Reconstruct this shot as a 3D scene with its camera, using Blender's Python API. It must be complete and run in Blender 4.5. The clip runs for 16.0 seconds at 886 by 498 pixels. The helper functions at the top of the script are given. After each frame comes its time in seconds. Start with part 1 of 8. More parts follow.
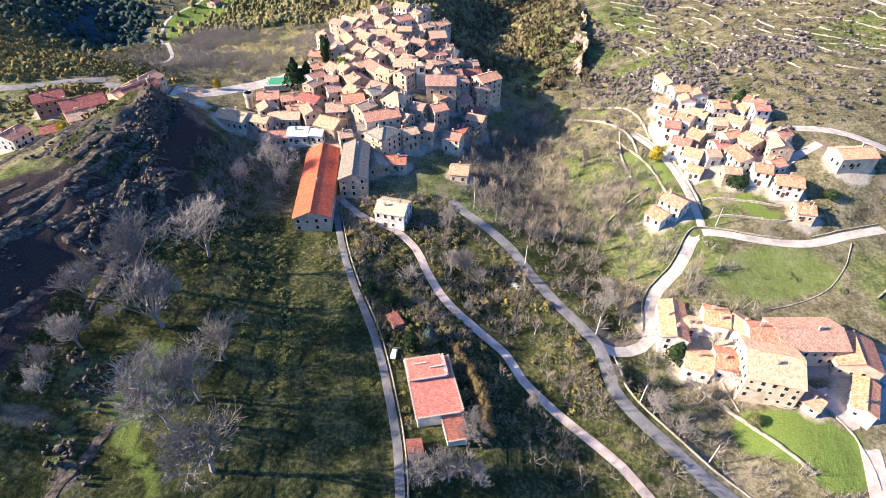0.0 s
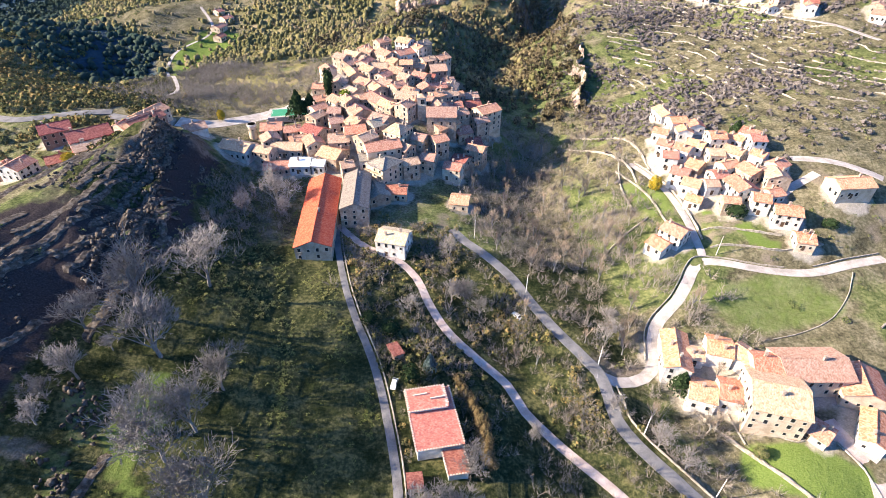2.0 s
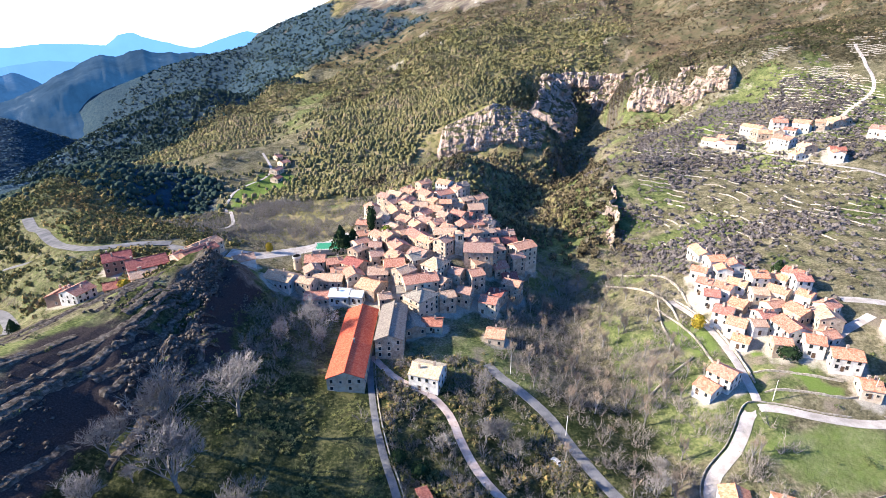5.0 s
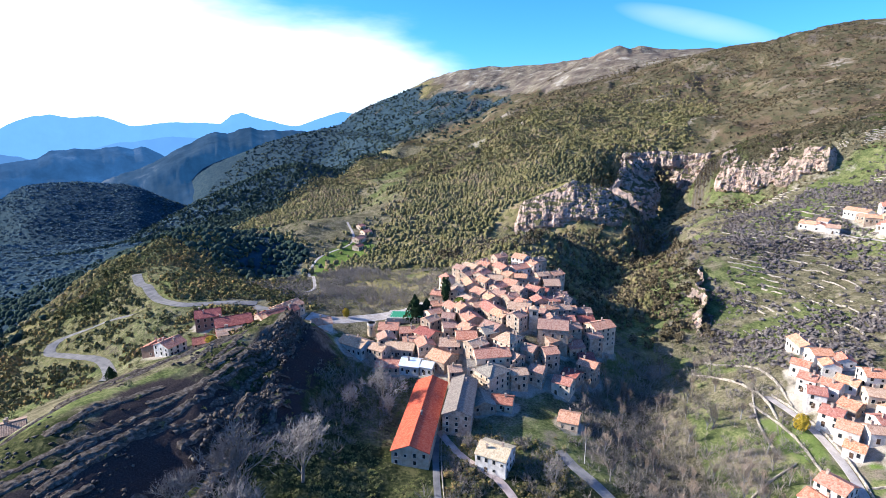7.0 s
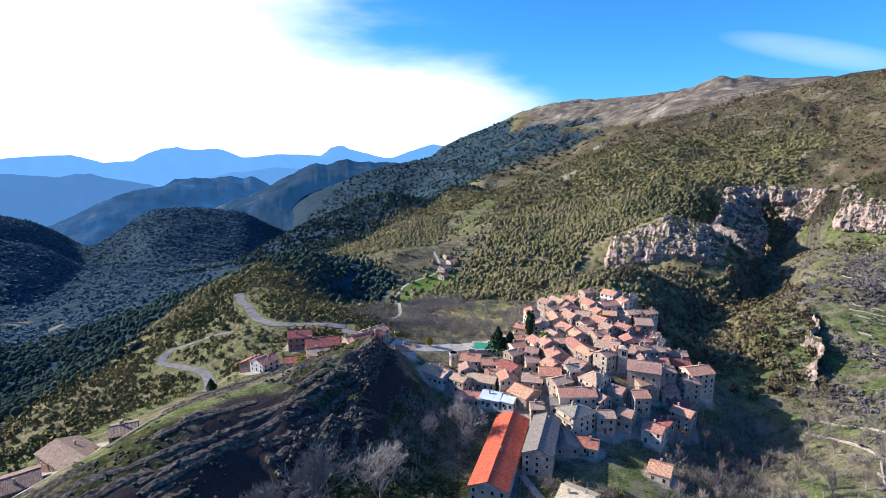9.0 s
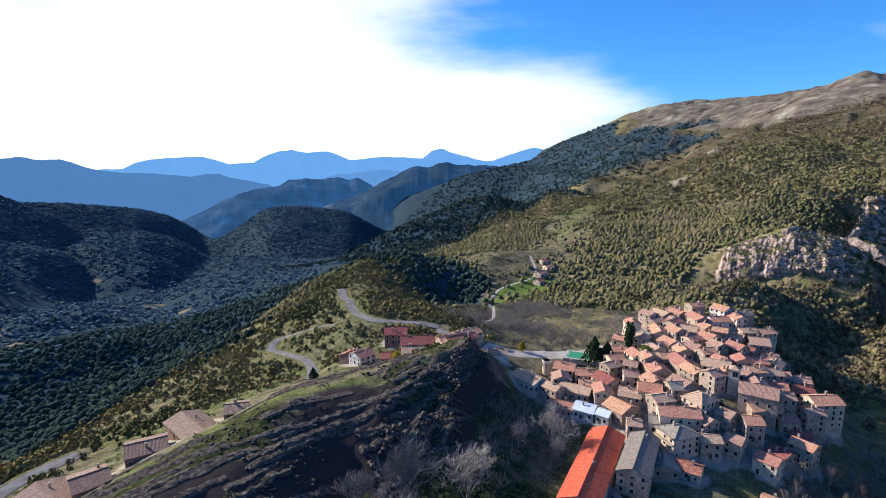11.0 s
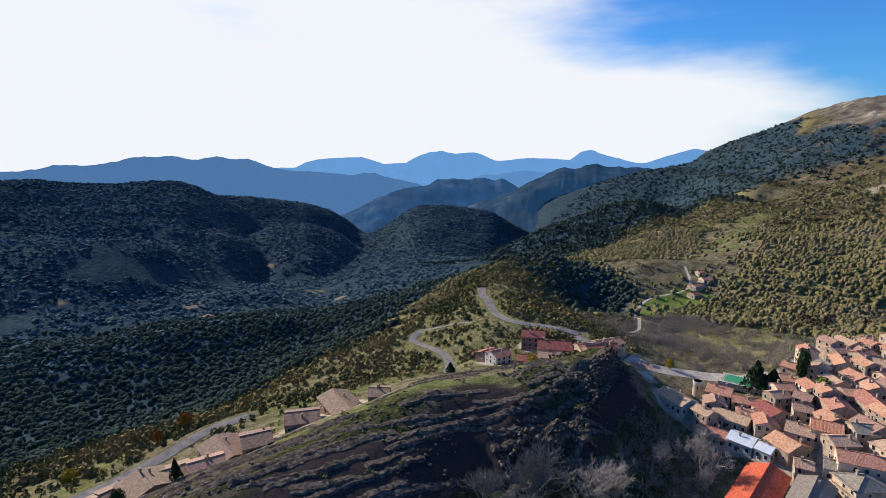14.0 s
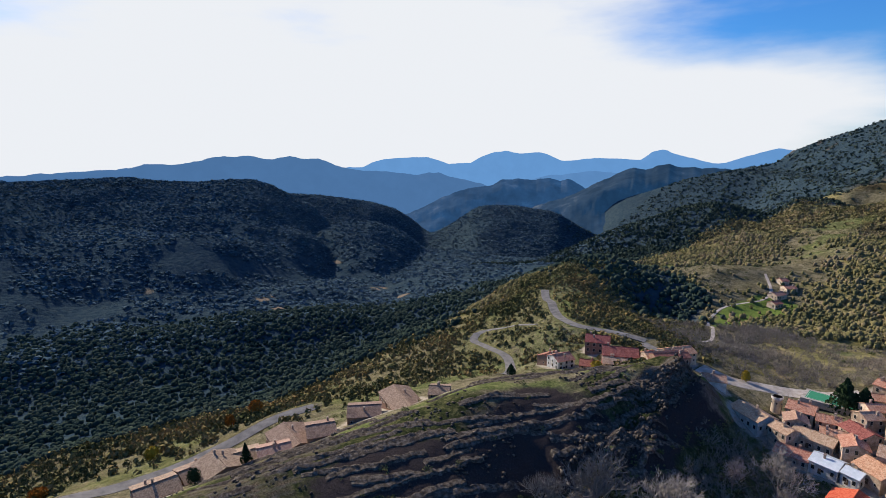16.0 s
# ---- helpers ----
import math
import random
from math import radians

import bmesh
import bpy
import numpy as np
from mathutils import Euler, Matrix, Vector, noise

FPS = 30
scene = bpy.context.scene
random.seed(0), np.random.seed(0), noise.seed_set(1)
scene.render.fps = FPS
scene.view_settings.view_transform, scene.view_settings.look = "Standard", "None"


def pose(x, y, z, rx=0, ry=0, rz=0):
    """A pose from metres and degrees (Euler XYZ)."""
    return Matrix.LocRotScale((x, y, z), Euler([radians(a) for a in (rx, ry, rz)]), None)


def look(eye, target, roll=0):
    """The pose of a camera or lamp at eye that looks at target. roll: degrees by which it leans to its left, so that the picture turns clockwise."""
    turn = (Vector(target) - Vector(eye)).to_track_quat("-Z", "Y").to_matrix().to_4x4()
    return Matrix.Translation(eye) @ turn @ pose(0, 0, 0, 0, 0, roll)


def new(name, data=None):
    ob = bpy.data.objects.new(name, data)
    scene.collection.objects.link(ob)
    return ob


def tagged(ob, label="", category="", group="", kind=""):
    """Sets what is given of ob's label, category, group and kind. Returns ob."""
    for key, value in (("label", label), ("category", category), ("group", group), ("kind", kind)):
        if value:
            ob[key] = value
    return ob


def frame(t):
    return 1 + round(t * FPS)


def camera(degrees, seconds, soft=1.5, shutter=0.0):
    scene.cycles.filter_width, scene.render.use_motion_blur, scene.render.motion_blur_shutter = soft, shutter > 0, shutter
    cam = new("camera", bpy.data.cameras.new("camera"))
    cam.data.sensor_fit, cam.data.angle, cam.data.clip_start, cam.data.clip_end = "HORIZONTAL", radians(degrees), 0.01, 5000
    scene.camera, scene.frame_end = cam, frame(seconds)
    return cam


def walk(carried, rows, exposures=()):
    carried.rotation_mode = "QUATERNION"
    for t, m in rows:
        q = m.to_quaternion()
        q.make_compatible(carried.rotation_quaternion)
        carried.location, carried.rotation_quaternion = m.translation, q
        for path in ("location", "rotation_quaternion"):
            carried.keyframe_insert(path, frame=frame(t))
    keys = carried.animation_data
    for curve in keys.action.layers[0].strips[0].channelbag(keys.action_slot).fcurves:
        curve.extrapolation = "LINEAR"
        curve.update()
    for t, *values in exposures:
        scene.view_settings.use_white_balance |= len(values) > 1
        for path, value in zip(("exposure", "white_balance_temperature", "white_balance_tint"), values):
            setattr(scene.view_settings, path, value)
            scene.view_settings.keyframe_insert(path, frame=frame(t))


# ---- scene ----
cam = camera(80, 16.0, soft=0.8)
EYE = (0, 0, 140)
# seconds, turn to the left, tilt, lean (degrees): the drone hovers and turns
TURNS = [
    (0, -0.00, -39.95, 0.61),
    (0.5, 0.06, -39.04, 0.56),
    (1, 0.09, -38.42, 0.54),
    (1.5, 0.08, -37.71, 0.60),
    (2, 0.13, -36.79, 0.52),
    (2.5, 0.27, -35.05, 0.43),
    (3, 0.48, -32.91, 0.31),
    (3.5, 0.95, -30.08, 0.10),
    (4, 1.69, -27.52, -0.12),
    (6.5, 10.81, -15.98, -0.32),
    (7, 13.01, -14.53, -0.34),
    (7.5, 15.40, -13.21, -0.39),
    (8, 17.58, -12.18, -0.39),
    (8.5, 19.99, -11.49, -0.40),
    (9, 22.47, -11.11, -0.40),
    (11.5, 35.96, -10.71, -0.30),
    (12, 38.85, -10.68, -0.30),
    (12.5, 41.35, -10.65, -0.26),
    (13, 43.95, -10.62, -0.23),
    (13.5, 46.22, -10.58, -0.27),
    (14, 48.59, -10.53, -0.22),
    (14.5, 50.70, -10.51, -0.16),
    (15, 52.85, -10.50, -0.08),
    (15.5, 54.41, -10.49, -0.15),
    (16, 55.52, -10.51, -0.26),
]
EXPOSURES = [(0.0, 1.72, 6550, 11), (2.0, 1.76, 6550, 11), (4.0, 1.72, 6300, 10), (6.5, 1.34, 5600, 9), (9.0, 0.96, 5550, 9), (11.5, 0.7, 5900, 9), (16.0, 0.38, 6200, 10)]
walk(cam, [(t, pose(*EYE, 90 + tilt, 0, turn) @ pose(0, 0, 0, 0, 0, lean)) for t, turn, tilt, lean in TURNS], EXPOSURES)

# ---- light: low autumn sun from the left, thin veil of cloud round it ----
SUN_AZ, SUN_EL = 95.0, 26.0     # degrees to the left of north (+y), above the horizon
sun_way = Vector((-math.sin(radians(SUN_AZ)) * math.cos(radians(SUN_EL)), math.cos(radians(SUN_AZ)) * math.cos(radians(SUN_EL)), math.sin(radians(SUN_EL))))
sun = new("sun", bpy.data.lights.new("sun", "SUN"))
sun.data.energy, sun.data.angle, sun.data.color = 5.0, radians(0.6), (1.0, 0.87, 0.71)
sun.matrix_world = look((0, 0, 0), -sun_way)
world = bpy.data.worlds.new("sky")
scene.world = world
world.use_nodes = True
wn, wl = world.node_tree.nodes, world.node_tree.links
sky = wn.new("ShaderNodeTexSky")
sky.sky_type, sky.sun_disc = "NISHITA", False
sky.sun_elevation, sky.sun_rotation = radians(SUN_EL), radians(-SUN_AZ)
sky.air_density, sky.dust_density, sky.ozone_density, sky.altitude = 1.3, 0.1, 6.0, 900
coord = wn.new("ShaderNodeTexCoord")
near = wn.new("ShaderNodeVectorMath")
near.operation = "DOT_PRODUCT"
near.inputs[1].default_value = Vector((-0.84, 0.375, 0.39)).normalized()     # the bank of thin cloud reaches from the sun to the head of the valley
wl.new(coord.outputs["Generated"], near.inputs[0])
stretch = wn.new("ShaderNodeMapping")
stretch.inputs["Scale"].default_value = (1.3, 1.3, 5.0)
stretch.inputs["Rotation"].default_value = (0, radians(14), 0)
wl.new(coord.outputs["Generated"], stretch.inputs["Vector"])
wisps = wn.new("ShaderNodeTexNoise")
wisps.inputs["Scale"].default_value, wisps.inputs["Detail"].default_value, wisps.inputs["Roughness"].default_value = 1.6, 6, 0.55
wl.new(stretch.outputs[0], wisps.inputs["Vector"])
mix_in = wn.new("ShaderNodeMath")
mix_in.operation = "MULTIPLY_ADD"
mix_in.inputs[1].default_value = 0.42
wl.new(wisps.outputs["Fac"], mix_in.inputs[0])
wl.new(near.outputs["Value"], mix_in.inputs[2])
veil = wn.new("ShaderNodeMapRange")
veil.interpolation_type = "SMOOTHSTEP"
veil.inputs["From Min"].default_value, veil.inputs["From Max"].default_value = 0.945, 1.15
split = wn.new("ShaderNodeSeparateXYZ")
wl.new(coord.outputs["Generated"], split.inputs[0])
low = wn.new("ShaderNodeMapRange")
low.interpolation_type = "SMOOTHSTEP"
low.inputs["From Min"].default_value, low.inputs["From Max"].default_value = 0.20, 0.05
low.inputs["To Min"].default_value, low.inputs["To Max"].default_value = 0.0, 0.24
wl.new(split.outputs["Z"], low.inputs["Value"])
bank = wn.new("ShaderNodeMath")
wl.new(mix_in.outputs[0], bank.inputs[0])
wl.new(low.outputs[0], bank.inputs[1])
wl.new(bank.outputs[0], veil.inputs["Value"])
clear = wn.new("ShaderNodeMixRGB")
clear.blend_type = "MULTIPLY"
clear.inputs["Fac"].default_value, clear.inputs["Color2"].default_value = 1.0, (0.54, 1.02, 1.52, 1)
wl.new(sky.outputs[0], clear.inputs["Color1"])
cloud = wn.new("ShaderNodeMixRGB")
cloud.inputs["Color2"].default_value = (9.5, 9.5, 9.5, 1)
wl.new(veil.outputs[0], cloud.inputs["Fac"])
wl.new(clear.outputs[0], cloud.inputs["Color1"])
# one thin streak of cloud, high over the mountain
AZ, EL = radians(-11.5), radians(7.6)
streak_way = Vector((-math.sin(AZ) * math.cos(EL), math.cos(AZ) * math.cos(EL), math.sin(EL)))
streak_across = Vector((math.cos(AZ), math.sin(AZ), -0.28)).normalized()
streak_up = streak_way.cross(-streak_across).normalized()


def sky_math(op, a, b):
    nd = wn.new("ShaderNodeMath")
    nd.operation = op
    for k, v in enumerate((a, b)):
        if isinstance(v, float):
            nd.inputs[k].default_value = v
        else:
            wl.new(v, nd.inputs[k])
    return nd.outputs[0]


def sky_dot(way):
    nd = wn.new("ShaderNodeVectorMath")
    nd.operation = "DOT_PRODUCT"
    nd.inputs[1].default_value = way
    wl.new(coord.outputs["Generated"], nd.inputs[0])
    return nd.outputs["Value"]


offset_up = sky_math("SUBTRACT", sky_dot(streak_up), streak_way.dot(streak_up))
along_part = sky_math("POWER", sky_math("ABSOLUTE", sky_math("DIVIDE", sky_math("SUBTRACT", sky_dot(streak_across), streak_way.dot(streak_across)), 0.13), 0.0), 2.0)
up_part = sky_math("POWER", sky_math("ABSOLUTE", sky_math("DIVIDE", offset_up, 0.02), 0.0), 2.0)
body = sky_math("SUBTRACT", 1.15, sky_math("ADD", along_part, up_part))
front = sky_math("GREATER_THAN", sky_dot(streak_way), 0.5)
streak = sky_math("MULTIPLY", sky_math("MULTIPLY", sky_math("MAXIMUM", body, 0.0), wisps.outputs["Fac"]), sky_math("MULTIPLY", front, 0.42))
both = sky_math("MINIMUM", sky_math("ADD", veil.outputs[0], streak), 1.0)
wl.new(both, cloud.inputs["Fac"])
background = wn["Background"]
background.inputs["Strength"].default_value = 0.07
wl.new(cloud.outputs[0], background.inputs["Color"])

# ---- land: crests, feet and beds of valleys as lines (x, y, z), joined into one height field ----
SPUR = {
    "spur_crest": [(-161.0, 12.0, 37.0), (-155.0, 62.0, 40.0), (-155.0, 90.0, 43.0), (-151.0, 121.0, 47.0), (-146.0, 138.0, 45.0), (-133.0, 164.0, 43.0), (-124.0, 179.0, 43.0)],
    "spur_rib": [(-119.0, 213.0, 46.5), (-119.8, 188.0, 41.0), (-112.3, 155.5, 35.5), (-103.0, 121.0, 29.0), (-90.0, 65.0, 21.0)],
    "spur_foot": [(-102.0, 236.0, 20.0), (-92.0, 190.0, 20.0), (-78.0, 143.8, 20.8), (-68.7, 107.7, 18.5), (-56.0, 64.6, 18.3)],
    "slope_hollow": [(-126.0, 150.0, 40.0), (-120.0, 117.0, 35.0), (-113.0, 82.0, 33.0)],
    "chalet_shelf": [(-192.0, 110.0, 27.0), (-194.0, 70.0, 24.0), (-195.0, 30.0, 22.0), (-190.0, 5.0, 22.0)],
    "field": [(-61.9, 146.6, 14.5), (-48.4, 105.6, 13.4), (-34.3, 61.8, 11.6)],
    "lane": [(-39.0, 157.7, 12.7), (-21.3, 106.0, 8.9), (-9.7, 63.1, 7.0)],
    "bank_top": [(-3.7, 140.2, 9.2), (3.5, 122.3, 8.3), (9.8, 100.4, 6.8), (17.2, 74.4, 4.9)],
    "meadow": [(18.4, 139.5, 3.5), (24.8, 108.5, 0.6), (33.0, 92.6, -1.3), (45.3, 72.8, -3.2)],
    "asphalt_road": [(10.8, 177.4, 10.5), (31.2, 149.6, 7.7), (52.7, 112.9, 4.0), (67.2, 79.1, 1.2)],
}
EAST = {
    "stream": [(151.0, 769.0, 19.0), (78.0, 524.0, 3.0), (66.8, 374.9, 5.5), (45.7, 272.2, 0.3), (47.7, 213.5, 2.6), (53.0, 170.9, 3.1), (60.4, 142.0, 1.2), (63.9, 102.0, -0.9), (78.3, 75.2, -2.7)],
    "farm_shelf": [(78.5, 127.2, 5.4), (96.7, 113.4, 5.7), (135.6, 117.9, 8.3), (100.1, 79.5, 2.7), (116.3, 141.7, 10.0)],
    "hamlet_low": [(83.9, 172.3, 11.6), (103.9, 162.5, 14.9), (144.9, 162.0, 16.5), (171.8, 168.3, 17.9)],
    "hamlet_mid": [(101.3, 207.5, 19.9), (125.5, 187.8, 22.3), (162.5, 184.2, 27.8)],
    "hamlet_top": [(108.6, 250.5, 30.1), (131.9, 224.8, 31.4), (167.8, 226.2, 38.0)],
    "gorge_east_rim": [(68.3, 322.0, 7.5), (89.8, 411.3, 19.1), (96.8, 452.2, 25.0), (140.0, 571.0, 33.0), (158.0, 682.0, 27.0)],
    "east_bank": [(60.5, 222.7, 8.9), (87.4, 289.3, 11.9), (109.6, 350.6, 16.3)],
}
VILLAGE_HILL = {
    "village_front": [(-94.0, 240.0, 20.0), (-60.2, 220.9, 15.9), (-25.4, 209.9, 14.0), (-7.1, 232.0, 14.0), (13.0, 247.0, 13.0)],
    "village_mid": [(-90.0, 281.0, 21.0), (-43.0, 266.0, 28.0), (-13.0, 252.0, 28.0), (23.0, 279.0, 18.0)],
    "village_top": [(-63.0, 319.0, 32.0), (-31.0, 332.0, 33.0), (-18.0, 358.0, 37.0), (-33.0, 365.0, 38.0)],
    "village_back": [(1.0, 367.0, 18.0), (-69.0, 400.0, 26.0), (-84.0, 357.0, 28.0)],
    "village_gully": [(29.0, 433.0, -6.0), (-10.0, 462.0, 34.0), (-97.0, 452.0, 17.0)],
    "west_gully": [(-115.0, 293.0, 22.0), (-167.0, 316.0, 20.0), (-169.0, 385.0, 12.0), (-182.0, 339.0, 11.0)],
    "terrace": [(138.8, 404.9, 29.9), (193.4, 420.6, 39.7), (232.0, 436.0, 54.3), (279.5, 394.6, 56.0), (292.8, 375.8, 51.2)],
    "terrace_mid": [(156.7, 322.1, 32.0), (210.9, 300.8, 40.8), (231.1, 279.0, 43.0)],
}
CLIFFS = {
    "cliff_foot": [(-62.4, 536.4, 13.5), (-39.7, 538.5, 13.3), (3.6, 548.0, 28.1), (40.9, 554.5, 33.5), (74.0, 557.1, 25.7)],
    "cliff_top": [(-58.2, 557.0, 27.6), (-41.2, 572.5, 44.6), (-9.8, 580.9, 56.8), (9.8, 585.9, 66.6), (41.3, 587.6, 59.2), (68.4, 588.8, 40.6), (80.0, 592.2, 27.9)],
    "gorge_head": [(105.0, 765.0, 8.0), (150.0, 760.0, 12.0)],
    "gorge_back": [(60.0, 800.0, 78.0), (100.0, 825.0, 84.0), (135.0, 832.0, 86.0), (185.0, 812.0, 86.0)],
    "east_cliff_top": [(165.2, 692.6, 76.5), (174.2, 693.5, 86.4), (193.1, 688.4, 96.0), (215.3, 671.3, 93.8), (236.3, 658.9, 98.6), (259.0, 645.0, 108.9), (283.6, 629.0, 114.3)],
    "east_cliff_foot": [(157.0, 671.9, 28.7), (198.8, 650.3, 48.1), (221.0, 627.2, 56.7), (244.1, 618.6, 74.5), (271.8, 601.4, 82.6)],
    "hill_profile": [(-218.0, 516.0, 13.0), (-200.0, 627.0, 34.0), (-128.0, 972.0, 81.0), (-20.0, 1274.0, 157.0), (85.0, 1566.0, 223.0)],
    "hill_face": [(-115.0, 619.0, 35.0), (-34.0, 811.0, 79.0), (62.0, 1029.0, 115.0), (168.0, 1093.0, 111.0), (199.0, 1386.0, 196.0)],
    "east_hill": [(336.0, 1185.0, 174.0), (400.0, 1031.0, 167.0), (604.0, 1309.0, 286.0)],
}
MOUNTAINS = {
    "main_summit": [(-64.0, 2155.0, 266.0), (72.0, 2113.0, 324.0), (168.0, 2065.0, 371.0), (283.0, 2052.0, 343.0), (421.0, 1986.0, 335.0), (544.0, 1824.0, 308.0), (558.0, 1465.0, 318.0)],
    "purple_mountain": [(-1088.0, 2610.0, 134.0), (-880.0, 2776.0, 229.0), (-723.0, 2907.0, 332.0), (-474.0, 3043.0, 378.0), (-180.0, 3075.0, 336.0)],
    "mountain_foot": [(-574.0, 1368.0, -12.0), (-429.0, 1769.0, 97.0), (-219.0, 2060.0, 183.0)],
    "knoll_hollow": [(-899.0, 1250.0, -111.0), (-798.0, 1382.0, -59.0), (-663.0, 1452.0, -42.0), (-582.0, 1516.0, -20.0), (-481.0, 1522.0, -37.0)],
    "knoll_foot": [(-646.0, 845.0, -67.0), (-500.0, 875.0, -39.0), (-409.0, 952.0, -15.0)],
    "farm_valley": [(-243.0, 393.0, -2.0), (-275.0, 520.0, 15.0), (-268.0, 616.0, 14.0), (-344.0, 1066.0, 32.0), (-380.0, 621.0, -4.0)],
}
WEST = {
    "house_ridge": [(-171.0, 213.0, 28.0), (-223.0, 242.0, 29.0), (-249.0, 294.0, 29.0), (-352.0, 380.0, 22.0), (-325.0, 456.0, 15.0)],
    "ridge_west": [(-236.0, 209.0, 9.0), (-326.0, 264.0, 5.0), (-436.0, 395.0, -8.0), (-611.0, 617.0, -63.0)],
    "far_side": [(-489.0, 178.0, -92.0), (-450.0, 260.0, -56.0), (-485.0, 353.0, -65.0), (-528.0, 459.0, -66.0)],
    "conifer_hump": [(-365.0, 479.0, 4.0), (-382.0, 447.0, 8.0), (-282.0, 418.0, -3.0)],
    "road_slope": [(-202.0, -29.0, 27.0), (-215.0, -10.0, 17.0), (-229.0, 18.0, 9.0), (-241.0, 43.0, 6.0), (-251.0, 70.0, 8.0), (-253.0, 91.0, 8.0)],
    "near_valley": [(-349.0, -27.0, -29.0), (-376.0, 110.0, -43.0), (-416.0, 200.0, -50.0)],
    "valley_bottom": [(-661.0, -69.0, -123.0), (-715.0, 136.0, -139.0), (-769.0, 371.0, -132.0), (-933.0, 738.0, -120.0), (-952.0, 1026.0, -165.0), (-1303.0, 945.0, -158.0)],
}
FAR_WEST = {
    "shoulder_hollow": [(-937.0, 31.0, -161.0), (-937.0, 168.0, -179.0), (-966.0, 287.0, -186.0), (-996.0, 449.0, -195.0)],
    "clearings": [(-1161.0, 48.0, -146.0), (-1150.0, 168.0, -163.0), (-1113.0, 335.0, -190.0), (-1084.0, 491.0, -180.0)],
    "spur_hollow": [(-1608.0, 85.0, -99.0), (-1601.0, 172.0, -89.0), (-1568.0, 296.0, -107.0), (-1536.0, 377.0, -143.0), (-1486.0, 456.0, -193.0), (-1415.0, 532.0, -230.0)],
    "low_hollow": [(-1915.0, 715.0, -137.0), (-1847.0, 875.0, -154.0), (-1712.0, 983.0, -205.0), (-1567.0, 1082.0, -238.0), (-1369.0, 1156.0, -257.0)],
    "west_hollow": [(-2500.0, -100.0, -200.0), (-2600.0, 500.0, -270.0), (-2450.0, 1150.0, -330.0)],
    "middle_hollow": [(-2300.0, 1500.0, -330.0), (-2500.0, 2100.0, -350.0), (-2300.0, 2900.0, -330.0), (-1500.0, 3000.0, -380.0), (-1260.0, 1980.0, -300.0), (-1180.0, 1560.0, -255.0), (-1557.0, 1410.0, -310.0)],
}
ROUND_ABOUT = {
    "south": [(-84.0, -210.0, 11.0), (112.0, -224.0, -6.0), (350.0, -168.0, -3.0), (-420.0, -210.0, -84.0)],
    "south_rim": [(-980.0, -840.0, 84.0), (0.0, -910.0, 98.0), (980.0, -840.0, 126.0), (1676.2, 160.4, 277.9)],
    "east_rim": [(558.9, 175.0, 78.9), (700.0, 490.0, 154.0), (1120.0, 980.0, 322.0)],
    "west_behind": [(-1260.0, -140.0, -28.0), (-1900.0, -300.0, 140.0)],
    "outer": [(-4600.0, -900.0, -500.0), (-4600.0, 2000.0, -560.0), (-3600.0, 4400.0, -500.0), (-1800.0, 4400.0, -300.0), (0.0, 4400.0, 150.0), (2400.0, 4400.0, 200.0), (2400.0, 1400.0, 300.0), (2400.0, -900.0, 300.0)],
}
LAND = {**SPUR, **EAST, **VILLAGE_HILL, **CLIFFS, **MOUNTAINS, **WEST, **FAR_WEST, **ROUND_ABOUT}


def densify(line, step):
    pts = [line[0]]
    for a, b in zip(line, line[1:]):
        n = max(1, int(math.dist(a[:2], b[:2]) / step))
        pts += [tuple(np.array(a) + (np.array(b) - np.array(a)) * k / n) for k in range(1, n + 1)]
    return pts


def land_points():
    pts = []
    for line in LAND.values():
        far = min(math.hypot(p[0], p[1]) for p in line)
        pts += densify(line, max(14.0, far / 9))
    return np.array(pts)


LAND_P = land_points()
KERNEL = 9.0


def land_weights():
    d = np.sqrt(((LAND_P[:, None, :2] - LAND_P[None, :, :2]) ** 2).sum(2) + KERNEL ** 2)
    n = len(d)
    a = np.zeros((n + 1, n + 1))
    a[:n, :n], a[:n, n], a[n, :n] = d - np.eye(n) * 0.6, 1, 1
    return np.linalg.solve(a, np.append(LAND_P[:, 2], 0))


LAND_W = land_weights()


def hashed(ix, iy, seed):
    h = (ix.astype(np.int64) * 374761393 + iy.astype(np.int64) * 668265263 + seed * 974634777) & 0xFFFFFFFF
    h = ((h ^ (h >> 13)) * 1274126177) & 0xFFFFFFFF
    return ((h ^ (h >> 16)) & 0xFFFF) / 65535.0


def value_noise(x, y, seed=0):
    ix, iy = np.floor(x), np.floor(y)
    fx, fy = x - ix, y - iy
    fx, fy = fx * fx * (3 - 2 * fx), fy * fy * (3 - 2 * fy)
    a, b = hashed(ix, iy, seed), hashed(ix + 1, iy, seed)
    c, d = hashed(ix, iy + 1, seed), hashed(ix + 1, iy + 1, seed)
    return (a + (b - a) * fx) * (1 - fy) + (c + (d - c) * fx) * fy - 0.5


def fbm(x, y, size, octaves=4, seed=0):
    out, amp = 0, 1.0
    for k in range(octaves):
        out = out + amp * value_noise(x / size * 2 ** k, y / size * 2 ** k, seed + k)
        amp *= 0.5
    return out


def smooth(a, b, v):
    t = np.clip((v - a) / (b - a), 0, 1)
    return t * t * (3 - 2 * t)


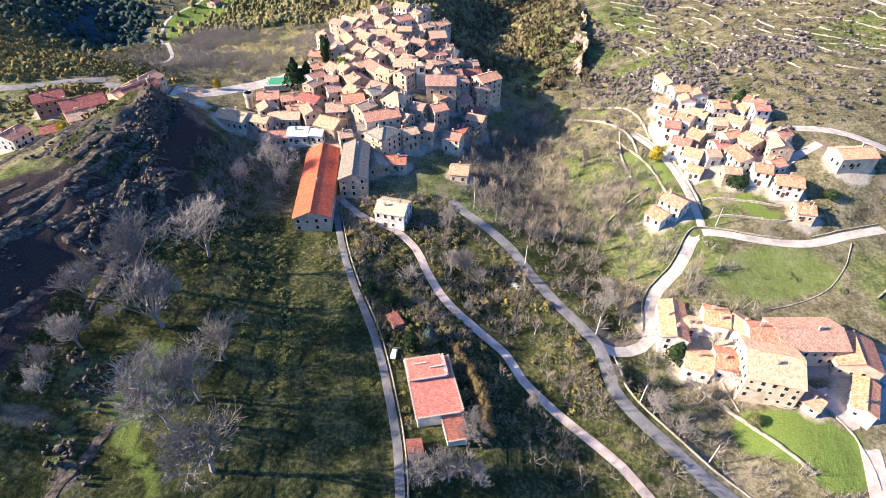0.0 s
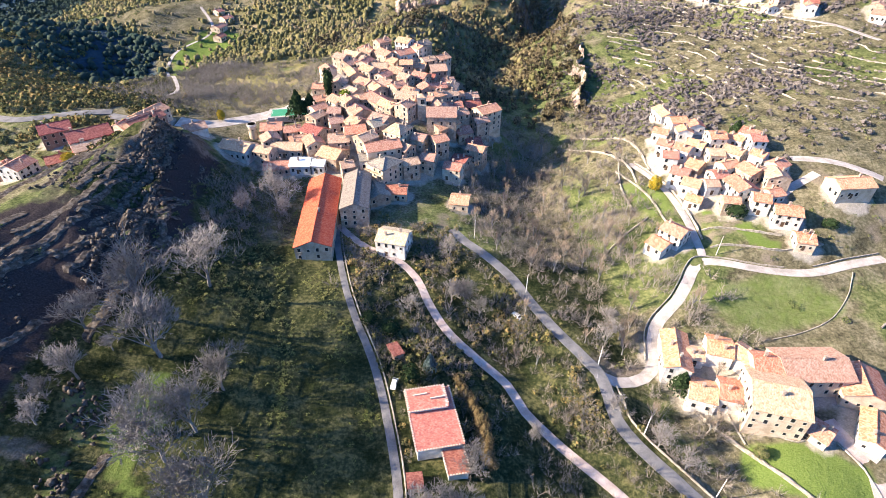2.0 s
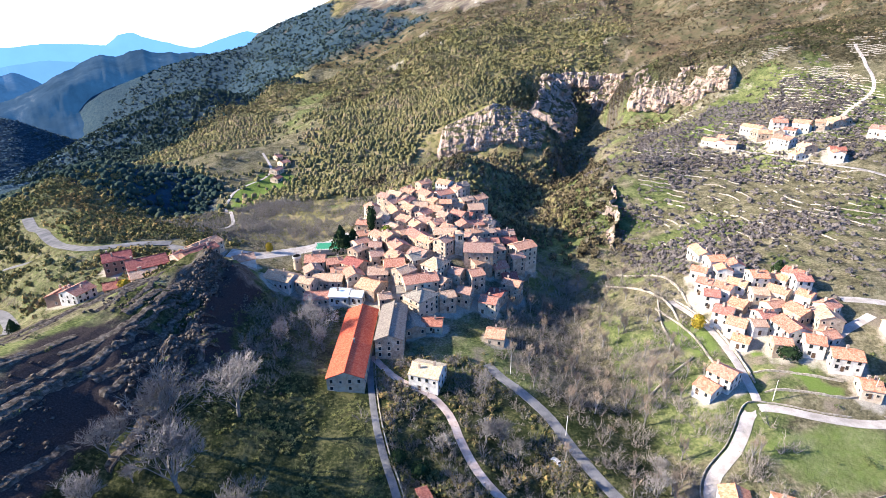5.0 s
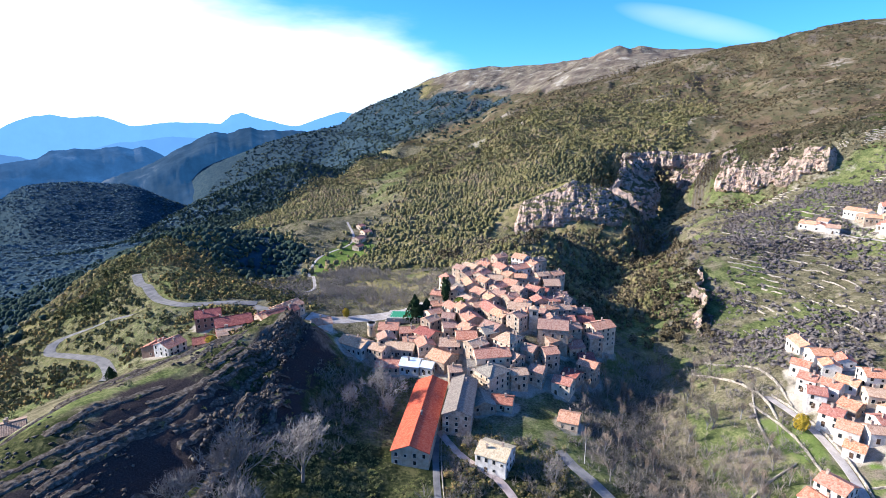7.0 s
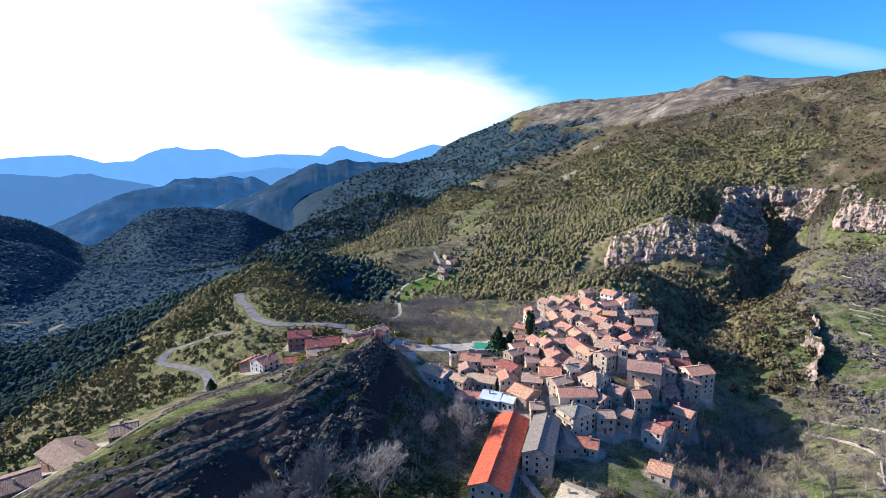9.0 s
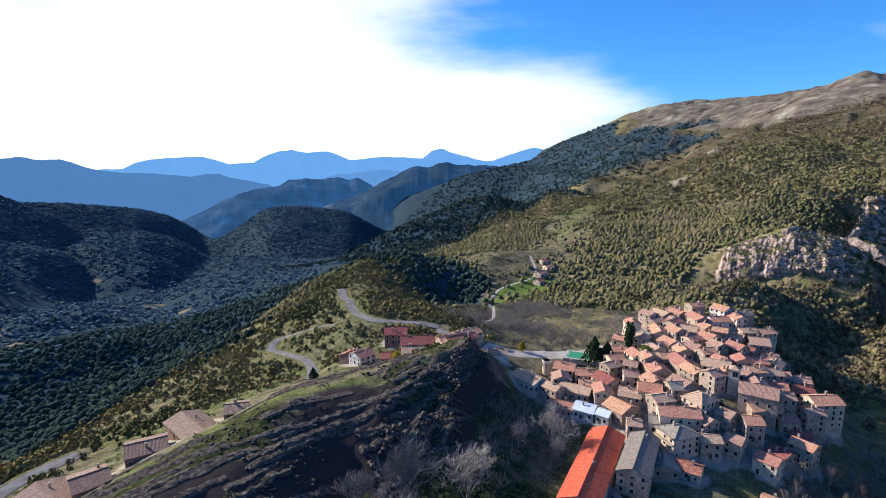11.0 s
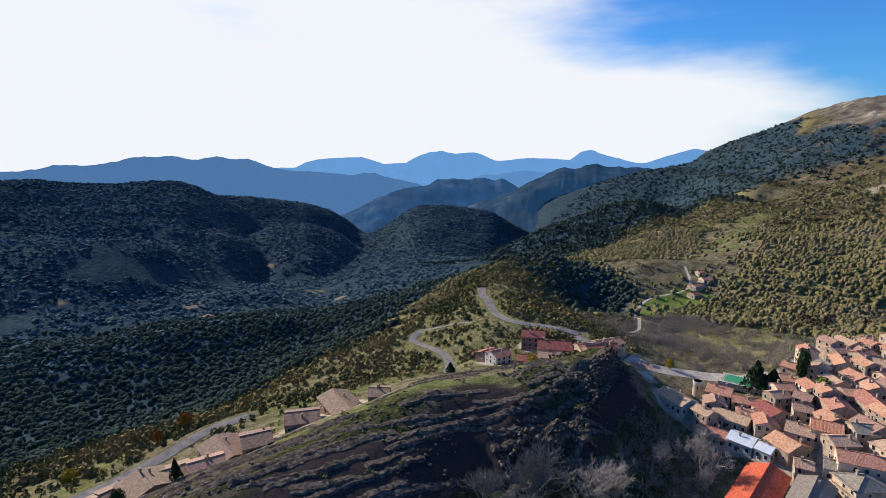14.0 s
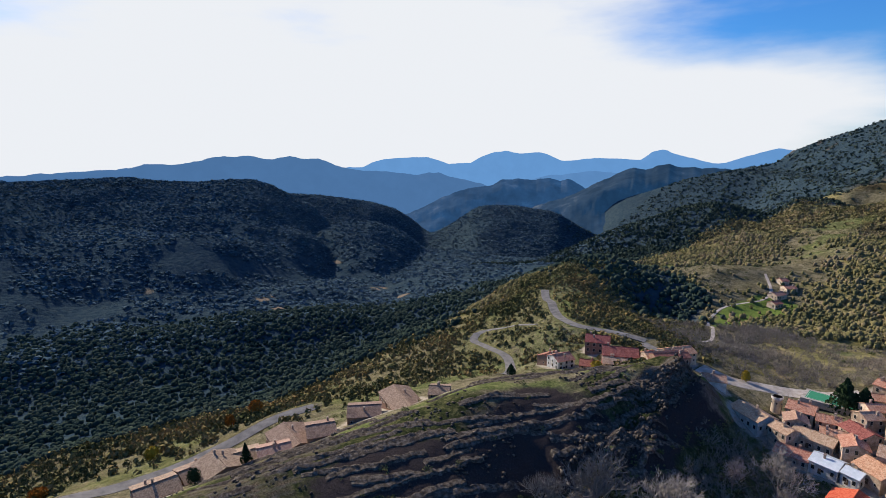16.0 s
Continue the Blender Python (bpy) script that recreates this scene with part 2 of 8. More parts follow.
def from_line(x, y, line):
    """Distance in plan from a line."""
    best = np.full(np.shape(x), 1e9)
    for a, b in zip(line, line[1:]):
        ax, ay, bx, by = a[0], a[1], b[0], b[1]
        t = np.clip(((x - ax) * (bx - ax) + (y - ay) * (by - ay)) / max(1e-6, (bx - ax) ** 2 + (by - ay) ** 2), 0, 1)
        best = np.minimum(best, np.hypot(x - ax - t * (bx - ax), y - ay - t * (by - ay)))
    return best


DARK_KNOLL = [(-785.0, 1091.0), (-700.0, 1212.0), (-582.0, 1273.0), (-513.0, 1333.0), (-423.0, 1335.0)]
# wooded ridges of the valley: distance from the hovering point, fall of the flanks, crest by bearing to the left and height in degrees
VALLEY_RIDGES = [
    (2050, 0.23, [(112, -2.5), (95, -2.4), (86.0, -2.29), (83.9, -2.61), (80.4, -2.9), (77.3, -2.71), (75.0, -2.83), (73.2, -3.54), (72.0, -4.24), (69.8, -5.33), (67.9, -7.41), (64, -12)]),
    (2450, 0.24, [(76, -6.0), (72.0, -4.24), (68.7, -4.53), (65.5, -4.93), (62.8, -5.43), (60.5, -6.27), (58.3, -7.84), (54, -12)]),
    (2300, 0.25, [(63, -12.5), (59.7, -9.71), (55.9, -8.60), (53.7, -7.36), (52.5, -6.46), (51.6, -5.98), (49.6, -5.87), (46.9, -6.01), (43.6, -6.44), (39.1, -8.86), (35, -12)]),
    (1750, 0.25, [(74, -13), (70.0, -9.54), (68.5, -8.23), (65.7, -7.52), (62.9, -7.48), (60.1, -8.66), (57.2, -11.18), (52, -15)]),
    (1600, 0.25, [(82, -13), (77.6, -9.67), (76.1, -9.01), (73.6, -7.87), (71.6, -7.85), (69.1, -9.04), (67.1, -11.76), (64, -15)]),
    (1380, 0.24, [(112, -7.8), (86.6, -7.63), (84.2, -7.77), (80.9, -7.76), (78.3, -8.27), (75.7, -9.32), (72.8, -10.69), (69.9, -12.65), (65, -16)]),
    (1050, 0.20, [(112, -14.0), (87.4, -13.9), (83.5, -14.4), (78.0, -14.9), (73.2, -14.51), (70.5, -14.27), (66.8, -14.84), (63.4, -15.85), (60.3, -17.27), (54, -21)]),
    (800, 0.22, [(112, -17.3), (87.9, -17.33), (83.3, -17.33), (78.8, -16.86), (73.9, -16.88), (68.6, -16.93), (62.9, -17.47), (57.9, -18.45), (52, -22)]),
    (2800, 0.30, [(37, -5.0), (31, -2.9), (27.7, -1.98), (24.3, -1.4), (21.3, -0.41), (18.5, 1.26), (15.9, 2.47), (13, 3.2), (9, 0)]),
    (520, 0.36, [(47, -18), (42.3, -14.0), (38, -12.8), (35.6, -13.3), (33.1, -14.7), (31.2, -16.4), (28, -20)]),
    (1350, 0.32, [(50, -15), (43.0, -10.8), (39.3, -9.0), (34.5, -7.1), (30.5, -5.5), (27.2, -5.1), (23.9, -5.9), (21.5, -4.2), (18.5, -4.4), (16.9, -5.5), (13, -9)]),
]


def ridges(x, y, z):
    """The valley ridges laid over the ground z, with gullied flanks."""
    r, az = np.hypot(x, y), np.degrees(np.arctan2(-x, y))
    for dist, fall, crest in VALLEY_RIDGES:
        el = np.interp(az, [c[0] for c in crest[::-1]], [c[1] for c in crest[::-1]])
        outside = np.maximum(crest[-1][0] - az, az - crest[0][0])
        top = EYE[2] + dist * np.tan(np.radians(el)) - np.maximum(outside, 0) * 40
        away = r - dist + 90 * fbm(x, y, 260, 3, int(dist))
        flank = fall * (np.sqrt(away ** 2 + 45 ** 2) - 45)
        gullies = smooth(0, 60, flank) * (np.abs(fbm(x, y, 240, 4, int(dist) + 1)) * 30 - 4)
        hill = top - flank - gullies + 3 * fbm(x, y, 60, 3, 14)
        z = np.where(hill > z - 24, np.maximum(z, hill) + np.maximum(24 - np.abs(hill - z), 0) ** 2 / 96, z)
    return z


def base_height(x, y):
    x, y = np.asarray(x, float), np.asarray(y, float)
    z = np.full(x.shape, LAND_W[-1])
    for (px, py, _), w in zip(LAND_P, LAND_W):
        z = z + w * np.sqrt((x - px) ** 2 + (y - py) ** 2 + KERNEL ** 2)
    return z


def spur_edge(x, y):
    """Metres to the east of the line where the bare flank of the spur meets the field."""
    return x - np.interp(y, [60, 80, 90, 105, 119, 128, 143], [-106, -108.7, -111, -109, -105.6, -101, -101]) + 5 * fbm(x, y, 16, 3, 120)


OUTCROPS = [[(-97.0, 89.0), (-90.5, 78.0)], [(-93.0, 71.0), (-86.0, 58.0)]]


def outcrops(x, y):
    """1 on the low outcrops at the edge of the field."""
    d = np.minimum(from_line(x, y, OUTCROPS[0]), from_line(x, y, OUTCROPS[1]))
    return smooth(5.5, 2.0, d + 4 * fbm(x, y, 7, 3, 121))


def rockiness(x, y):
    """1 on the bare ribs of the spur, patchy on its flanks, 0 elsewhere."""
    crest, rib = from_line(x, y, LAND["spur_crest"]), from_line(x, y, LAND["spur_rib"])
    bare = smooth(30, 6, crest + 34 * fbm(x, y, 26, 4, 5)) * 0.5
    steep = smooth(30, 8, rib * np.where(y > 120, 0.9, 2.0) + 26 * fbm(x, y, 18, 4, 6))
    lee = smooth(6, 22, x - np.interp(y, [65, 121, 155, 188, 213], [-90, -103, -112, -119, -119])) * smooth(60, 110, y)
    hollow = 0.5 * smooth(30, 6, from_line(x, y, LAND["slope_hollow"]) + 30 * fbm(x, y, 20, 4, 7))
    lee = np.maximum(lee, 1.25 * smooth(-3, 3, spur_edge(x, y)) * smooth(150, 130, y))
    return np.maximum(np.maximum(np.maximum(bare, steep), hollow) * (1 - 0.8 * lee), outcrops(x, y)) * (0.35 + 0.65 * smooth(-0.22, 0.12, fbm(x - 0.17 * y, y * 0.3, 14, 3, 9)))


def terracing(x, y):
    """1 on the walled terraces of the east slope."""
    return smooth(84, 120, x - 0.16 * (y - 280)) * smooth(205, 240, y + 0.25 * (x - 110)) * smooth(690, 560, y) * smooth(590, 460, x)


def terrace_level(x, y, z):
    return z + 0.055 * (y - 250) + fbm(x, y, 110, 2, 31) * 4


def field_steps(x, y):
    """1 on the stepped meadows below the lane."""
    return smooth(-100, -70, x) * smooth(60, 20, x) * smooth(175, 150, y) * smooth(20, 50, y)


def stepped(z, step, riser):
    u = z / step
    return (np.floor(u) + smooth(1 - riser, 1.0, u - np.floor(u))) * step


def raw_height(x, y):
    x, y = np.asarray(x, float), np.asarray(y, float)
    z = base_height(x, y)
    r = np.hypot(x, y)
    rough = smooth(420, 1260, r)
    ridged = 0.5 - np.abs(fbm(x, y, 330, 4, 17)) * 2
    gully = np.abs(fbm(x + 0.3 * y, y, 190, 4, 19))
    z = z + rough * (fbm(x, y, 360, 5, 11) * 30 + ridged * 18 - smooth(0.2, 0.0, gully) * 13) * smooth(-60, 90, z + 0.05 * r)
    west = smooth(-420, -620, x) * smooth(2000, 1500, np.abs(x))
    z = z + west * (0.35 - np.abs(fbm(x * 0.4, y, 170, 3, 27)) * 2.2)* 8
    z = ridges(x, y, z)
    z = z + smooth(250, 500, r) * smooth(1600, 1000, r) * fbm(x, y, 90, 3, 13) * 12
    z = z + fbm(x, y, 50, 3, 3) * 2.2
    rk = rockiness(x, y)
    across = x * 0.985 - y * 0.17
    bed = across / 7.5 + 0.35 * fbm(x, y, 60, 2, 8)
    saw = bed - np.floor(bed)
    z = z + rk * (fbm(x, y, 12, 4, 21) * 1.7 + (saw ** 2 * 1.7 - 0.5) * (0.4 + smooth(-0.2, 0.3, fbm(x, y, 16, 2, 23))))
    rib = from_line(x, y, LAND["spur_rib"])
    crag = smooth(20, 5, rib + 8 * fbm(x, y, 20, 2, 66)) * smooth(85, 130, y)
    z = z + crag * ((0.34 - np.abs(fbm(x, y * 0.7, 13, 4, 61))) * 9 + fbm(x, y, 6, 2, 67) * 3 - 1.0)
    tr = terracing(x, y)
    level = terrace_level(x, y, z)
    z = z + tr * (stepped(level, 1.8, 0.3) - level) * 0.85
    fs = field_steps(x, y) * 0.8
    level = z + x * 0.05 + fbm(x, y, 60, 2, 35) * 2
    return z + fs * (stepped(level, 1.6, 0.2) - level)


# centre lines of roads (x, y) and their widths
LANES = {
    "lane": (2.5, [(-9.5, 48), (-10.2, 62.2), (-12.0, 76.1), (-15.1, 89.7), (-18.5, 102.3), (-22.0, 112.9), (-26.3, 123.2), (-30.9, 133.5), (-36.8, 149.5), (-42.8, 170.7), (-46.9, 191.3), (-49.4, 203.6)]),
    "track": (3.0, [(76, 45), (66, 55), (56.3, 66.3), (50.8, 74.3), (41.5, 84.3), (32.9, 93.4), (25.8, 101.8), (21.1, 111.0), (12.9, 118.3), (3.4, 127.0), (-2.3, 136.0), (-6.6, 145.8), (-10.6, 155.6), (-18.9, 164.9), (-30.8, 171.3), (-38.1, 178.0), (-45.2, 186.6)]),
    "valley_road": (4.1, [(98, 48), (88, 58), (77.9, 67.4), (72.1, 72.1), (64.7, 80.1), (57.1, 89.3), (53.0, 97.5), (52.5, 105.7), (51.1, 114.1), (47.5, 119.9), (40.4, 130.9), (32.9, 144.3), (26.7, 157.8), (17.3, 170.1), (8.8, 178.8), (3.5, 187.0)]),
    "farm_road": (4.2, [(50.7, 114.3), (57.4, 112.2), (66.8, 115.0), (71.9, 121.3), (73.8, 130.6), (77.8, 137.5), (86.3, 145.3), (92.4, 153.3), (98.4, 161.4), (106.2, 161.1), (121.2, 156.6), (137.4, 154.8), (153.9, 158.6), (170.1, 162.2)]),
    "hamlet_road": (5, [(186.0, 198.5), (173.9, 207.7), (163.6, 211.6), (153.9, 213.4)]),
}
SIDE_ROADS = {
    "hamlet_lane": (3.2, [(101.4, 165.0), (102.2, 174.3), (100.9, 196.0), (97.9, 211.6), (89.8, 230.8)]),
    "hamlet_street": (4, [(159.3, 201.8), (145.7, 195.3), (129.2, 185.6), (120.3, 199.2), (113.1, 211.1)]),
    "bend_road": (6.5, [(-178.0, 268.4), (-193.2, 262.6), (-205.8, 255.4), (-218.0, 251.7), (-237.2, 260.1), (-258.7, 275.6), (-275.8, 289.8), (-286.7, 295.9), (-310, 318)]),
    "bend_low": (6, [(-203, 180), (-210.6, 190.6), (-235.0, 211.3), (-249.1, 218.0), (-264.6, 221.4), (-283.5, 226.7), (-295.7, 230.3), (-303.0, 239.0), (-299.7, 246.5), (-285.7, 250.5), (-269.9, 253.1), (-250, 252)]),
    "chalet_road": (7, [(-202.0, -29.0), (-215.0, -10.0), (-229.0, 18.0), (-241.0, 43.0), (-251.0, 70.0), (-253.0, 91.0)]),
}
FAR_ROADS = {
    "village_road": (6, [(-177.2, 264.0), (-165.4, 260.3), (-156.5, 260.2)]),
    "far_path": (2.4, [(-165, 303), (-168, 323), (-190, 366), (-218, 412), (-224, 431), (-226, 450), (-221, 472), (-213, 491), (-216, 513), (-238, 549)]),
    "high_road": (4.5, [(194.7, 474.0), (213.6, 457.9), (225.3, 426.6), (239.8, 404.4), (255.6, 388.6), (269.1, 372.0), (279.3, 354.4)]),
    "high_path": (3.0, [(295.0, 473.0), (313.4, 492.0), (333.4, 506.6), (349.2, 525.6), (363.5, 566.3), (379.3, 615.5)]),
    "plaza": (11, [(-139.6, 259.5), (-125.7, 261.7), (-113.9, 271.6), (-100.1, 281.4), (-90.1, 286.5), (-79.5, 294.1)]),
    "farm_drive": (5.5, [(112, 50), (115, 58), (117.5, 66.5), (120.6, 76.9), (121.1, 83.3), (118.4, 88.9), (115.8, 97.3)]),
    "farm_east": (3.4, [(141.1, 108.9), (136.0, 99.0), (129.7, 91.0), (121.6, 85.2)]),
}
ROADS = {**LANES, **SIDE_ROADS, **FAR_ROADS}


def curve_through(pts, step):
    """A smooth line through plan points, cut into even steps."""
    p = np.array(pts, float)
    out = []
    for k in range(len(p) - 1):
        a, b, c, d = p[max(k - 1, 0)], p[k], p[k + 1], p[min(k + 2, len(p) - 1)]
        n = max(2, int(np.linalg.norm(c - b) / step))
        for t in np.arange(n) / n:
            out.append(0.5 * (2 * b + (c - a) * t + (2 * a - 5 * b + 4 * c - d) * t * t + (3 * b - a - 3 * c + d) * t ** 3))
    return np.array(out + [p[-1]])


def road_lines():
    lines = {}
    for name, (width, pts) in ROADS.items():
        c = curve_through(pts, 4.0)
        z = raw_height(c[:, 0], c[:, 1])
        for _ in range(6):
            z[1:-1] = (z[:-2] + 2 * z[1:-1] + z[2:]) / 4
        for end in (0, -1):
            others = [line for _, line in lines.values()]
            if others:
                every = np.concatenate(others)
                gap = np.hypot(every[:, 0] - c[end, 0], every[:, 1] - c[end, 1])
                if gap.min() < 6:
                    away = np.hypot(c[:, 0] - c[end, 0], c[:, 1] - c[end, 1])
                    z = z + (every[gap.argmin(), 2] - z[end]) * smooth(24, 4, away)
        lines[name] = (width, np.column_stack([c, z]))
    return lines


ROAD_LINES = road_lines()


def height(x, y):
    x, y = np.asarray(x, float), np.asarray(y, float)
    z = raw_height(x, y)
    for width, line in ROAD_LINES.values():
        near = (x > line[:, 0].min() - 12) & (x < line[:, 0].max() + 12) & (y > line[:, 1].min() - 12) & (y < line[:, 1].max() + 12)
        if not np.any(near):
            continue
        px, py = x[near], y[near]
        best, level = np.full(px.shape, 1e9), np.zeros(px.shape)
        for a, b in zip(line, line[1:]):
            d = b - a
            t = np.clip(((px - a[0]) * d[0] + (py - a[1]) * d[1]) / (d[0] ** 2 + d[1] ** 2 + 1e-9), 0, 1)
            dist = np.hypot(px - a[0] - t * d[0], py - a[1] - t * d[1])
            closer = dist < best
            best, level = np.where(closer, dist, best), np.where(closer, a[2] + t * d[2], level)
        f = smooth(width / 2 + 5.5, width / 2 + 2.0, best)
        z[near] = z[near] * (1 - f) + (level - 0.12) * f
    return z

# ---- houses: x, y, turn of the ridge, length, width, height of the walls, roof and wall ----
WEST_ROW = [
    (-101.8, 237.3, -20, 16.1, 9, 4.9, "tw"), (-122.9, 242.1, 36, 9.9, 8, 3.5, "tw"), (-89.5, 255.5, 10, 10.6, 9, 6.3, "pc"),
]
LOWER_LANE = [
    (-78.9, 254.2, 21, 8.7, 7, 5.6, "ps"), (-78.3, 240.6, 1, 15.4, 8, 4.2, "ts"), (-74.3, 245.7, 20, 8.5, 7, 4.9, "ps"),
    (-66.6, 251.1, -31, 11.5, 8, 5.6, "rs"), (-54.5, 232.7, -25, 11.4, 10, 4.9, "ps"), (-80.6, 227.2, 8, 11.9, 8, 3.5, "ps"),
    (-69.1, 228.4, -1, 9.7, 8, 4.2, "mw"), (-60.0, 227.0, -7, 5.6, 6, 4.2, "mw"), (-37.8, 229.4, 14, 5.5, 7, 4.9, "gw"),
    (-46.0, 222.3, 20, 5.5, 6, 6.3, "ts"), (-30.4, 233.6, 22, 16.9, 9, 7.7, "pc"), (-28.4, 222.4, -40, 8.7, 11, 8.4, "gc"),
]
EAST_EDGE = [
    (-21.9, 210.2, -2, 9.5, 7, 3.7, "rc"), (-31.9, 210.4, -69, 18.8, 8, 3.5, "gs"), (-8.0, 234.1, -13, 6.5, 7, 6.3, "ts"),
    (8.3, 242.1, -29, 7.6, 8, 3.5, "rs"), (7.2, 209.4, -9, 8.5, 8, 4.2, "pc"), (-0.4, 257.5, 42, 14.3, 8, 4.9, "ps"),
    (8.8, 260.1, 26, 8.4, 8, 4.2, "ps"), (14.5, 257.0, 14, 7.3, 8, 3.7, "rs"), (5.0, 281.0, 13, 8, 7, 4.6, "ps"),
    (22.5, 279.0, 35, 13, 9, 11, "pc"), (15.0, 290.0, 20, 9, 8, 6, "rs"), (-12.4, 243.7, -22, 5.5, 7, 4.9, "ts"),
]
CHURCH_SQUARE = [
    (-23.4, 245.0, -29, 9.2, 10, 6.3, "tc"), (-20.7, 276.9, -1, 12.1, 9, 5.6, "ts"), (-35.3, 273.8, -53, 20, 8, 4.9, "ps"),
    (-29.6, 265.6, -39, 10.2, 7, 5.6, "ps"), (-45.6, 264.9, -56, 11.2, 8, 4.9, "ps"), (-58.6, 267.2, 2, 5.5, 7, 5.6, "ts"),
    (-56.2, 256.6, 21, 5.5, 7, 5.6, "ts"), (-32.6, 254.8, -32, 10.1, 8, 4.9, "ts"), (-45.0, 245.8, 16, 10.5, 9, 6.3, "oc"),
    (-52.6, 241.7, 9, 10, 9, 5.6, "ts"), (-34.4, 250.4, 36, 7.3, 8, 5.6, "gs"), (-45.3, 254.5, -40, 8.4, 8, 4.9, "ps"),
]
UPPER_VILLAGE = [
    (-26.4, 351.8, -28, 9.7, 8, 5.6, "pw"), (-16.0, 356.0, 40, 10, 8, 4.2, "gs"), (-26.7, 341.6, 37, 11.9, 8, 4.2, "pw"),
    (-37.9, 338.7, -50, 12.2, 7, 5.6, "ps"), (-58.8, 340.7, -32, 11.3, 7, 6.3, "ts"), (-40.3, 320.4, 4, 10.1, 8, 4.9, "ts"),
    (-54.6, 310.8, -65, 13.3, 7, 4.9, "ps"), (-59.8, 305.2, -39, 7.6, 7, 4.2, "gs"), (-72.8, 301.1, -5, 7.5, 7, 4.2, "ps"),
    (-71.4, 286.7, 31, 7.9, 7, 4.2, "pc"), (-46.0, 298.3, -39, 9.6, 8, 4.9, "ps"), (-52.3, 289.1, -45, 10.4, 7, 4.9, "tc"),
    (-39.9, 293.4, -56, 14.7, 7, 4.9, "ps"),
]
ROCK_EDGE = [
    (-33.9, 297.9, -30, 8.6, 8, 4.9, "ts"), (-29.0, 314.1, -23, 9, 9, 6.3, "ps"), (-18.8, 314.4, -40, 8.3, 8, 4.9, "ps"),
    (-15.5, 328.9, -16, 6.9, 7, 4.9, "ps"), (-5.2, 328.9, 14, 8.6, 10, 7, "ts"), (-5.5, 303.0, 20, 11, 7.5, 5.5, "ps"),
    (0.0, 292.0, 30, 13, 8, 5.5, "ts"), (-19.6, 285.4, -32, 7.2, 7, 5.6, "pw"), (-32.0, 330.7, -39, 6.6, 7, 4.9, "ps"),
    (-49.2, 331.2, -28, 6.4, 7, 4.9, "ts"), (-9.4, 315.8, -15, 6.3, 7, 5.6, "rs"), (-44.4, 279.2, 36, 5.5, 7, 4.9, "ps"),
]
HAMLET_UP = [
    (113.7, 263.3, -84, 12.5, 6.6, 4.9, "pw"), (114.3, 247.5, 8, 8.4, 6.6, 4.9, "ow"), (104.2, 230.5, -33, 6.5, 6.6, 6.3, "pw"),
    (103.8, 221.6, -14, 5.6, 6.6, 6.3, "pw"), (126.5, 230.2, -1, 6.6, 7.4, 5.6, "ow"), (141.8, 223.7, -2, 6, 6.6, 6.3, "pw"),
    (131.1, 219.3, -45, 8.4, 6.6, 4.2, "pc"), (113.8, 215.6, -47, 5.8, 6.6, 4.2, "os"), (132.5, 204.5, -67, 8.7, 7.4, 4.9, "os"),
    (123.1, 219.8, -5, 5.1, 6.6, 4.2, "tc"), (140.4, 199.2, -99, 10.4, 7.4, 5.6, "ts"),
]
HAMLET_LOW = [
    (125.3, 196.0, -79, 11.3, 8.2, 6.3, "ow"), (105.4, 210.1, -36, 6.9, 7.4, 5.6, "pw"), (107.9, 202.8, -31, 5.1, 7.4, 4.9, "pw"),
    (128.8, 185.3, -18, 5.2, 6.6, 6.3, "ow"), (136.8, 179.0, -14, 10.1, 7.4, 5.6, "ow"), (139.6, 167.4, -14, 5.5, 6.6, 3.7, "oc"),
    (92.8, 174.8, -49, 9.2, 7.4, 5.6, "pw"), (86.6, 171.5, -54, 5.7, 7.4, 3.5, "ow"), (165.6, 189.8, 6, 15.5, 8.2, 4.9, "pc"),
    (119.3, 205.0, 12, 6.3, 6.6, 5.6, "pw"), (114.7, 200.2, 2, 5.3, 5.7, 4.2, "tw"),
]
FARM = [
    (77.4, 120.8, -103, 17.1, 7, 6, "ow"), (83.4, 120.1, -14, 5.4, 5, 3.5, "tw"), (91.0, 120.8, -17, 7.9, 7.5, 5, "ow"),
    (98.4, 117.3, -54, 8.1, 6.5, 5, "pw"), (81.8, 107.0, -19, 8.1, 7.5, 5, "pw"), (90.0, 105.8, -16, 7.6, 7.5, 5.2, "ow"),
    (99.6, 101.0, -16, 15.5, 14, 9.5, "tc"), (102.2, 112.0, -10, 10, 7, 8, "oc"), (115.6, 112.0, 1, 21, 11.5, 7, "tc"),
    (129.6, 106.9, -107, 13.5, 10.5, 4.5, "oc"), (125.8, 92.8, -124, 13.5, 5.5, 3.6, "ow"), (110.0, 92.6, -49, 7.0, 6, 3, "pc"),
]
RIDGE_HOUSES = [
    (-186.0, 234.5, 36, 13.1, 10.2, 6.6, "rb"), (-162.6, 223.2, 40, 17.5, 11.0, 6.4, "rr"), (-157.0, 213.0, 40, 13, 7.5, 2.3, "tc"),
    (-187.8, 206.4, 78, 10.5, 9, 5.6, "pw"), (-197.6, 208.6, 90, 9.9, 9, 4.4, "rb"), (-143.0, 231.0, 60, 19.5, 7.0, 4.6, "ps"),
    (-137.0, 227.0, 60, 17, 6.0, 4.0, "rb"), (-150.6, 255.6, 70, 16.6, 8.8, 5.6, "pc"), (-174.0, 213.0, 35, 9.1, 7.5, 2.4, "rb"),
    (-154.6, 234.9, 80, 9.2, 6.2, 3.3, "rb"),
]
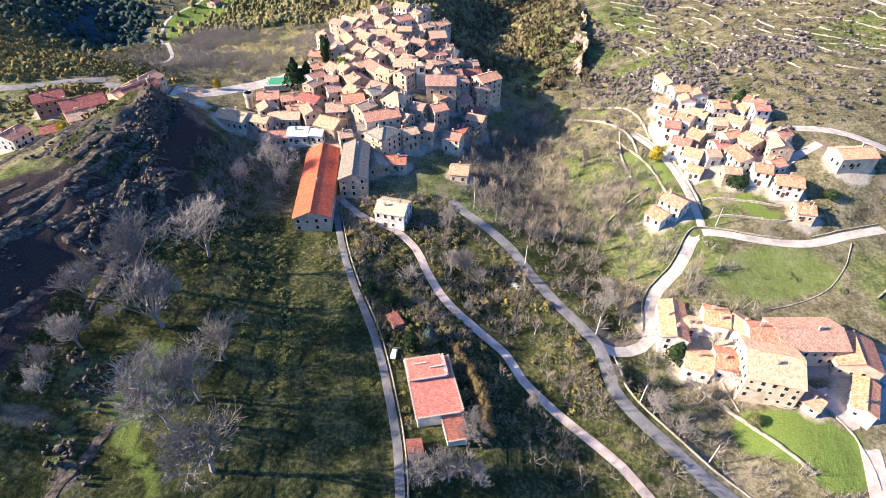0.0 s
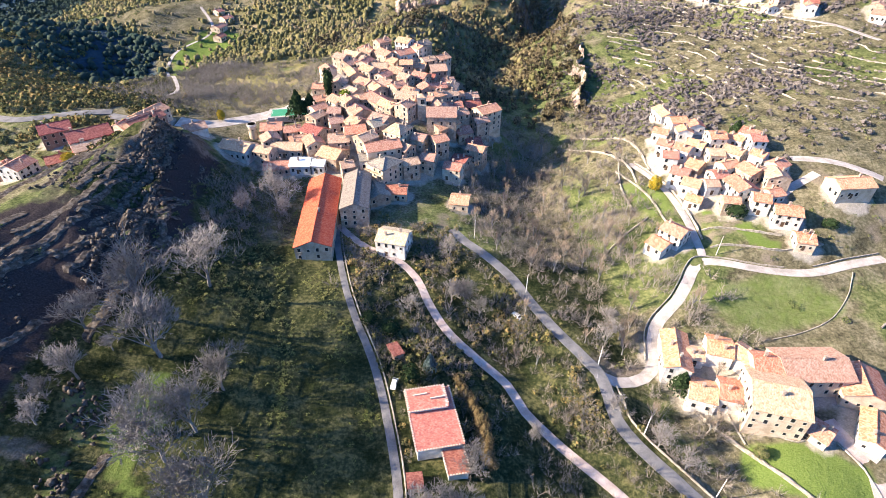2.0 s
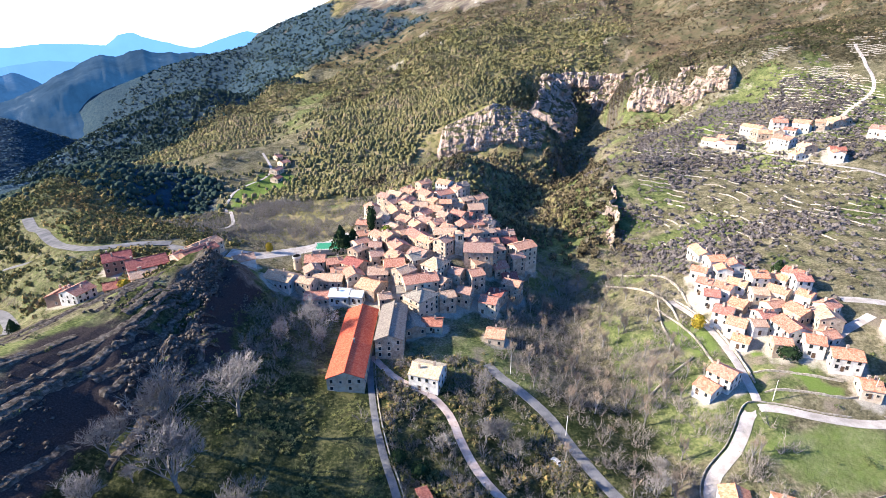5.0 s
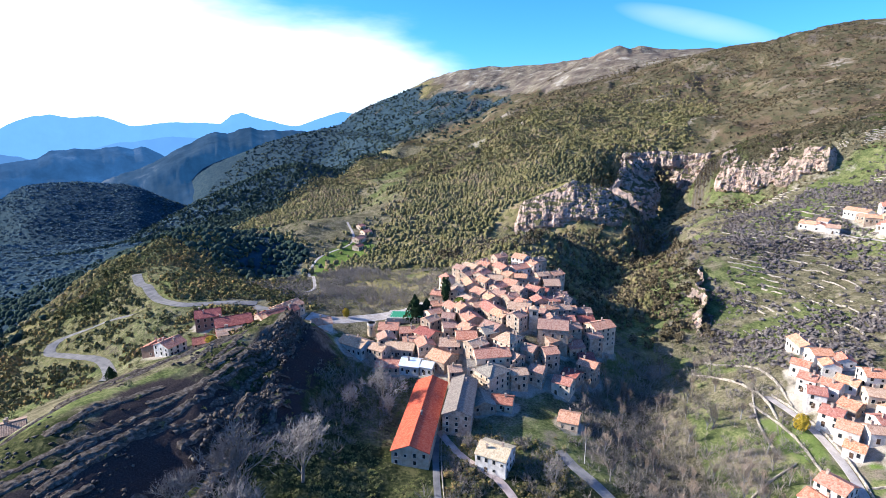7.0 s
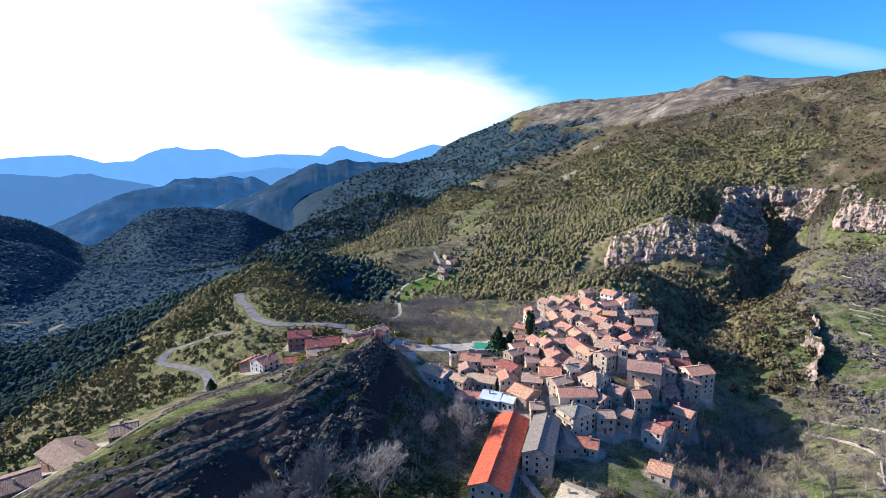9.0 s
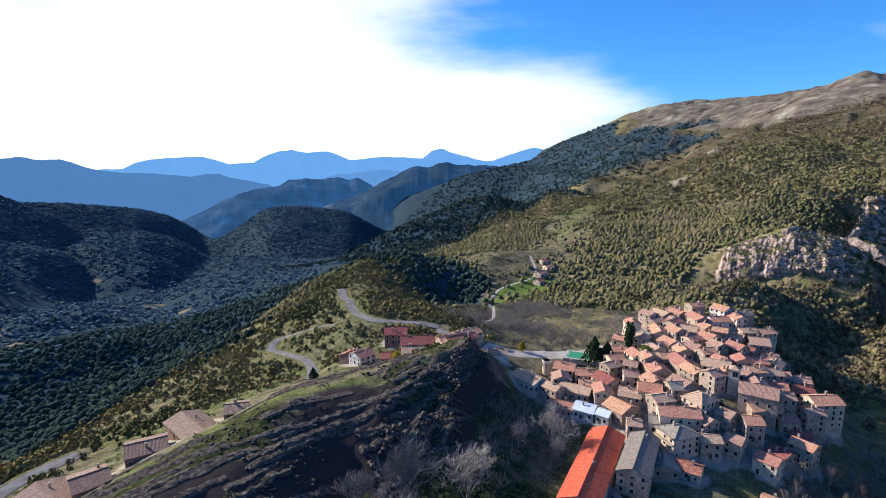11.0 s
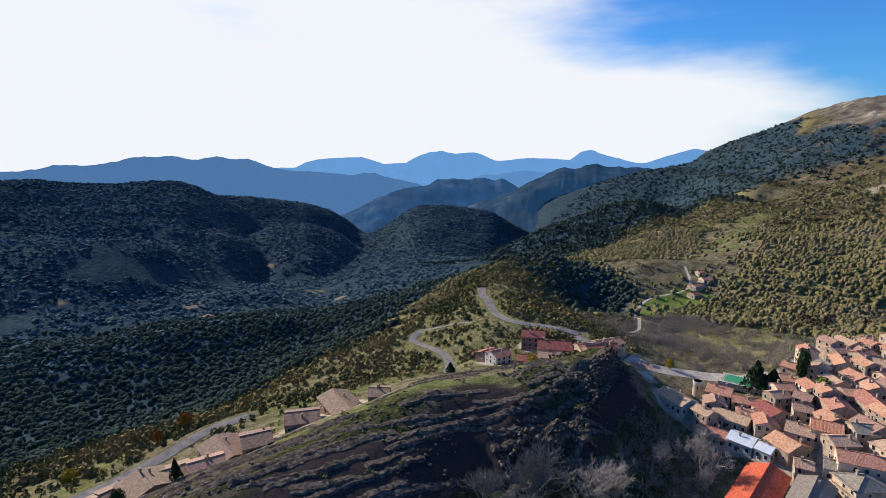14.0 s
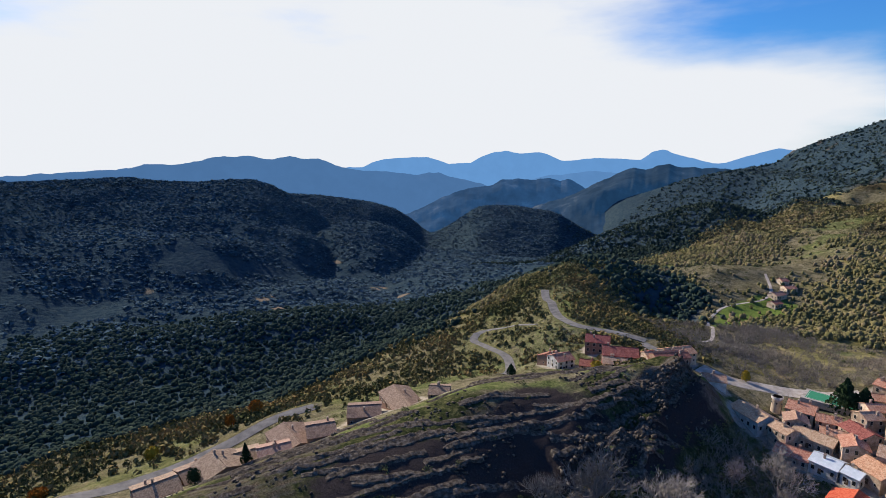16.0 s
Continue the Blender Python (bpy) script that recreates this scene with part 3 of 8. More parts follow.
CHALETS = [
    (-194.9, 111.0, -10, 23.3, 12.3, 3.2, "bb"), (-195.5, 92.4, 62, 14.2, 11.2, 3.9, "bb"), (-194.8, 71.9, 74, 11.6, 11.2, 3.9, "bb"),
    (-200.8, 61.7, 0, 20, 13.4, 3.2, "bb"), (-189.6, 51.1, 80, 12.3, 9, 2.5, "tc"), (-198.2, 42.6, 86, 9.6, 11.2, 3.4, "bb"),
    (-195.5, 32.5, 8, 14.6, 13.4, 3.9, "bb"), (-203.5, 25.7, 100, 12.9, 11.2, 3.4, "bb"), (-196.9, 11.2, 96, 14.1, 11.2, 3.2, "bb"),
    (-182.4, 123.2, 49, 6.8, 9, 2.5, "bb"),
]
HIGH_HAMLET = [
    (197.4, 478.0, -39, 14.1, 8, 4.6, "pw"), (208.2, 465.1, -27, 9, 8, 4.6, "tw"), (231.6, 481.7, -55, 17.8, 8, 5.3, "pw"),
    (246.9, 472.1, -13, 11.3, 9, 6.8, "pw"), (260.1, 462.1, -37, 12.3, 9, 6.8, "pw"), (234.8, 466.2, -17, 12.1, 8, 4.6, "ps"),
    (236.4, 438.5, -59, 14.4, 9, 6.1, "pw"), (259.5, 409.5, -16, 10, 8, 3.8, "rc"), (285.9, 463.0, -85, 12.5, 9, 4.6, "ps"),
    (271.5, 457.6, -26, 5.8, 7, 6.1, "ps"), (298.9, 427.8, -48, 12.9, 9, 5.3, "tw"), (293.3, 383.6, -40, 5.5, 9, 4.6, "pw"),
    (244.3, 420.7, -84, 10.5, 8, 4.6, "ts"),
]
FAR_FARM = [
    (-206.7, 503.4, 75, 11.9, 8, 3.8, "pc"), (-205.8, 522.9, 56, 9.9, 8, 3.8, "pc"), (-200.4, 485.6, 75, 9, 7, 4, "rc"),
    (-217.3, 537.6, 59, 7, 7, 3.8, "pc"),
]
SINGLES = [
    (-52.8, 188.6, -85, 53.3, 12, 6, "oc"), (-38.7, 200.1, -86, 29.5, 10, 9, "gs"), (-20.0, 171.4, -17, 6, 10, 7, "tw"),
    (-2.7, 91.2, -77, 21, 9.5, 5, "pw"), (3.2, 78.6, -60, 8.3, 5, 4, "rw"),
]
DISTRICTS = {"west_row": WEST_ROW, "lower_lane": LOWER_LANE, "east_edge": EAST_EDGE, "church_square": CHURCH_SQUARE, "upper_village": UPPER_VILLAGE, "rock_edge": ROCK_EDGE, "hamlet_up": HAMLET_UP, "hamlet_low": HAMLET_LOW, "farm": FARM, "ridge_houses": RIDGE_HOUSES, "chalets": CHALETS, "high_hamlet": HIGH_HAMLET, "far_farm": FAR_FARM, "singles": SINGLES}
VILLAGE = ("west_row", "lower_lane", "east_edge", "church_square", "upper_village", "rock_edge")


def infill():
    """Lesser houses that fill the gaps of the old village."""
    rng = random.Random(7)
    old = [h for d in VILLAGE for h in DISTRICTS[d]]
    made = []
    for _ in range(4000):
        a = rng.choice(old)
        x, y = a[0] + rng.uniform(-17, 17), a[1] + rng.uniform(-17, 17)
        if math.hypot(x + 12, y - 252) < 8 or math.hypot(x + 90, y - 268) < 16 or x < -88:
            continue
        near = sorted(math.hypot(x - h[0], y - h[1]) - 0.25 * (h[3] + h[4]) * 0.5 for h in old + made)
        if near[0] > 6.6 and near[2] < 13.5 and y > 222 - 0.1 * x:
            made.append((round(x, 1), round(y, 1), a[2] + rng.choice((0, 90)) + rng.uniform(-8, 8), rng.uniform(7, 10), rng.uniform(6, 7.5), rng.uniform(5.5, 8.5), rng.choice(("ps", "ts", "ps", "pc", "ts"))))
        if len(made) >= 42:
            break
    return made


def hamlet_infill():
    """Small houses and barns between the larger ones of the hamlet."""
    rng = random.Random(11)
    old = HAMLET_UP + HAMLET_LOW
    made = []
    for _ in range(3000):
        a = rng.choice(old[:18])
        x, y = a[0] + rng.uniform(-14, 14), a[1] + rng.uniform(-14, 14)
        near = sorted(math.hypot(x - h[0], y - h[1]) for h in old + made)
        if 7.4 < near[0] and near[1] < 11.5 and 100 < x < 146 and y > 178:
            made.append((round(x, 1), round(y, 1), a[2] + rng.choice((0, 90)) + rng.uniform(-10, 10), rng.uniform(6, 8.5), rng.uniform(5, 6.2), rng.uniform(3.4, 5.4), rng.choice(("pw", "ow", "tw", "ow", "ps"))))
        if len(made) >= 13:
            break
    return made


DISTRICTS["old_lanes"] = infill()
DISTRICTS["hamlet_yards"] = hamlet_infill()
DISTRICTS["high_yards"] = [(x + 9 * math.cos(k * 2.4), y + 9 * math.sin(k * 2.4), t + 90 * (k % 2), 8 + k % 3, 6.5, 4 + k % 2, ("pw", "ow", "ts")[k % 3]) for k, (x, y, t, *_) in enumerate(HIGH_HAMLET)]
VILLAGE += ("old_lanes",)
ALL_PLOTS = [h for d in DISTRICTS if d not in ("singles", "far_farm") for h in DISTRICTS[d]]

# ---- materials ----
def material(name, colors=((0.3, 0.3, 0.3), (0.4, 0.4, 0.4)), scale=1.0, rough=0.85, bump=0.3, detail=6.0, stretch=(1, 1, 1), metal=0.0, fine=9.0, spread=0.0):
    """Two colours mixed by noise at two scales, with relief; spread: how far each object's own brightness strays."""
    m = bpy.data.materials.new(name)
    m.use_nodes = True
    n, l = m.node_tree.nodes, m.node_tree.links
    bsdf = n["Principled BSDF"]
    bsdf.inputs["Roughness"].default_value, bsdf.inputs["Metallic"].default_value = rough, metal
    bsdf.inputs["Specular IOR Level"].default_value = 0.0 if rough > 0.88 else 0.25
    geo = n.new("ShaderNodeNewGeometry")
    mp = n.new("ShaderNodeMapping")
    mp.inputs["Scale"].default_value = stretch
    l.new(geo.outputs["Position"], mp.inputs["Vector"])
    a, b = n.new("ShaderNodeTexNoise"), n.new("ShaderNodeTexNoise")
    a.inputs["Scale"].default_value, a.inputs["Detail"].default_value = scale, detail
    b.inputs["Scale"].default_value, b.inputs["Detail"].default_value = scale * fine, 3
    l.new(mp.outputs[0], a.inputs["Vector"]), l.new(mp.outputs[0], b.inputs["Vector"])
    add = n.new("ShaderNodeMath")
    add.operation = "MULTIPLY_ADD"
    add.inputs[1].default_value = 0.5
    l.new(b.outputs["Fac"], add.inputs[0]), l.new(a.outputs["Fac"], add.inputs[2])
    ramp = n.new("ShaderNodeValToRGB")
    ramp.color_ramp.elements[0].position, ramp.color_ramp.elements[1].position = 0.55, 0.95
    ramp.color_ramp.elements[0].color, ramp.color_ramp.elements[1].color = (*colors[0], 1), (*colors[-1], 1)
    for k, c in enumerate(colors[1:-1]):
        ramp.color_ramp.elements.new(0.55 + 0.4 * (k + 1) / (len(colors) - 1)).color = (*c, 1)
    l.new(add.outputs[0], ramp.inputs["Fac"])
    out = ramp.outputs["Color"]
    if spread:
        info, hsv, mr = n.new("ShaderNodeObjectInfo"), n.new("ShaderNodeHueSaturation"), n.new("ShaderNodeMapRange")
        mr.inputs["To Min"].default_value, mr.inputs["To Max"].default_value = 1 - spread, 1 + spread
        l.new(info.outputs["Random"], mr.inputs["Value"]), l.new(mr.outputs[0], hsv.inputs["Value"]), l.new(out, hsv.inputs["Color"])
        out = hsv.outputs["Color"]
    l.new(out, bsdf.inputs["Base Color"])
    if bump:
        bp = n.new("ShaderNodeBump")
        bp.inputs["Strength"].default_value, bp.inputs["Distance"].default_value = bump, 0.4 / scale
        l.new(add.outputs[0], bp.inputs["Height"]), l.new(bp.outputs[0], bsdf.inputs["Normal"])
    return m


def ground_material():
    """Grass, dry scrub, bare soil and rock, laid by the land-cover masks of the mesh."""
    m = bpy.data.materials.new("hillside")
    m.use_nodes = True
    n, l = m.node_tree.nodes, m.node_tree.links
    bsdf = n["Principled BSDF"]
    bsdf.inputs["Roughness"].default_value, bsdf.inputs["Specular IOR Level"].default_value = 1.0, 0.0
    geo = n.new("ShaderNodeNewGeometry")

    def tex(scale, detail=6.0):
        t = n.new("ShaderNodeTexNoise")
        t.inputs["Scale"].default_value, t.inputs["Detail"].default_value, t.inputs["Roughness"].default_value = scale, detail, 0.62
        l.new(geo.outputs["Position"], t.inputs["Vector"])
        return t.outputs["Fac"]

    def ramp(fac, *stops):
        r = n.new("ShaderNodeValToRGB")
        r.color_ramp.elements[0].position, r.color_ramp.elements[0].color = stops[0][0], (*stops[0][1], 1)
        r.color_ramp.elements[1].position, r.color_ramp.elements[1].color = stops[-1][0], (*stops[-1][1], 1)
        for p, c in stops[1:-1]:
            r.color_ramp.elements.new(p).color = (*c, 1)
        l.new(fac, r.inputs["Fac"])
        return r.outputs["Color"]

    def mask(name, contrast=0.5):
        at = n.new("ShaderNodeAttribute")
        at.attribute_name = name
        ad, mr = n.new("ShaderNodeMath"), n.new("ShaderNodeMapRange")
        ad.operation = "MULTIPLY_ADD"
        ad.inputs[1].default_value, ad.inputs[2].default_value = contrast * 2, -contrast
        l.new(mid, ad.inputs[0])
        su = n.new("ShaderNodeMath")
        l.new(at.outputs["Fac"], su.inputs[0]), l.new(ad.outputs[0], su.inputs[1])
        mr.inputs["From Min"].default_value, mr.inputs["From Max"].default_value = 0.3, 0.7
        l.new(su.outputs[0], mr.inputs["Value"])
        return mr.outputs[0]

    def mix(fac, a, b):
        x = n.new("ShaderNodeMixRGB")
        l.new(fac, x.inputs["Fac"]), l.new(a, x.inputs["Color1"]), l.new(b, x.inputs["Color2"])
        return x.outputs["Color"]

    def cells(scale, edge):
        t, w = n.new("ShaderNodeTexVoronoi"), n.new("ShaderNodeTexNoise")
        t.inputs["Scale"].default_value = scale
        w.inputs["Scale"].default_value, w.inputs["Detail"].default_value = scale * 2.5, 3
        ad = n.new("ShaderNodeVectorMath")
        ad.operation = "MULTIPLY_ADD"
        ad.inputs[1].default_value = (0.8 / scale,) * 3
        l.new(geo.outputs["Position"], w.inputs["Vector"]), l.new(w.outputs["Color"], ad.inputs[0]), l.new(geo.outputs["Position"], ad.inputs[2])
        l.new(ad.outputs[0], t.inputs["Vector"])
        mr = n.new("ShaderNodeMapRange")
        mr.inputs["From Min"].default_value, mr.inputs["From Max"].default_value = edge, 0.05
        l.new(t.outputs["Distance"], mr.inputs["Value"])
        tone = n.new("ShaderNodeSeparateColor")
        l.new(t.outputs["Color"], tone.inputs[0])
        return mr.outputs[0], tone.outputs[0]

    def math_node(op, a, b):
        x = n.new("ShaderNodeMath")
        x.operation = op
        for k, v in enumerate((a, b)):
            if isinstance(v, float):
                x.inputs[k].default_value = v
            else:
                l.new(v, x.inputs[k])
        return x.outputs[0]

    mid, small = tex(0.35), tex(2.2, 4.0)
    turf = math_node("ADD", math_node("MULTIPLY", tex(0.12, 8.0), 0.5), math_node("MULTIPLY", tex(0.9, 6.0), 0.5))
    dome, tone = cells(0.13, 0.75)
    bush, bush_tone = cells(0.24, 0.45)
    scrub = ramp(turf, (0.38, (0.05, 0.045, 0.028)), (0.5, (0.13, 0.115, 0.068)), (0.62, (0.245, 0.21, 0.14)))
    grass = ramp(turf, (0.38, (0.045, 0.058, 0.022)), (0.5, (0.108, 0.124, 0.046)), (0.62, (0.21, 0.205, 0.092)))
    lawn = ramp(small, (0.3, (0.09, 0.135, 0.028)), (0.7, (0.155, 0.195, 0.055)))
    soil = ramp(small, (0.3, (0.13, 0.10, 0.075)), (0.7, (0.27, 0.22, 0.17)))
    rock = ramp(small, (0.36, (0.036, 0.028, 0.021)), (0.5, (0.088, 0.068, 0.05)), (0.66, (0.18, 0.146, 0.112)))
    xyz = n.new("ShaderNodeSeparateXYZ")
    l.new(geo.outputs["Position"], xyz.inputs[0])
    across = math_node("SUBTRACT", math_node("MULTIPLY", xyz.outputs["X"], 0.985), math_node("MULTIPLY", xyz.outputs["Y"], 0.17))
    beds = math_node("SINE", math_node("MULTIPLY", math_node("ADD", across, math_node("MULTIPLY", tex(0.05, 5.0), 9.0)), 1.9), 0.0)
    beds = math_node("MULTIPLY", math_node("ADD", beds, math_node("MULTIPLY", small, 1.6)), 0.38)
    rock = mix(ramp(beds, (0.22, (0, 0, 0)), (0.62, (1, 1, 1))), rock, ramp(small, (0.35, (0.07, 0.06, 0.05)), (0.65, (0.165, 0.145, 0.122))))
    # conifer wood; the blue haze of the far valley is put into its colour
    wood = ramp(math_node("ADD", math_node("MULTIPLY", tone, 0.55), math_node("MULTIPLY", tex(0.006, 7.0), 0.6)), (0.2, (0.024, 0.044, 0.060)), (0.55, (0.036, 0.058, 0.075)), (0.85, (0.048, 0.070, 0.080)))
    oakwood = ramp(math_node("ADD", math_node("MULTIPLY", tone, 0.55), math_node("MULTIPLY", tex(0.012, 7.0), 0.6)), (0.2, (0.10, 0.094, 0.038)), (0.5, (0.17, 0.15, 0.064)), (0.7, (0.215, 0.185, 0.085)), (0.9, (0.25, 0.19, 0.115)))
    bushes = ramp(bush_tone, (0.1, (0.03, 0.04, 0.018)), (0.5, (0.06, 0.058, 0.028)), (0.9, (0.10, 0.075, 0.045)))
    heath = ramp(tex(0.014, 10.0), (0.34, (0.06, 0.046, 0.03)), (0.46, (0.115, 0.085, 0.055)), (0.52, (0.10, 0.086, 0.048)), (0.60, (0.15, 0.12, 0.08)), (0.69, (0.27, 0.24, 0.20)))
    summit = ramp(tex(0.02, 10.0), (0.36, (0.085, 0.068, 0.058)), (0.48, (0.145, 0.12, 0.098)), (0.56, (0.18, 0.155, 0.115)), (0.68, (0.33, 0.30, 0.26)))
    thickets = ramp(tex(0.045, 9.0), (0.48, (0, 0, 0)), (0.56, (1, 1, 1)))
    stone = ramp(small, (0.3, (0.27, 0.235, 0.19)), (0.7, (0.45, 0.40, 0.33)))
    col = mix(mask("grass"), scrub, grass)
    heath = mix(thickets, heath, ramp(mid, (0.3, (0.045, 0.05, 0.025)), (0.7, (0.10, 0.085, 0.05))))
    # lush field grass, darkened to hold the shade that lies on the field
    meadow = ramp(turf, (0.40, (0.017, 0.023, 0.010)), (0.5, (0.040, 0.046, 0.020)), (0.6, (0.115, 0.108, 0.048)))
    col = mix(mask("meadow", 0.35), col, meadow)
    col = mix(mask("heath"), col, heath)
    col = mix(mask("summit"), col, summit)
    spots = math_node("MULTIPLY", bush, mask("bush", 0.7))
    col = mix(spots, col, bushes)
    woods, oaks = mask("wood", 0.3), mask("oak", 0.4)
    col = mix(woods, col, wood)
    col = mix(oaks, col, oakwood)
    col = mix(mask("rock"), col, rock)
    # purple-brown stones, with the deep shade of the slope put into their colour
    shaded_scree = ramp(small, (0.3, (0.026, 0.021, 0.021)), (0.55, (0.05, 0.041, 0.039)), (0.75, (0.085, 0.07, 0.064)))
    col = mix(mask("shaded_scree", 0.45), col, shaded_scree)
    col = mix(mask("soil"), col, soil)
    col = mix(mask("lawn", 0.15), col, lawn)
    col = mix(mask("stone", 0.5), col, stone)
    l.new(col, bsdf.inputs["Base Color"])
    ad = n.new("ShaderNodeMath")
    ad.operation = "MULTIPLY_ADD"
    ad.inputs[1].default_value = 0.4
    l.new(small, ad.inputs[0]), l.new(mid, ad.inputs[2])
    bp = n.new("ShaderNodeBump")
    bp.inputs["Strength"].default_value, bp.inputs["Distance"].default_value = 0.7, 0.8
    crown = n.new("ShaderNodeBump")
    crown.inputs["Strength"].default_value, crown.inputs["Distance"].default_value = 0.6, 1.6
    crags = n.new("ShaderNodeBump")
    crags.inputs["Strength"].default_value, crags.inputs["Distance"].default_value = 0.8, 14.0
    l.new(math_node("MULTIPLY", tex(0.016, 9.0), mask("heath")), crags.inputs["Height"]), l.new(crags.outputs[0], crown.inputs["Normal"])
    domes = math_node("MULTIPLY", dome, math_node("MAXIMUM", woods, oaks))
    l.new(math_node("ADD", domes, math_node("MULTIPLY", spots, 0.6)), crown.inputs["Height"])
    l.new(ad.outputs[0], bp.inputs["Height"]), l.new(crown.outputs[0], bp.inputs["Normal"]), l.new(bp.outputs[0], bsdf.inputs["Normal"])
    return m


# ---- ground: one sheet, finer round the village ----
def spaced(low, core_low, core_high, high, fine, growth):
    mid = list(np.arange(core_low, core_high, fine))
    def grow(start, end, sign):
        out, step, v = [], fine, start
        while (end - v) * sign > 0:
            step *= growth
            v += sign * step
            out.append(v)
        return out
    return np.array(grow(core_low, low, -1)[::-1] + mid + grow(mid[-1], high, 1))


def mesh_from(name, verts, faces, mat, smooth_shaded=False):
    me = bpy.data.meshes.new(name)
    me.from_pydata(verts, [], faces)
    me.update()
    if mat:
        me.materials.append(mat)
    if smooth_shaded:
        me.shade_smooth()
    return me


def blob(x, y, cx, cy, rx, ry, turn=0.0, edge=0.25):
    c, s = math.cos(radians(turn)), math.sin(radians(turn))
    u, v = ((x - cx) * c + (y - cy) * s) / rx, (-(x - cx) * s + (y - cy) * c) / ry
    return smooth(1 + edge, 1 - edge, np.hypot(u, v))


def lawn_mask(x, y):
    """Mown and grazed green plots."""
    x, y = x + 9 * fbm(x, y, 14, 3, 77), y + 9 * fbm(x, y, 14, 3, 78)
    m = blob(x, y, 105.1, 81.5, 17, 11, -20) + 0.55 * blob(x, y, 120.3, 142.7, 24, 13, 4) + 0.8 * blob(x, y, 111.6, 187.6, 8, 3.5, -50)
    m = m + 0.8 * blob(x, y, 123.8, 172.7, 9, 4, -25) + 0.7 * blob(x, y, 135.7, 239.9, 10, 4, -40) + 0.6 * blob(x, y, 89.4, 206.3, 4, 16, 15)
    return m + 0.6 * blob(x, y, 150, 1010, 46, 36) + 0.55 * blob(x, y, 196.0, 520.0, 34, 24) + 1.0 * blob(x, y, -198.0, 450.0, 24, 60, 8) + 0.6 * blob(x, y, 169.4, 188.3, 12, 3) + 0.6 * smooth(4.5, 2, from_line(x, y, [(-82, 98), (-79, 86), (-76, 72), (-71, 56)]))


CLEARINGS = [(-1077, 86, 9, 26), (-998, 276, 10, 20), (-921, 271, 7, 9), (-1135, 548, 12, 24), (-1047, 545, 14, 20), (-898, 515, 12, 14), (-1426, 595, 16, 9), (-1352, 577, 22, 8), (-654, 452, 7, 7)]


def valley_clearings(x, y):
    """1 on the pale yards and plots in the wooded valley."""
    m = np.zeros(np.shape(x))
    for c in CLEARINGS:
        m = np.maximum(m, blob(x, y, *c, 0.0, 0.35))
    return m * smooth(-0.3, 0.0, fbm(x, y, 14, 3, 125))


GRID = []


def on_ground(x, y):
    """Height of the ground sheet itself, between its grid lines."""
    xs, ys, gz = GRID
    i, j = np.clip(np.searchsorted(xs, x) - 1, 0, len(xs) - 2), np.clip(np.searchsorted(ys, y) - 1, 0, len(ys) - 2)
    u, v = (x - xs[i]) / (xs[i + 1] - xs[i]), (y - ys[j]) / (ys[j + 1] - ys[j])
    return (gz[j, i] * (1 - u) + gz[j, i + 1] * u) * (1 - v) + (gz[j + 1, i] * (1 - u) + gz[j + 1, i + 1] * u) * v


def build_ground():
    xs, ys = spaced(-4700, -290, 300, 2500, 2.35, 1.036), spaced(-950, 35, 560, 4500, 2.35, 1.03)
    gx, gy = np.meshgrid(xs, ys)
    gz = height(gx, gy)
    nx, ny = len(xs), len(ys)
    me = bpy.data.meshes.new("ground")
    me.vertices.add(nx * ny)
    me.vertices.foreach_set("co", np.stack([gx, gy, gz], 2).ravel())
    k = np.arange(nx * ny).reshape(ny, nx)
    quads = np.stack([k[:-1, :-1], k[:-1, 1:], k[1:, 1:], k[1:, :-1]], 2).reshape(-1, 4)
    me.loops.add(quads.size)
    me.loops.foreach_set("vertex_index", quads.ravel())
    me.polygons.add(len(quads))
    me.polygons.foreach_set("loop_start", np.arange(0, quads.size, 4))
    me.update(calc_edges=True)
    me.validate()
    me.shade_smooth()
    slope = np.hypot(np.gradient(gz, xs, axis=1), np.gradient(gz, ys, axis=0))
    for name, v in cover(gx, gy, gz, slope).items():
        me.attributes.new(name, "FLOAT", "POINT").data.foreach_set("value", np.clip(v, 0, 1).ravel().astype(np.float32))
    me.materials.append(ground_material())
    GRID.extend((xs, ys, gz))
    return tagged(new("ground", me), "rough autumn hillside of grass, scrub and rock", "ground", kind="structure")


def off_path(x, y):
    """0 on the meadow and path of the side valley and on the square."""
    ok = np.ones(np.shape(x))
    for name, gap in (("far_path", 14), ("plaza", 12), ("village_road", 9), ("bend_road", 12)):
        ok = ok * smooth(gap * 0.6, gap, from_line(x, y, ROADS[name][1]))
    return ok


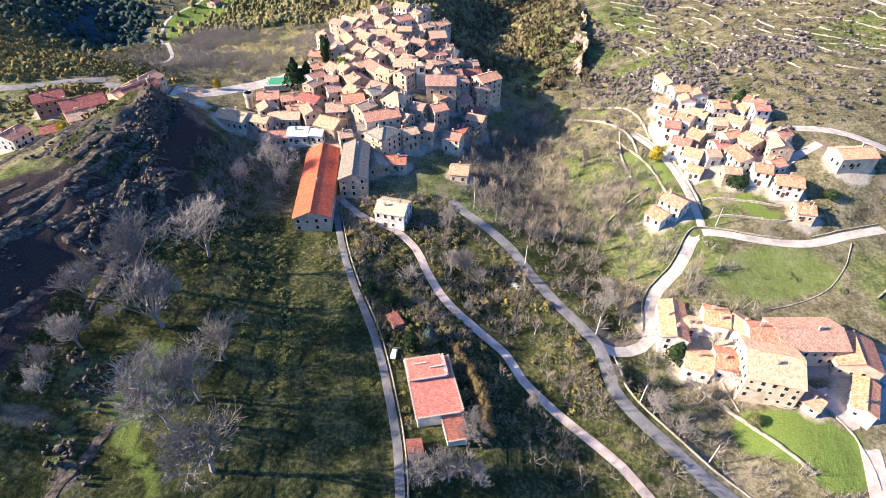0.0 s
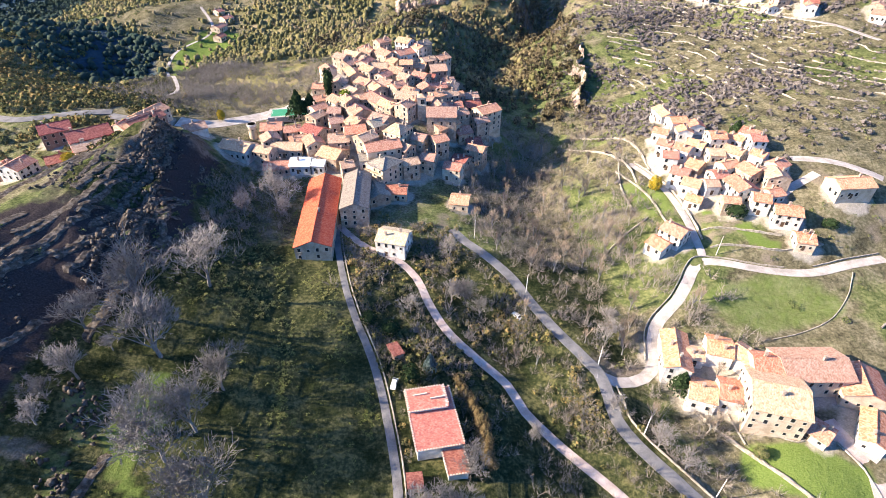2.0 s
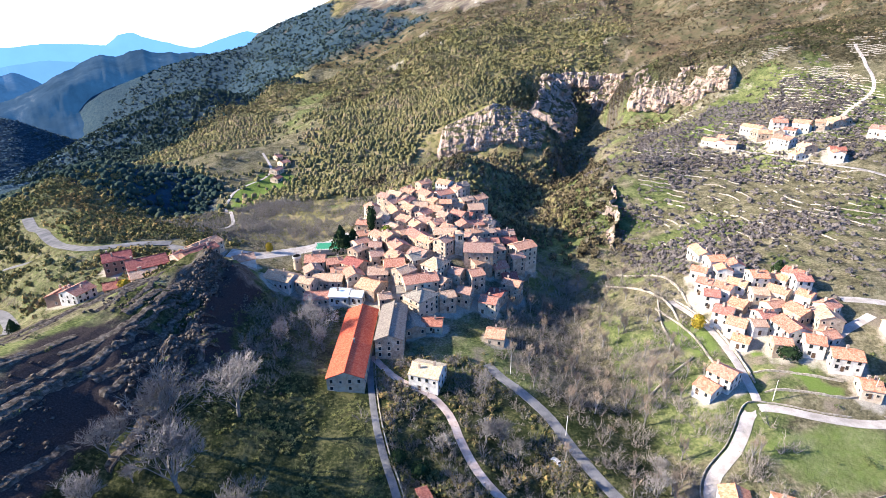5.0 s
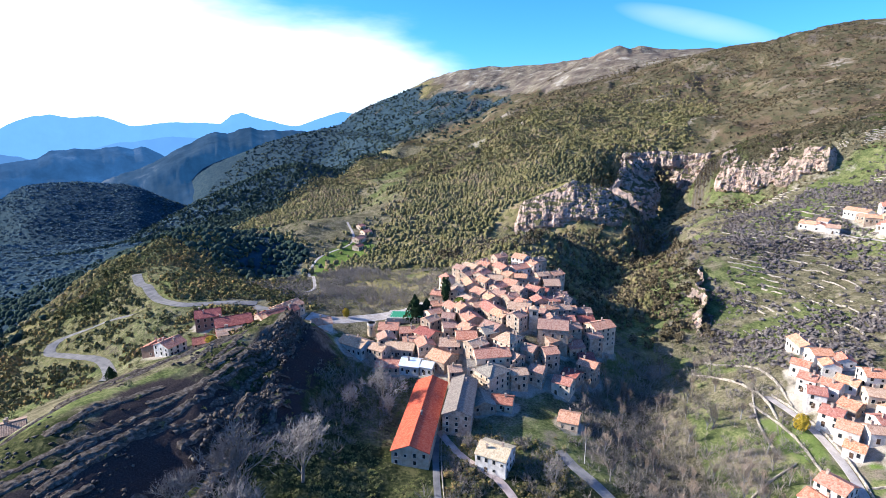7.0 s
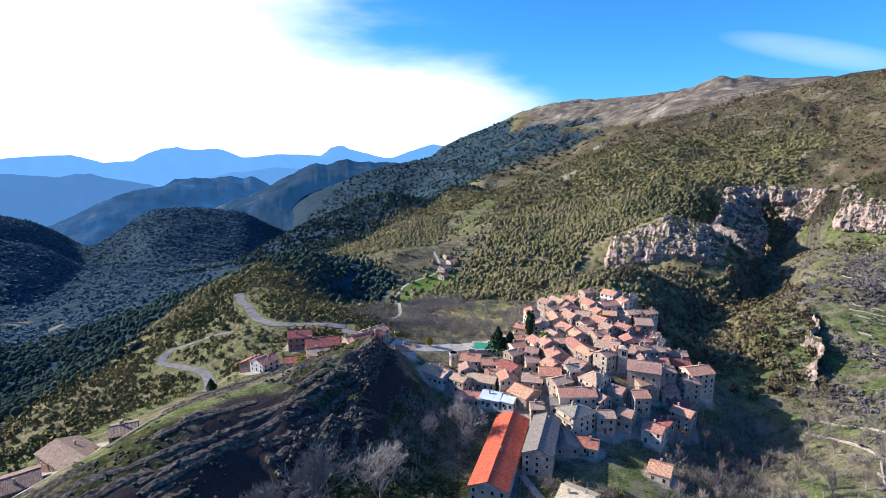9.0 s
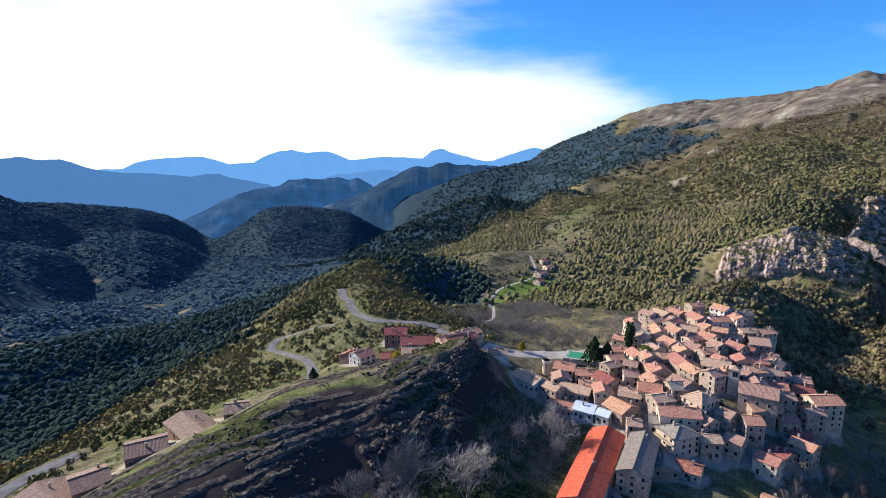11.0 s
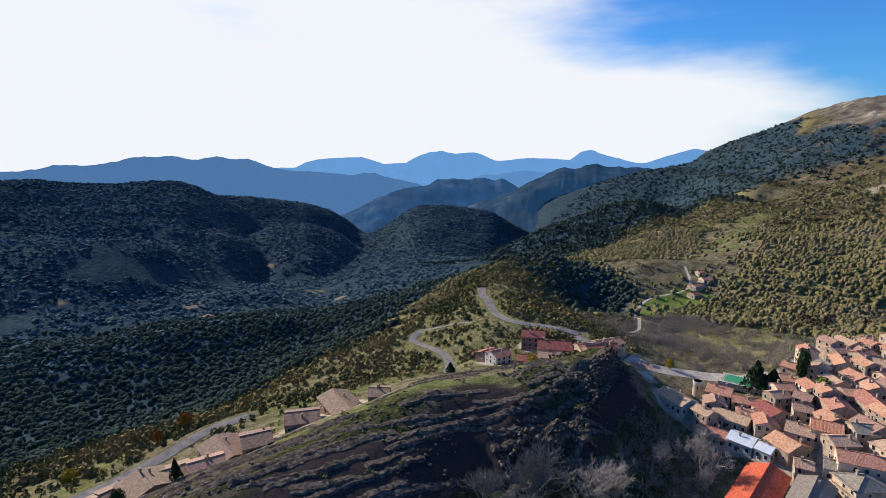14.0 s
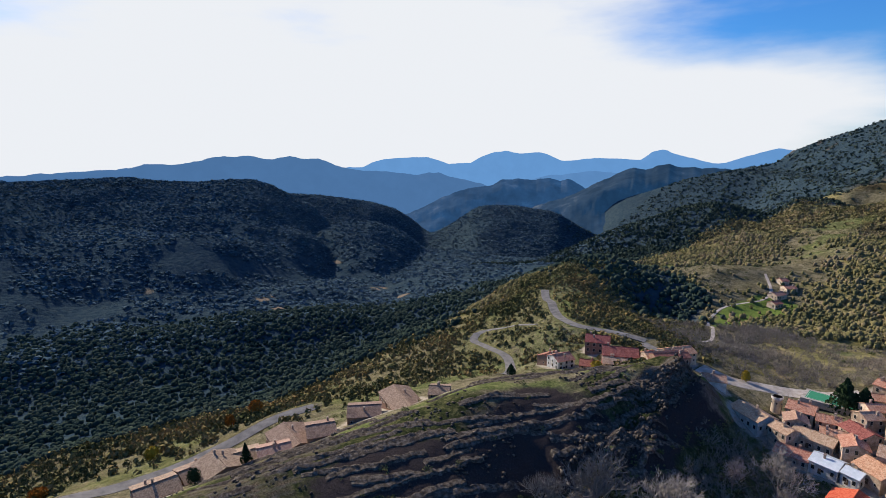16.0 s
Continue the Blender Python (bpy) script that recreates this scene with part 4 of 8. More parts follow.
def forested(x, y):
    """1 where woods cover the hills."""
    edge = 80 * fbm(x, y, 120, 4, 87) * smooth(700, 900, y) + np.maximum(92 + 0.10 * (y - 560), 150 + 0.33 * (y - 760))
    glade = smooth(34, 12, from_line(x, y, [(-165, 303), (-190, 366), (-220, 425), (-216, 480), (-224, 516), (-252, 680), (-264, 834), (-272, 962)]) + 50 * fbm(x, y, 45, 3, 84))
    profile = np.interp(y, [516, 627, 972, 1274, 1566], [-222, -205, -133, -25, 80])
    hill = smooth(372, 405, y + 0.20 * np.abs(x + 60)) * smooth(-22, 4, x - profile) * smooth(0, -32, x - edge) * (1 - blob(x, y, 150, 1010, 50, 42))
    west = smooth(-295, -380, x + 0.12 * y) * smooth(2900, 2600, y)
    knoll = smooth(720, 820, y) * smooth(-330, -420, x)
    hump = smooth(75, 45, from_line(x, y, LAND["conifer_hump"]) + 30 * fbm(x, y, 40, 3, 72)) * smooth(385, 410, y + 0.2 * (x + 340))
    mixed = smooth(520, 600, y + 60 * fbm(x, y, 90, 3, 73)) * (0.4 * smooth(-12, -40, x - profile) + 0.6 * smooth(0, -40, x - profile + 60 + 0.35 * np.maximum(y - 600, 0))) * smooth(-0.6, -0.3, fbm(x, y, 150, 4, 74)) * smooth(1500, 1200, y)
    thick = smooth(1.15, 0.85, np.hypot((x + 135) / 75, (y - 340) / 48) + fbm(x, y, 40, 3, 70)) * off_path(x, y)
    hump = np.maximum(hump, thick)
    return (1 - 0.9 * glade) * np.maximum(np.maximum(np.maximum(hill * smooth(1420, 980, y + 160 * fbm(x, y, 150, 3, 88)), west), knoll * smooth(2000, 1500, y) * smooth(-0.2, 0.0, fbm(x, y, 200, 4, 75))), np.maximum(hump, mixed))


def is_conifer(x, y):
    """Pine woods on the west side and the shady knolls."""
    return np.clip(smooth(-330, -420, x + 0.16 * y + 70 * fbm(x, y, 130, 3, 76)) + smooth(75, 45, from_line(x, y, LAND["conifer_hump"])) + smooth(150, 90, from_line(x, y, DARK_KNOLL)), 0, 1)


def built_up(x, y):
    """1 between the houses of the village and the hamlets, where the ground is paved or trodden."""
    d = np.full(np.shape(x), 1e9)
    for h in ALL_PLOTS:
        d = np.minimum(d, np.hypot(x - h[0], y - h[1]) - h[3] * 0.35)
    return smooth(6.5, 3.0, d + 3 * fbm(x, y, 9, 2, 62))


def cover(x, y, z, slope):
    r = np.hypot(x, y)
    tr = terracing(x, y)
    gorge = from_line(x, y, LAND["gorge_east_rim"])
    rk = np.maximum(rockiness(x, y), 0.7 * smooth(0.9, 1.3, slope) * smooth(1300, 900, r))
    rk = np.maximum(rk, 0.55 * smooth(30, 10, from_line(x, y, LAND["spur_crest"])))
    turf = smooth(-0.12, 0.12, fbm(x - 0.17 * y, y * 0.5, 20, 3, 122)) * smooth(7, 12, from_line(x, y, LAND["spur_rib"])) * (1 - outcrops(x, y))
    rk = rk * (1 - 0.75 * turf * smooth(-60, -80, x))
    crags = smooth(0.12, 0.4, fbm(x, y, 70, 4, 47)) * smooth(900, 1300, r) * smooth(60, 160, z)
    rk = np.maximum(rk, np.maximum(0.8 * crags, 0.6 * smooth(20, 8, gorge + 30 * fbm(x, y, 18, 4, 44)) * smooth(300, 330, y)))
    grass = smooth(-0.25, 0.3, fbm(x, y, 60, 3, 41)) * 0.7 + 0.3 * smooth(110, 60, np.abs(x + 30)) * smooth(185, 150, y)
    grass = np.where(x > 60, 0.25 + 0.75 * smooth(-0.1, 0.2, fbm(x, y, 45, 4, 42)), grass)
    crest_turf = smooth(40, 12, from_line(x, y, LAND["spur_crest"])) + smooth(30, 10, np.abs(from_line(x, y, LAND["spur_rib"]) - 14))
    grass = np.maximum(grass, 0.85 * np.clip(crest_turf, 0, 1) * smooth(-0.3, 0.0, fbm(x, y, 24, 3, 49)))
    ridge = np.minimum(from_line(x, y, LAND["house_ridge"]), from_line(x, y, LAND["ridge_west"]))
    saddle = smooth(60, 20, ridge)
    grass = np.maximum(grass, 0.5 * saddle)
    heath = smooth(640, 860, r + 90 * fbm(x, y, 90, 3, 89)) * smooth(20, 70, z)
    far_pines = smooth(1500, 1900, y) * smooth(0, -300, x) * smooth(260, 200, z + 120 * fbm(x, y, 160, 4, 48))
    wood = np.maximum(forested(x, y), far_pines)
    summit = smooth(1500, 1750, r) * smooth(215, 265, z + 110 * fbm(x, y, 260, 5, 85) - 0.02 * (y - 2000))
    wood = wood * (1 - 0.22 * smooth(0.2, 0.32, fbm(x, y, 170, 4, 79)) * smooth(400, 200, from_line(x, y, LAND["clearings"])) * smooth(-480, -560, x))
    conifer = np.maximum(is_conifer(x, y), far_pines)
    slope_scrub = 0.4 * smooth(-205, -240, x + 0.05 * y) * smooth(-450, -380, x) * smooth(340, 260, y)
    town = built_up(x, y)
    wall = tr * smooth(0.42, 0.7, slope) * 0.6 * smooth(-0.1, 0.25, fbm(x, y, 30, 3, 65))
    bush = smooth(330, 420, r) * smooth(-0.25, 0.25, fbm(x, y, 110, 4, 43)) * (1 - 0.5 * tr) + 0.4 * tr + 0.75 * saddle * smooth(210, 240, y)
    bare = 0.9 * blob(x, y, 108.2, 147.6, 5, 3, 0) + 0.6 * smooth(0.15, 0.5, fbm(x, y, 18, 3, 61)) * smooth(-140, -100, x) * (1 - field_steps(x, y))
    return {"grass": grass * (1 - wood), "heath": heath, "summit": summit, "shaded_scree": 0.95 * np.maximum(smooth(30, 14, from_line(x, y, [(-130, 140), (-124, 116), (-122, 92), (-122, 66), (-122, 40)]) + 16 * fbm(x - 0.17 * y, y * 0.5, 18, 3, 90)) * smooth(2, -3, spur_edge(x, y)), smooth(12, 5, from_line(x, y, [(-110, 206), (-104, 178), (-99, 158)]) + 9 * fbm(x, y, 18, 3, 123))), "meadow": 0.95 * smooth(-3, 3, spur_edge(x, y)) * (1 - outcrops(x, y)) * smooth(76, 56, x) * smooth(185, 160, y) * smooth(20, 50, y) + 0.8 * smooth(60, 34, from_line(x, y, LAND["spur_crest"])) * smooth(-190, -165, x) * smooth(-0.3, 0.05, fbm(x, y, 22, 3, 124)), "wood": wood * conifer * (1 - valley_clearings(x, y)), "oak": np.maximum(wood * (1 - conifer), slope_scrub * (1 - conifer)), "bush": bush * (1 - town), "rock": rk * (0.35 + 0.65 * smooth(-0.08, 0.12, fbm(x - 0.17 * y, y * 0.45, 15, 3, 46))) * (1 - 0.6 * tr) * (1 - town), "soil": np.maximum(bare * (1 - tr), valley_clearings(x, y)), "lawn": lawn_mask(x, y),
            "stone": np.maximum(wall, town * 0.72)}


ground = build_ground()

# ---- builders ----
def part(name, me, mat, parent, label="", m=None):
    """Links mesh data (or a bmesh) as one part under a thing."""
    if isinstance(me, bmesh.types.BMesh):
        bm, me = me, bpy.data.meshes.new(name)
        bm.to_mesh(me)
        bm.free()
    if mat and not me.materials:
        me.materials.append(mat)
    ob = new(name, me)
    ob.parent = parent
    if m is not None:
        ob.matrix_basis = m
    if label:
        ob["label"] = label
    return ob


def root(name, m, label, category, group="", kind=""):
    ob = new(name)
    ob.empty_display_size = 0.5
    ob.matrix_basis = m
    return tagged(ob, label, category, group, kind)


def box(bm, cx, cy, cz, sx, sy, sz, turn=0.0):
    mat = Matrix.Translation((cx, cy, cz)) @ Matrix.Rotation(turn, 4, "Z") @ Matrix.Diagonal((sx, sy, sz, 1))
    return bmesh.ops.create_cube(bm, size=1, matrix=mat)


def boxes(*rows):
    bm = bmesh.new()
    for r in rows:
        box(bm, *r)
    return bm


def tube(verts, faces, a, b, ra, rb, sides=4):
    """Adds a tapered rod from a to b to lists."""
    a, b = Vector(a), Vector(b)
    d = (b - a).normalized()
    u = d.orthogonal().normalized()
    v = d.cross(u)
    k = len(verts)
    for p, r in ((a, ra), (b, rb)):
        for i in range(sides):
            t = 2 * math.pi * i / sides
            verts.append(p + (u * math.cos(t) + v * math.sin(t)) * r)
    for i in range(sides):
        j = (i + 1) % sides
        faces.append((k + i, k + j, k + sides + j, k + sides + i))


def ground_z(x, y):
    return float(on_ground(np.array([float(x)]), np.array([float(y)]))[0])


# ---- materials of buildings ----
def tile_material(name, low, mid, high, moss=0.25):
    """Old clay tiles: channels down the slope, courses, tiles of differing tone, lichen."""
    m = bpy.data.materials.new(name)
    m.use_nodes = True
    n, l = m.node_tree.nodes, m.node_tree.links
    bsdf = n["Principled BSDF"]
    bsdf.inputs["Roughness"].default_value, bsdf.inputs["Specular IOR Level"].default_value = 0.8, 0.25
    tc = n.new("ShaderNodeTexCoord")
    geo, info = n.new("ShaderNodeNewGeometry"), n.new("ShaderNodeObjectInfo")
    cells = n.new("ShaderNodeTexVoronoi")
    mp = n.new("ShaderNodeMapping")
    mp.inputs["Scale"].default_value = (3.0, 2.0, 2.0)
    l.new(tc.outputs["Object"], mp.inputs["Vector"]), l.new(mp.outputs[0], cells.inputs["Vector"])
    cells.inputs["Scale"].default_value = 1.0
    patch = n.new("ShaderNodeTexNoise")
    patch.inputs["Scale"].default_value, patch.inputs["Detail"].default_value, patch.inputs["Roughness"].default_value = 0.8, 8, 0.68
    l.new(geo.outputs["Position"], patch.inputs["Vector"])
    add = n.new("ShaderNodeMath")
    add.operation = "MULTIPLY_ADD"
    add.inputs[1].default_value = 0.42
    sep = n.new("ShaderNodeSeparateColor")
    l.new(cells.outputs["Color"], sep.inputs[0]), l.new(sep.outputs[0], add.inputs[0]), l.new(patch.outputs["Fac"], add.inputs[2])
    ramp = n.new("ShaderNodeValToRGB")
    e = ramp.color_ramp.elements
    e[0].position, e[0].color, e[1].position, e[1].color = 0.42, (*low, 1), 0.98, (*high, 1)
    e.new(0.68).color = (*mid, 1)
    l.new(add.outputs[0], ramp.inputs["Fac"])
    lichen = n.new("ShaderNodeTexNoise")
    lichen.inputs["Scale"].default_value, lichen.inputs["Detail"].default_value = 1.3, 6
    l.new(geo.outputs["Position"], lichen.inputs["Vector"])
    lm = n.new("ShaderNodeMapRange")
    lm.inputs["From Min"].default_value, lm.inputs["From Max"].default_value, lm.inputs["To Max"].default_value = 0.56, 0.72, moss
    l.new(lichen.outputs["Fac"], lm.inputs["Value"])
    mix = n.new("ShaderNodeMixRGB")
    mix.inputs["Color2"].default_value = (0.32, 0.29, 0.20, 1)
    l.new(lm.outputs[0], mix.inputs["Fac"]), l.new(ramp.outputs["Color"], mix.inputs["Color1"])
    hsv, mr, mh = n.new("ShaderNodeHueSaturation"), n.new("ShaderNodeMapRange"), n.new("ShaderNodeMapRange")
    mr.inputs["To Min"].default_value, mr.inputs["To Max"].default_value = 0.8, 1.15
    mh.inputs["To Min"].default_value, mh.inputs["To Max"].default_value = 0.484, 0.512
    l.new(info.outputs["Random"], mr.inputs["Value"]), l.new(info.outputs["Random"], mh.inputs["Value"])
    l.new(mr.outputs[0], hsv.inputs["Value"]), l.new(mh.outputs[0], hsv.inputs["Hue"]), l.new(mix.outputs["Color"], hsv.inputs["Color"])
    l.new(hsv.outputs["Color"], bsdf.inputs["Base Color"])
    bp = n.new("ShaderNodeBump")
    bp.inputs["Strength"].default_value, bp.inputs["Distance"].default_value = 0.5, 0.08
    l.new(add.outputs[0], bp.inputs["Height"]), l.new(bp.outputs[0], bsdf.inputs["Normal"])
    return m


ROOFS = {
    "o": tile_material("orange_tiles", (0.34, 0.115, 0.06), (0.50, 0.20, 0.12), (0.59, 0.33, 0.22), 0.3),
    "p": tile_material("terracotta_tiles", (0.33, 0.14, 0.085), (0.48, 0.225, 0.14), (0.58, 0.35, 0.24), 0.3),
    "t": tile_material("weathered_tan_tiles", (0.30, 0.165, 0.105), (0.42, 0.26, 0.175), (0.52, 0.37, 0.27), 0.34),
    "g": tile_material("grey_tiles", (0.16, 0.132, 0.108), (0.235, 0.2, 0.162), (0.32, 0.272, 0.222), 0.35),
    "r": tile_material("dark_red_tiles", (0.19, 0.06, 0.045), (0.30, 0.10, 0.07), (0.40, 0.17, 0.12), 0.12),
    "b": tile_material("brown_tiles", (0.15, 0.09, 0.065), (0.24, 0.15, 0.105), (0.34, 0.23, 0.168), 0.15),
    "m": material("pale_metal_sheet", ((0.50, 0.55, 0.60), (0.66, 0.70, 0.74)), 0.6, 0.45, 0.1),
}
BARN_TILES = tile_material("bright_orange_tiles", (0.50, 0.11, 0.03), (0.63, 0.165, 0.05), (0.70, 0.25, 0.10), 0.08)
WALLS = {
    "s": material("rubble_stone", ((0.27, 0.195, 0.14), (0.41, 0.31, 0.23), (0.53, 0.425, 0.33)), 0.7, 0.9, 0.5, spread=0.16),
    "w": material("whitewashed_stone", ((0.46, 0.425, 0.38), (0.62, 0.58, 0.525), (0.74, 0.70, 0.65)), 0.6, 0.9, 0.4, spread=0.1),
    "c": material("cream_render", ((0.42, 0.32, 0.225), (0.57, 0.45, 0.33), (0.65, 0.54, 0.42)), 0.4, 0.9, 0.3, spread=0.12),
    "b": material("brown_render", ((0.26, 0.165, 0.12), (0.38, 0.26, 0.19)), 0.5, 0.9, 0.3, spread=0.1),
    "r": material("red_render", ((0.28, 0.07, 0.05), (0.38, 0.11, 0.08)), 0.5, 0.9, 0.2),
}
ROOF_WORDS = {"o": "orange tile roof", "p": "terracotta tile roof", "t": "weathered tan tile roof", "g": "grey-brown tile roof", "r": "dark red tile roof", "b": "brown tile roof", "m": "pale metal roof"}
WALL_WORDS = {"s": "rubble stone", "w": "whitewashed stone", "c": "cream rendered", "b": "brown rendered", "r": "red rendered"}
GLASS = material("window_glass", ((0.015, 0.018, 0.022), (0.03, 0.033, 0.038)), 2.0, 0.12, 0.0)
FRAME = material("window_surround", ((0.42, 0.37, 0.30), (0.55, 0.50, 0.42)), 3.0, 0.8, 0.1)
SHUTTER = material("dark_wood", ((0.07, 0.042, 0.026), (0.13, 0.08, 0.05)), 2.0, 0.7, 0.2)
BRICK = material("chimney_render", ((0.30, 0.22, 0.17), (0.46, 0.38, 0.31)), 2.0, 0.9, 0.3)
ASPHALT = material("worn_asphalt", ((0.125, 0.12, 0.12), (0.18, 0.172, 0.168), (0.235, 0.222, 0.215)), 0.25, 0.92, 0.15, fine=14)
GRAVEL = material("pale_gravel_track", ((0.30, 0.265, 0.235), (0.40, 0.355, 0.32), (0.50, 0.45, 0.41)), 0.3, 0.95, 0.25, fine=12)
DRY_STONE = material("dry_stone", ((0.20, 0.17, 0.135), (0.34, 0.295, 0.24), (0.48, 0.43, 0.36)), 1.1, 0.95, 0.8)


def window_meshes(w, h):
    """A stone surround with a sill, and the pane set back in it."""
    bm = boxes((0, 0.03, h + 0.06, w + 0.3, 0.1, 0.14), (0, 0.06, -0.05, w + 0.36, 0.2, 0.1), (-w / 2 - 0.06, 0.03, h / 2, 0.13, 0.1, h), (w / 2 + 0.06, 0.03, h / 2, 0.13, 0.1, h))
    me = bpy.data.meshes.new("window_frame")
    bm.to_mesh(me)
    bm.free()
    me.materials.append(FRAME)
    bm = boxes((0, 0.0, h / 2, w, 0.03, h))
    pane = bpy.data.meshes.new("window_pane")
    bm.to_mesh(pane)
    bm.free()
    pane.materials.append(GLASS)
    both = me.copy()
    both.materials.append(GLASS)
    bm = bmesh.new()
    bm.from_mesh(me)
    k = len(bm.faces)
    box(bm, 0, 0.0, h / 2, w, 0.03, h)
    bm.faces.ensure_lookup_table()
    for f in bm.faces[k:]:
        f.material_index = 1
    bm.to_mesh(both)
    bm.free()
    return me, pane, both


WINDOW = {"tall": window_meshes(1.1, 1.65), "small": window_meshes(0.9, 1.05)}


def door_mesh():
    bm = boxes((0, 0.03, 1.05, 1.2, 0.14, 2.15))
    face = max(bm.faces, key=lambda f: f.calc_center_median().y)
    bmesh.ops.inset_region(bm, faces=[face], thickness=0.12, depth=-0.05)
    me = bpy.data.meshes.new("door")
    bm.to_mesh(me)
    bm.free()
    me.materials.append(SHUTTER)
    return me


DOOR = door_mesh()


def chimney_mesh():
    bm = boxes((0, 0, 0.5, 0.75, 0.6, 1.9), (0, 0, 1.5, 0.95, 0.8, 0.12), (-0.25, 0, 1.68, 0.12, 0.5, 0.3), (0.25, 0, 1.68, 0.12, 0.5, 0.3), (0, 0, 1.87, 0.95, 0.8, 0.1))
    me = bpy.data.meshes.new("chimney")
    bm.to_mesh(me)
    bm.free()
    me.materials.append(BRICK)
    return me


CHIMNEY = chimney_mesh()


def roof_slope(verts, faces, x0, x1, y_top, z_top, y_low, z_low, thick=0.2, pitch=0.44):
    """One slope of ribbed tiles, as a slab: channels run from the ridge down to the eave."""
    n = max(4, int((x1 - x0) / (pitch / 2)))
    k = len(verts)
    for i in range(n + 1):
        x = x0 + (x1 - x0) * i / n
        up = 0.045 if i % 2 else 0.0
        verts += [(x, y_top, z_top + up), (x, y_low, z_low + up), (x, y_low, z_low - thick), (x, y_top, z_top - thick)]
    for i in range(n):
        a, b = k + 4 * i, k + 4 * i + 4
        for j in range(4):
            q = (a + j, b + j, b + (j + 1) % 4, a + (j + 1) % 4)
            faces.append(q)
    faces += [(k, k + 1, k + 2, k + 3), (k + 4 * n + 3, k + 4 * n + 2, k + 4 * n + 1, k + 4 * n)]


def gable_roof(length, width, top, rise, over=0.45):
    v, f = [], []
    hw = width / 2 + over
    low = top - rise * over / (width / 2)
    for side in (1, -1):
        roof_slope(v, f, -length / 2 - 0.3, length / 2 + 0.3, 0, top + rise, side * hw, low)
    for i in range(max(3, int(length / 1.0))):
        x0 = -length / 2 - 0.3 + i * (length + 0.6) / max(3, int(length / 1.0))
        tube(v, f, (x0, 0, top + rise + 0.02), (x0 + (length + 0.6) / max(3, int(length / 1.0)) - 0.05, 0, top + rise + 0.05), 0.2, 0.17, 6)
    return mesh_from("roof", v, f, None)


def hip_roof(length, width, top, rise, over=0.5):
    a, b = length / 2 + over, width / 2 + over
    r = max(0.6, a - b)
    low = top - 0.15
    v = [(-a, -b, low), (a, -b, low), (a, b, low), (-a, b, low), (-r, 0, top + rise), (r, 0, top + rise)]
    v += [(x, y, z - 0.2) for x, y, z in v[:4]]
    f = [(0, 1, 5, 4), (1, 2, 5), (2, 3, 4, 5), (3, 0, 4), (6, 7, 1, 0), (7, 8, 2, 1), (8, 9, 3, 2), (9, 6, 0, 3), (9, 8, 7, 6)]
    for p, q in ((0, 4), (1, 5), (2, 5), (3, 4), (4, 5)):
        tube(v, f, v[p], v[q], 0.16, 0.16, 5)
    return mesh_from("roof", v, f, None)


def wall_body(length, width, top, rise, below, hip=False):
    l, w = length / 2, width / 2
    v = [(-l, -w, -below), (l, -w, -below), (l, w, -below), (-l, w, -below), (-l, -w, top), (l, -w, top), (l, w, top), (-l, w, top)]
    f = [(0, 1, 5, 4), (2, 3, 7, 6), (3, 2, 1, 0)]
    if hip:
        f += [(1, 2, 6, 5), (3, 0, 4, 7), (4, 5, 6, 7)]
    else:
        v += [(-l, 0, top + rise - 0.12), (l, 0, top + rise - 0.12)]
        f += [(1, 2, 6, 9, 5), (3, 0, 4, 8, 7), (4, 5, 9, 8), (6, 7, 8, 9)]
    return mesh_from("wall", v, f, None)


def house(plot, rng, detailed=False, hip=False, group="", roof_mat=None, label="", name="house", gaps=0.4, widen=1.18, pitch=0.2):
    x, y, turn, length, width, top, look_ = plot
    width *= widen
    length = max(length, 0.85 * width)
    m = pose(x, y, ground_z(x, y), 0, 0, turn)
    rise = width * pitch
    size = "tall" if top > 8.5 else "low" if top < 5 else "two-storey"
    label = label or f"{size} {WALL_WORDS[look_[1]]} house with a {ROOF_WORDS[look_[0]]}"
    ob = root(name, m, label, "house", group)
    wall = part("wall", wall_body(length, width, top, rise, 5.0, hip), WALLS[look_[1]], ob)
    part("roof", hip_roof(length, width, top, rise) if hip else gable_roof(length, width, top, rise), roof_mat or ROOFS[look_[0]], ob)
    storeys = max(1, int(top / 2.7))
    for side, long_side in ((0, True), (1, True), (0, False), (1, False)):
        run, off = (length, width / 2) if long_side else (width, length / 2)
        n = max(1, int(run / 2.9))
        face = (0 if side else 180) if long_side else (-90 if side else 90)
        for s in range(storeys):
            for i in range(n):
                if rng.random() < gaps and not (detailed and s):
                    continue
                u = (i + 0.5 - n / 2) * run / n
                z = 1.0 + s * (top - 0.3) / storeys
                kind = "small" if rng.random() < 0.3 else "tall"
                if z + 1.6 > top:
                    z, kind = top - 1.35, "small"
                p = pose(0, 0, 0, 0, 0, face) @ pose(u, off, z)
                if detailed:
                    w = part("window", WINDOW[kind][0], None, ob, m=p)
                    part("pane", WINDOW[kind][1], None, w)
                else:
                    part("window", WINDOW[kind][2], None, ob, m=p)
    part("door", DOOR, None, ob, m=pose(0, 0, 0, 0, 0, rng.choice((0, 180))) @ pose(rng.uniform(-0.2, 0.2) * length + 0.7, width / 2 + 0.03, 0.0))
    for _ in range(rng.choice((1, 1, 2))):
        u = rng.uniform(-0.35, 0.35) * length
        v = rng.uniform(-0.3, 0.3) * width
        part("chimney", CHIMNEY, None, ob, m=pose(u, v, top + rise * (1 - abs(v) / (width / 2)) - 0.2, 0, 0, 0))
    return ob

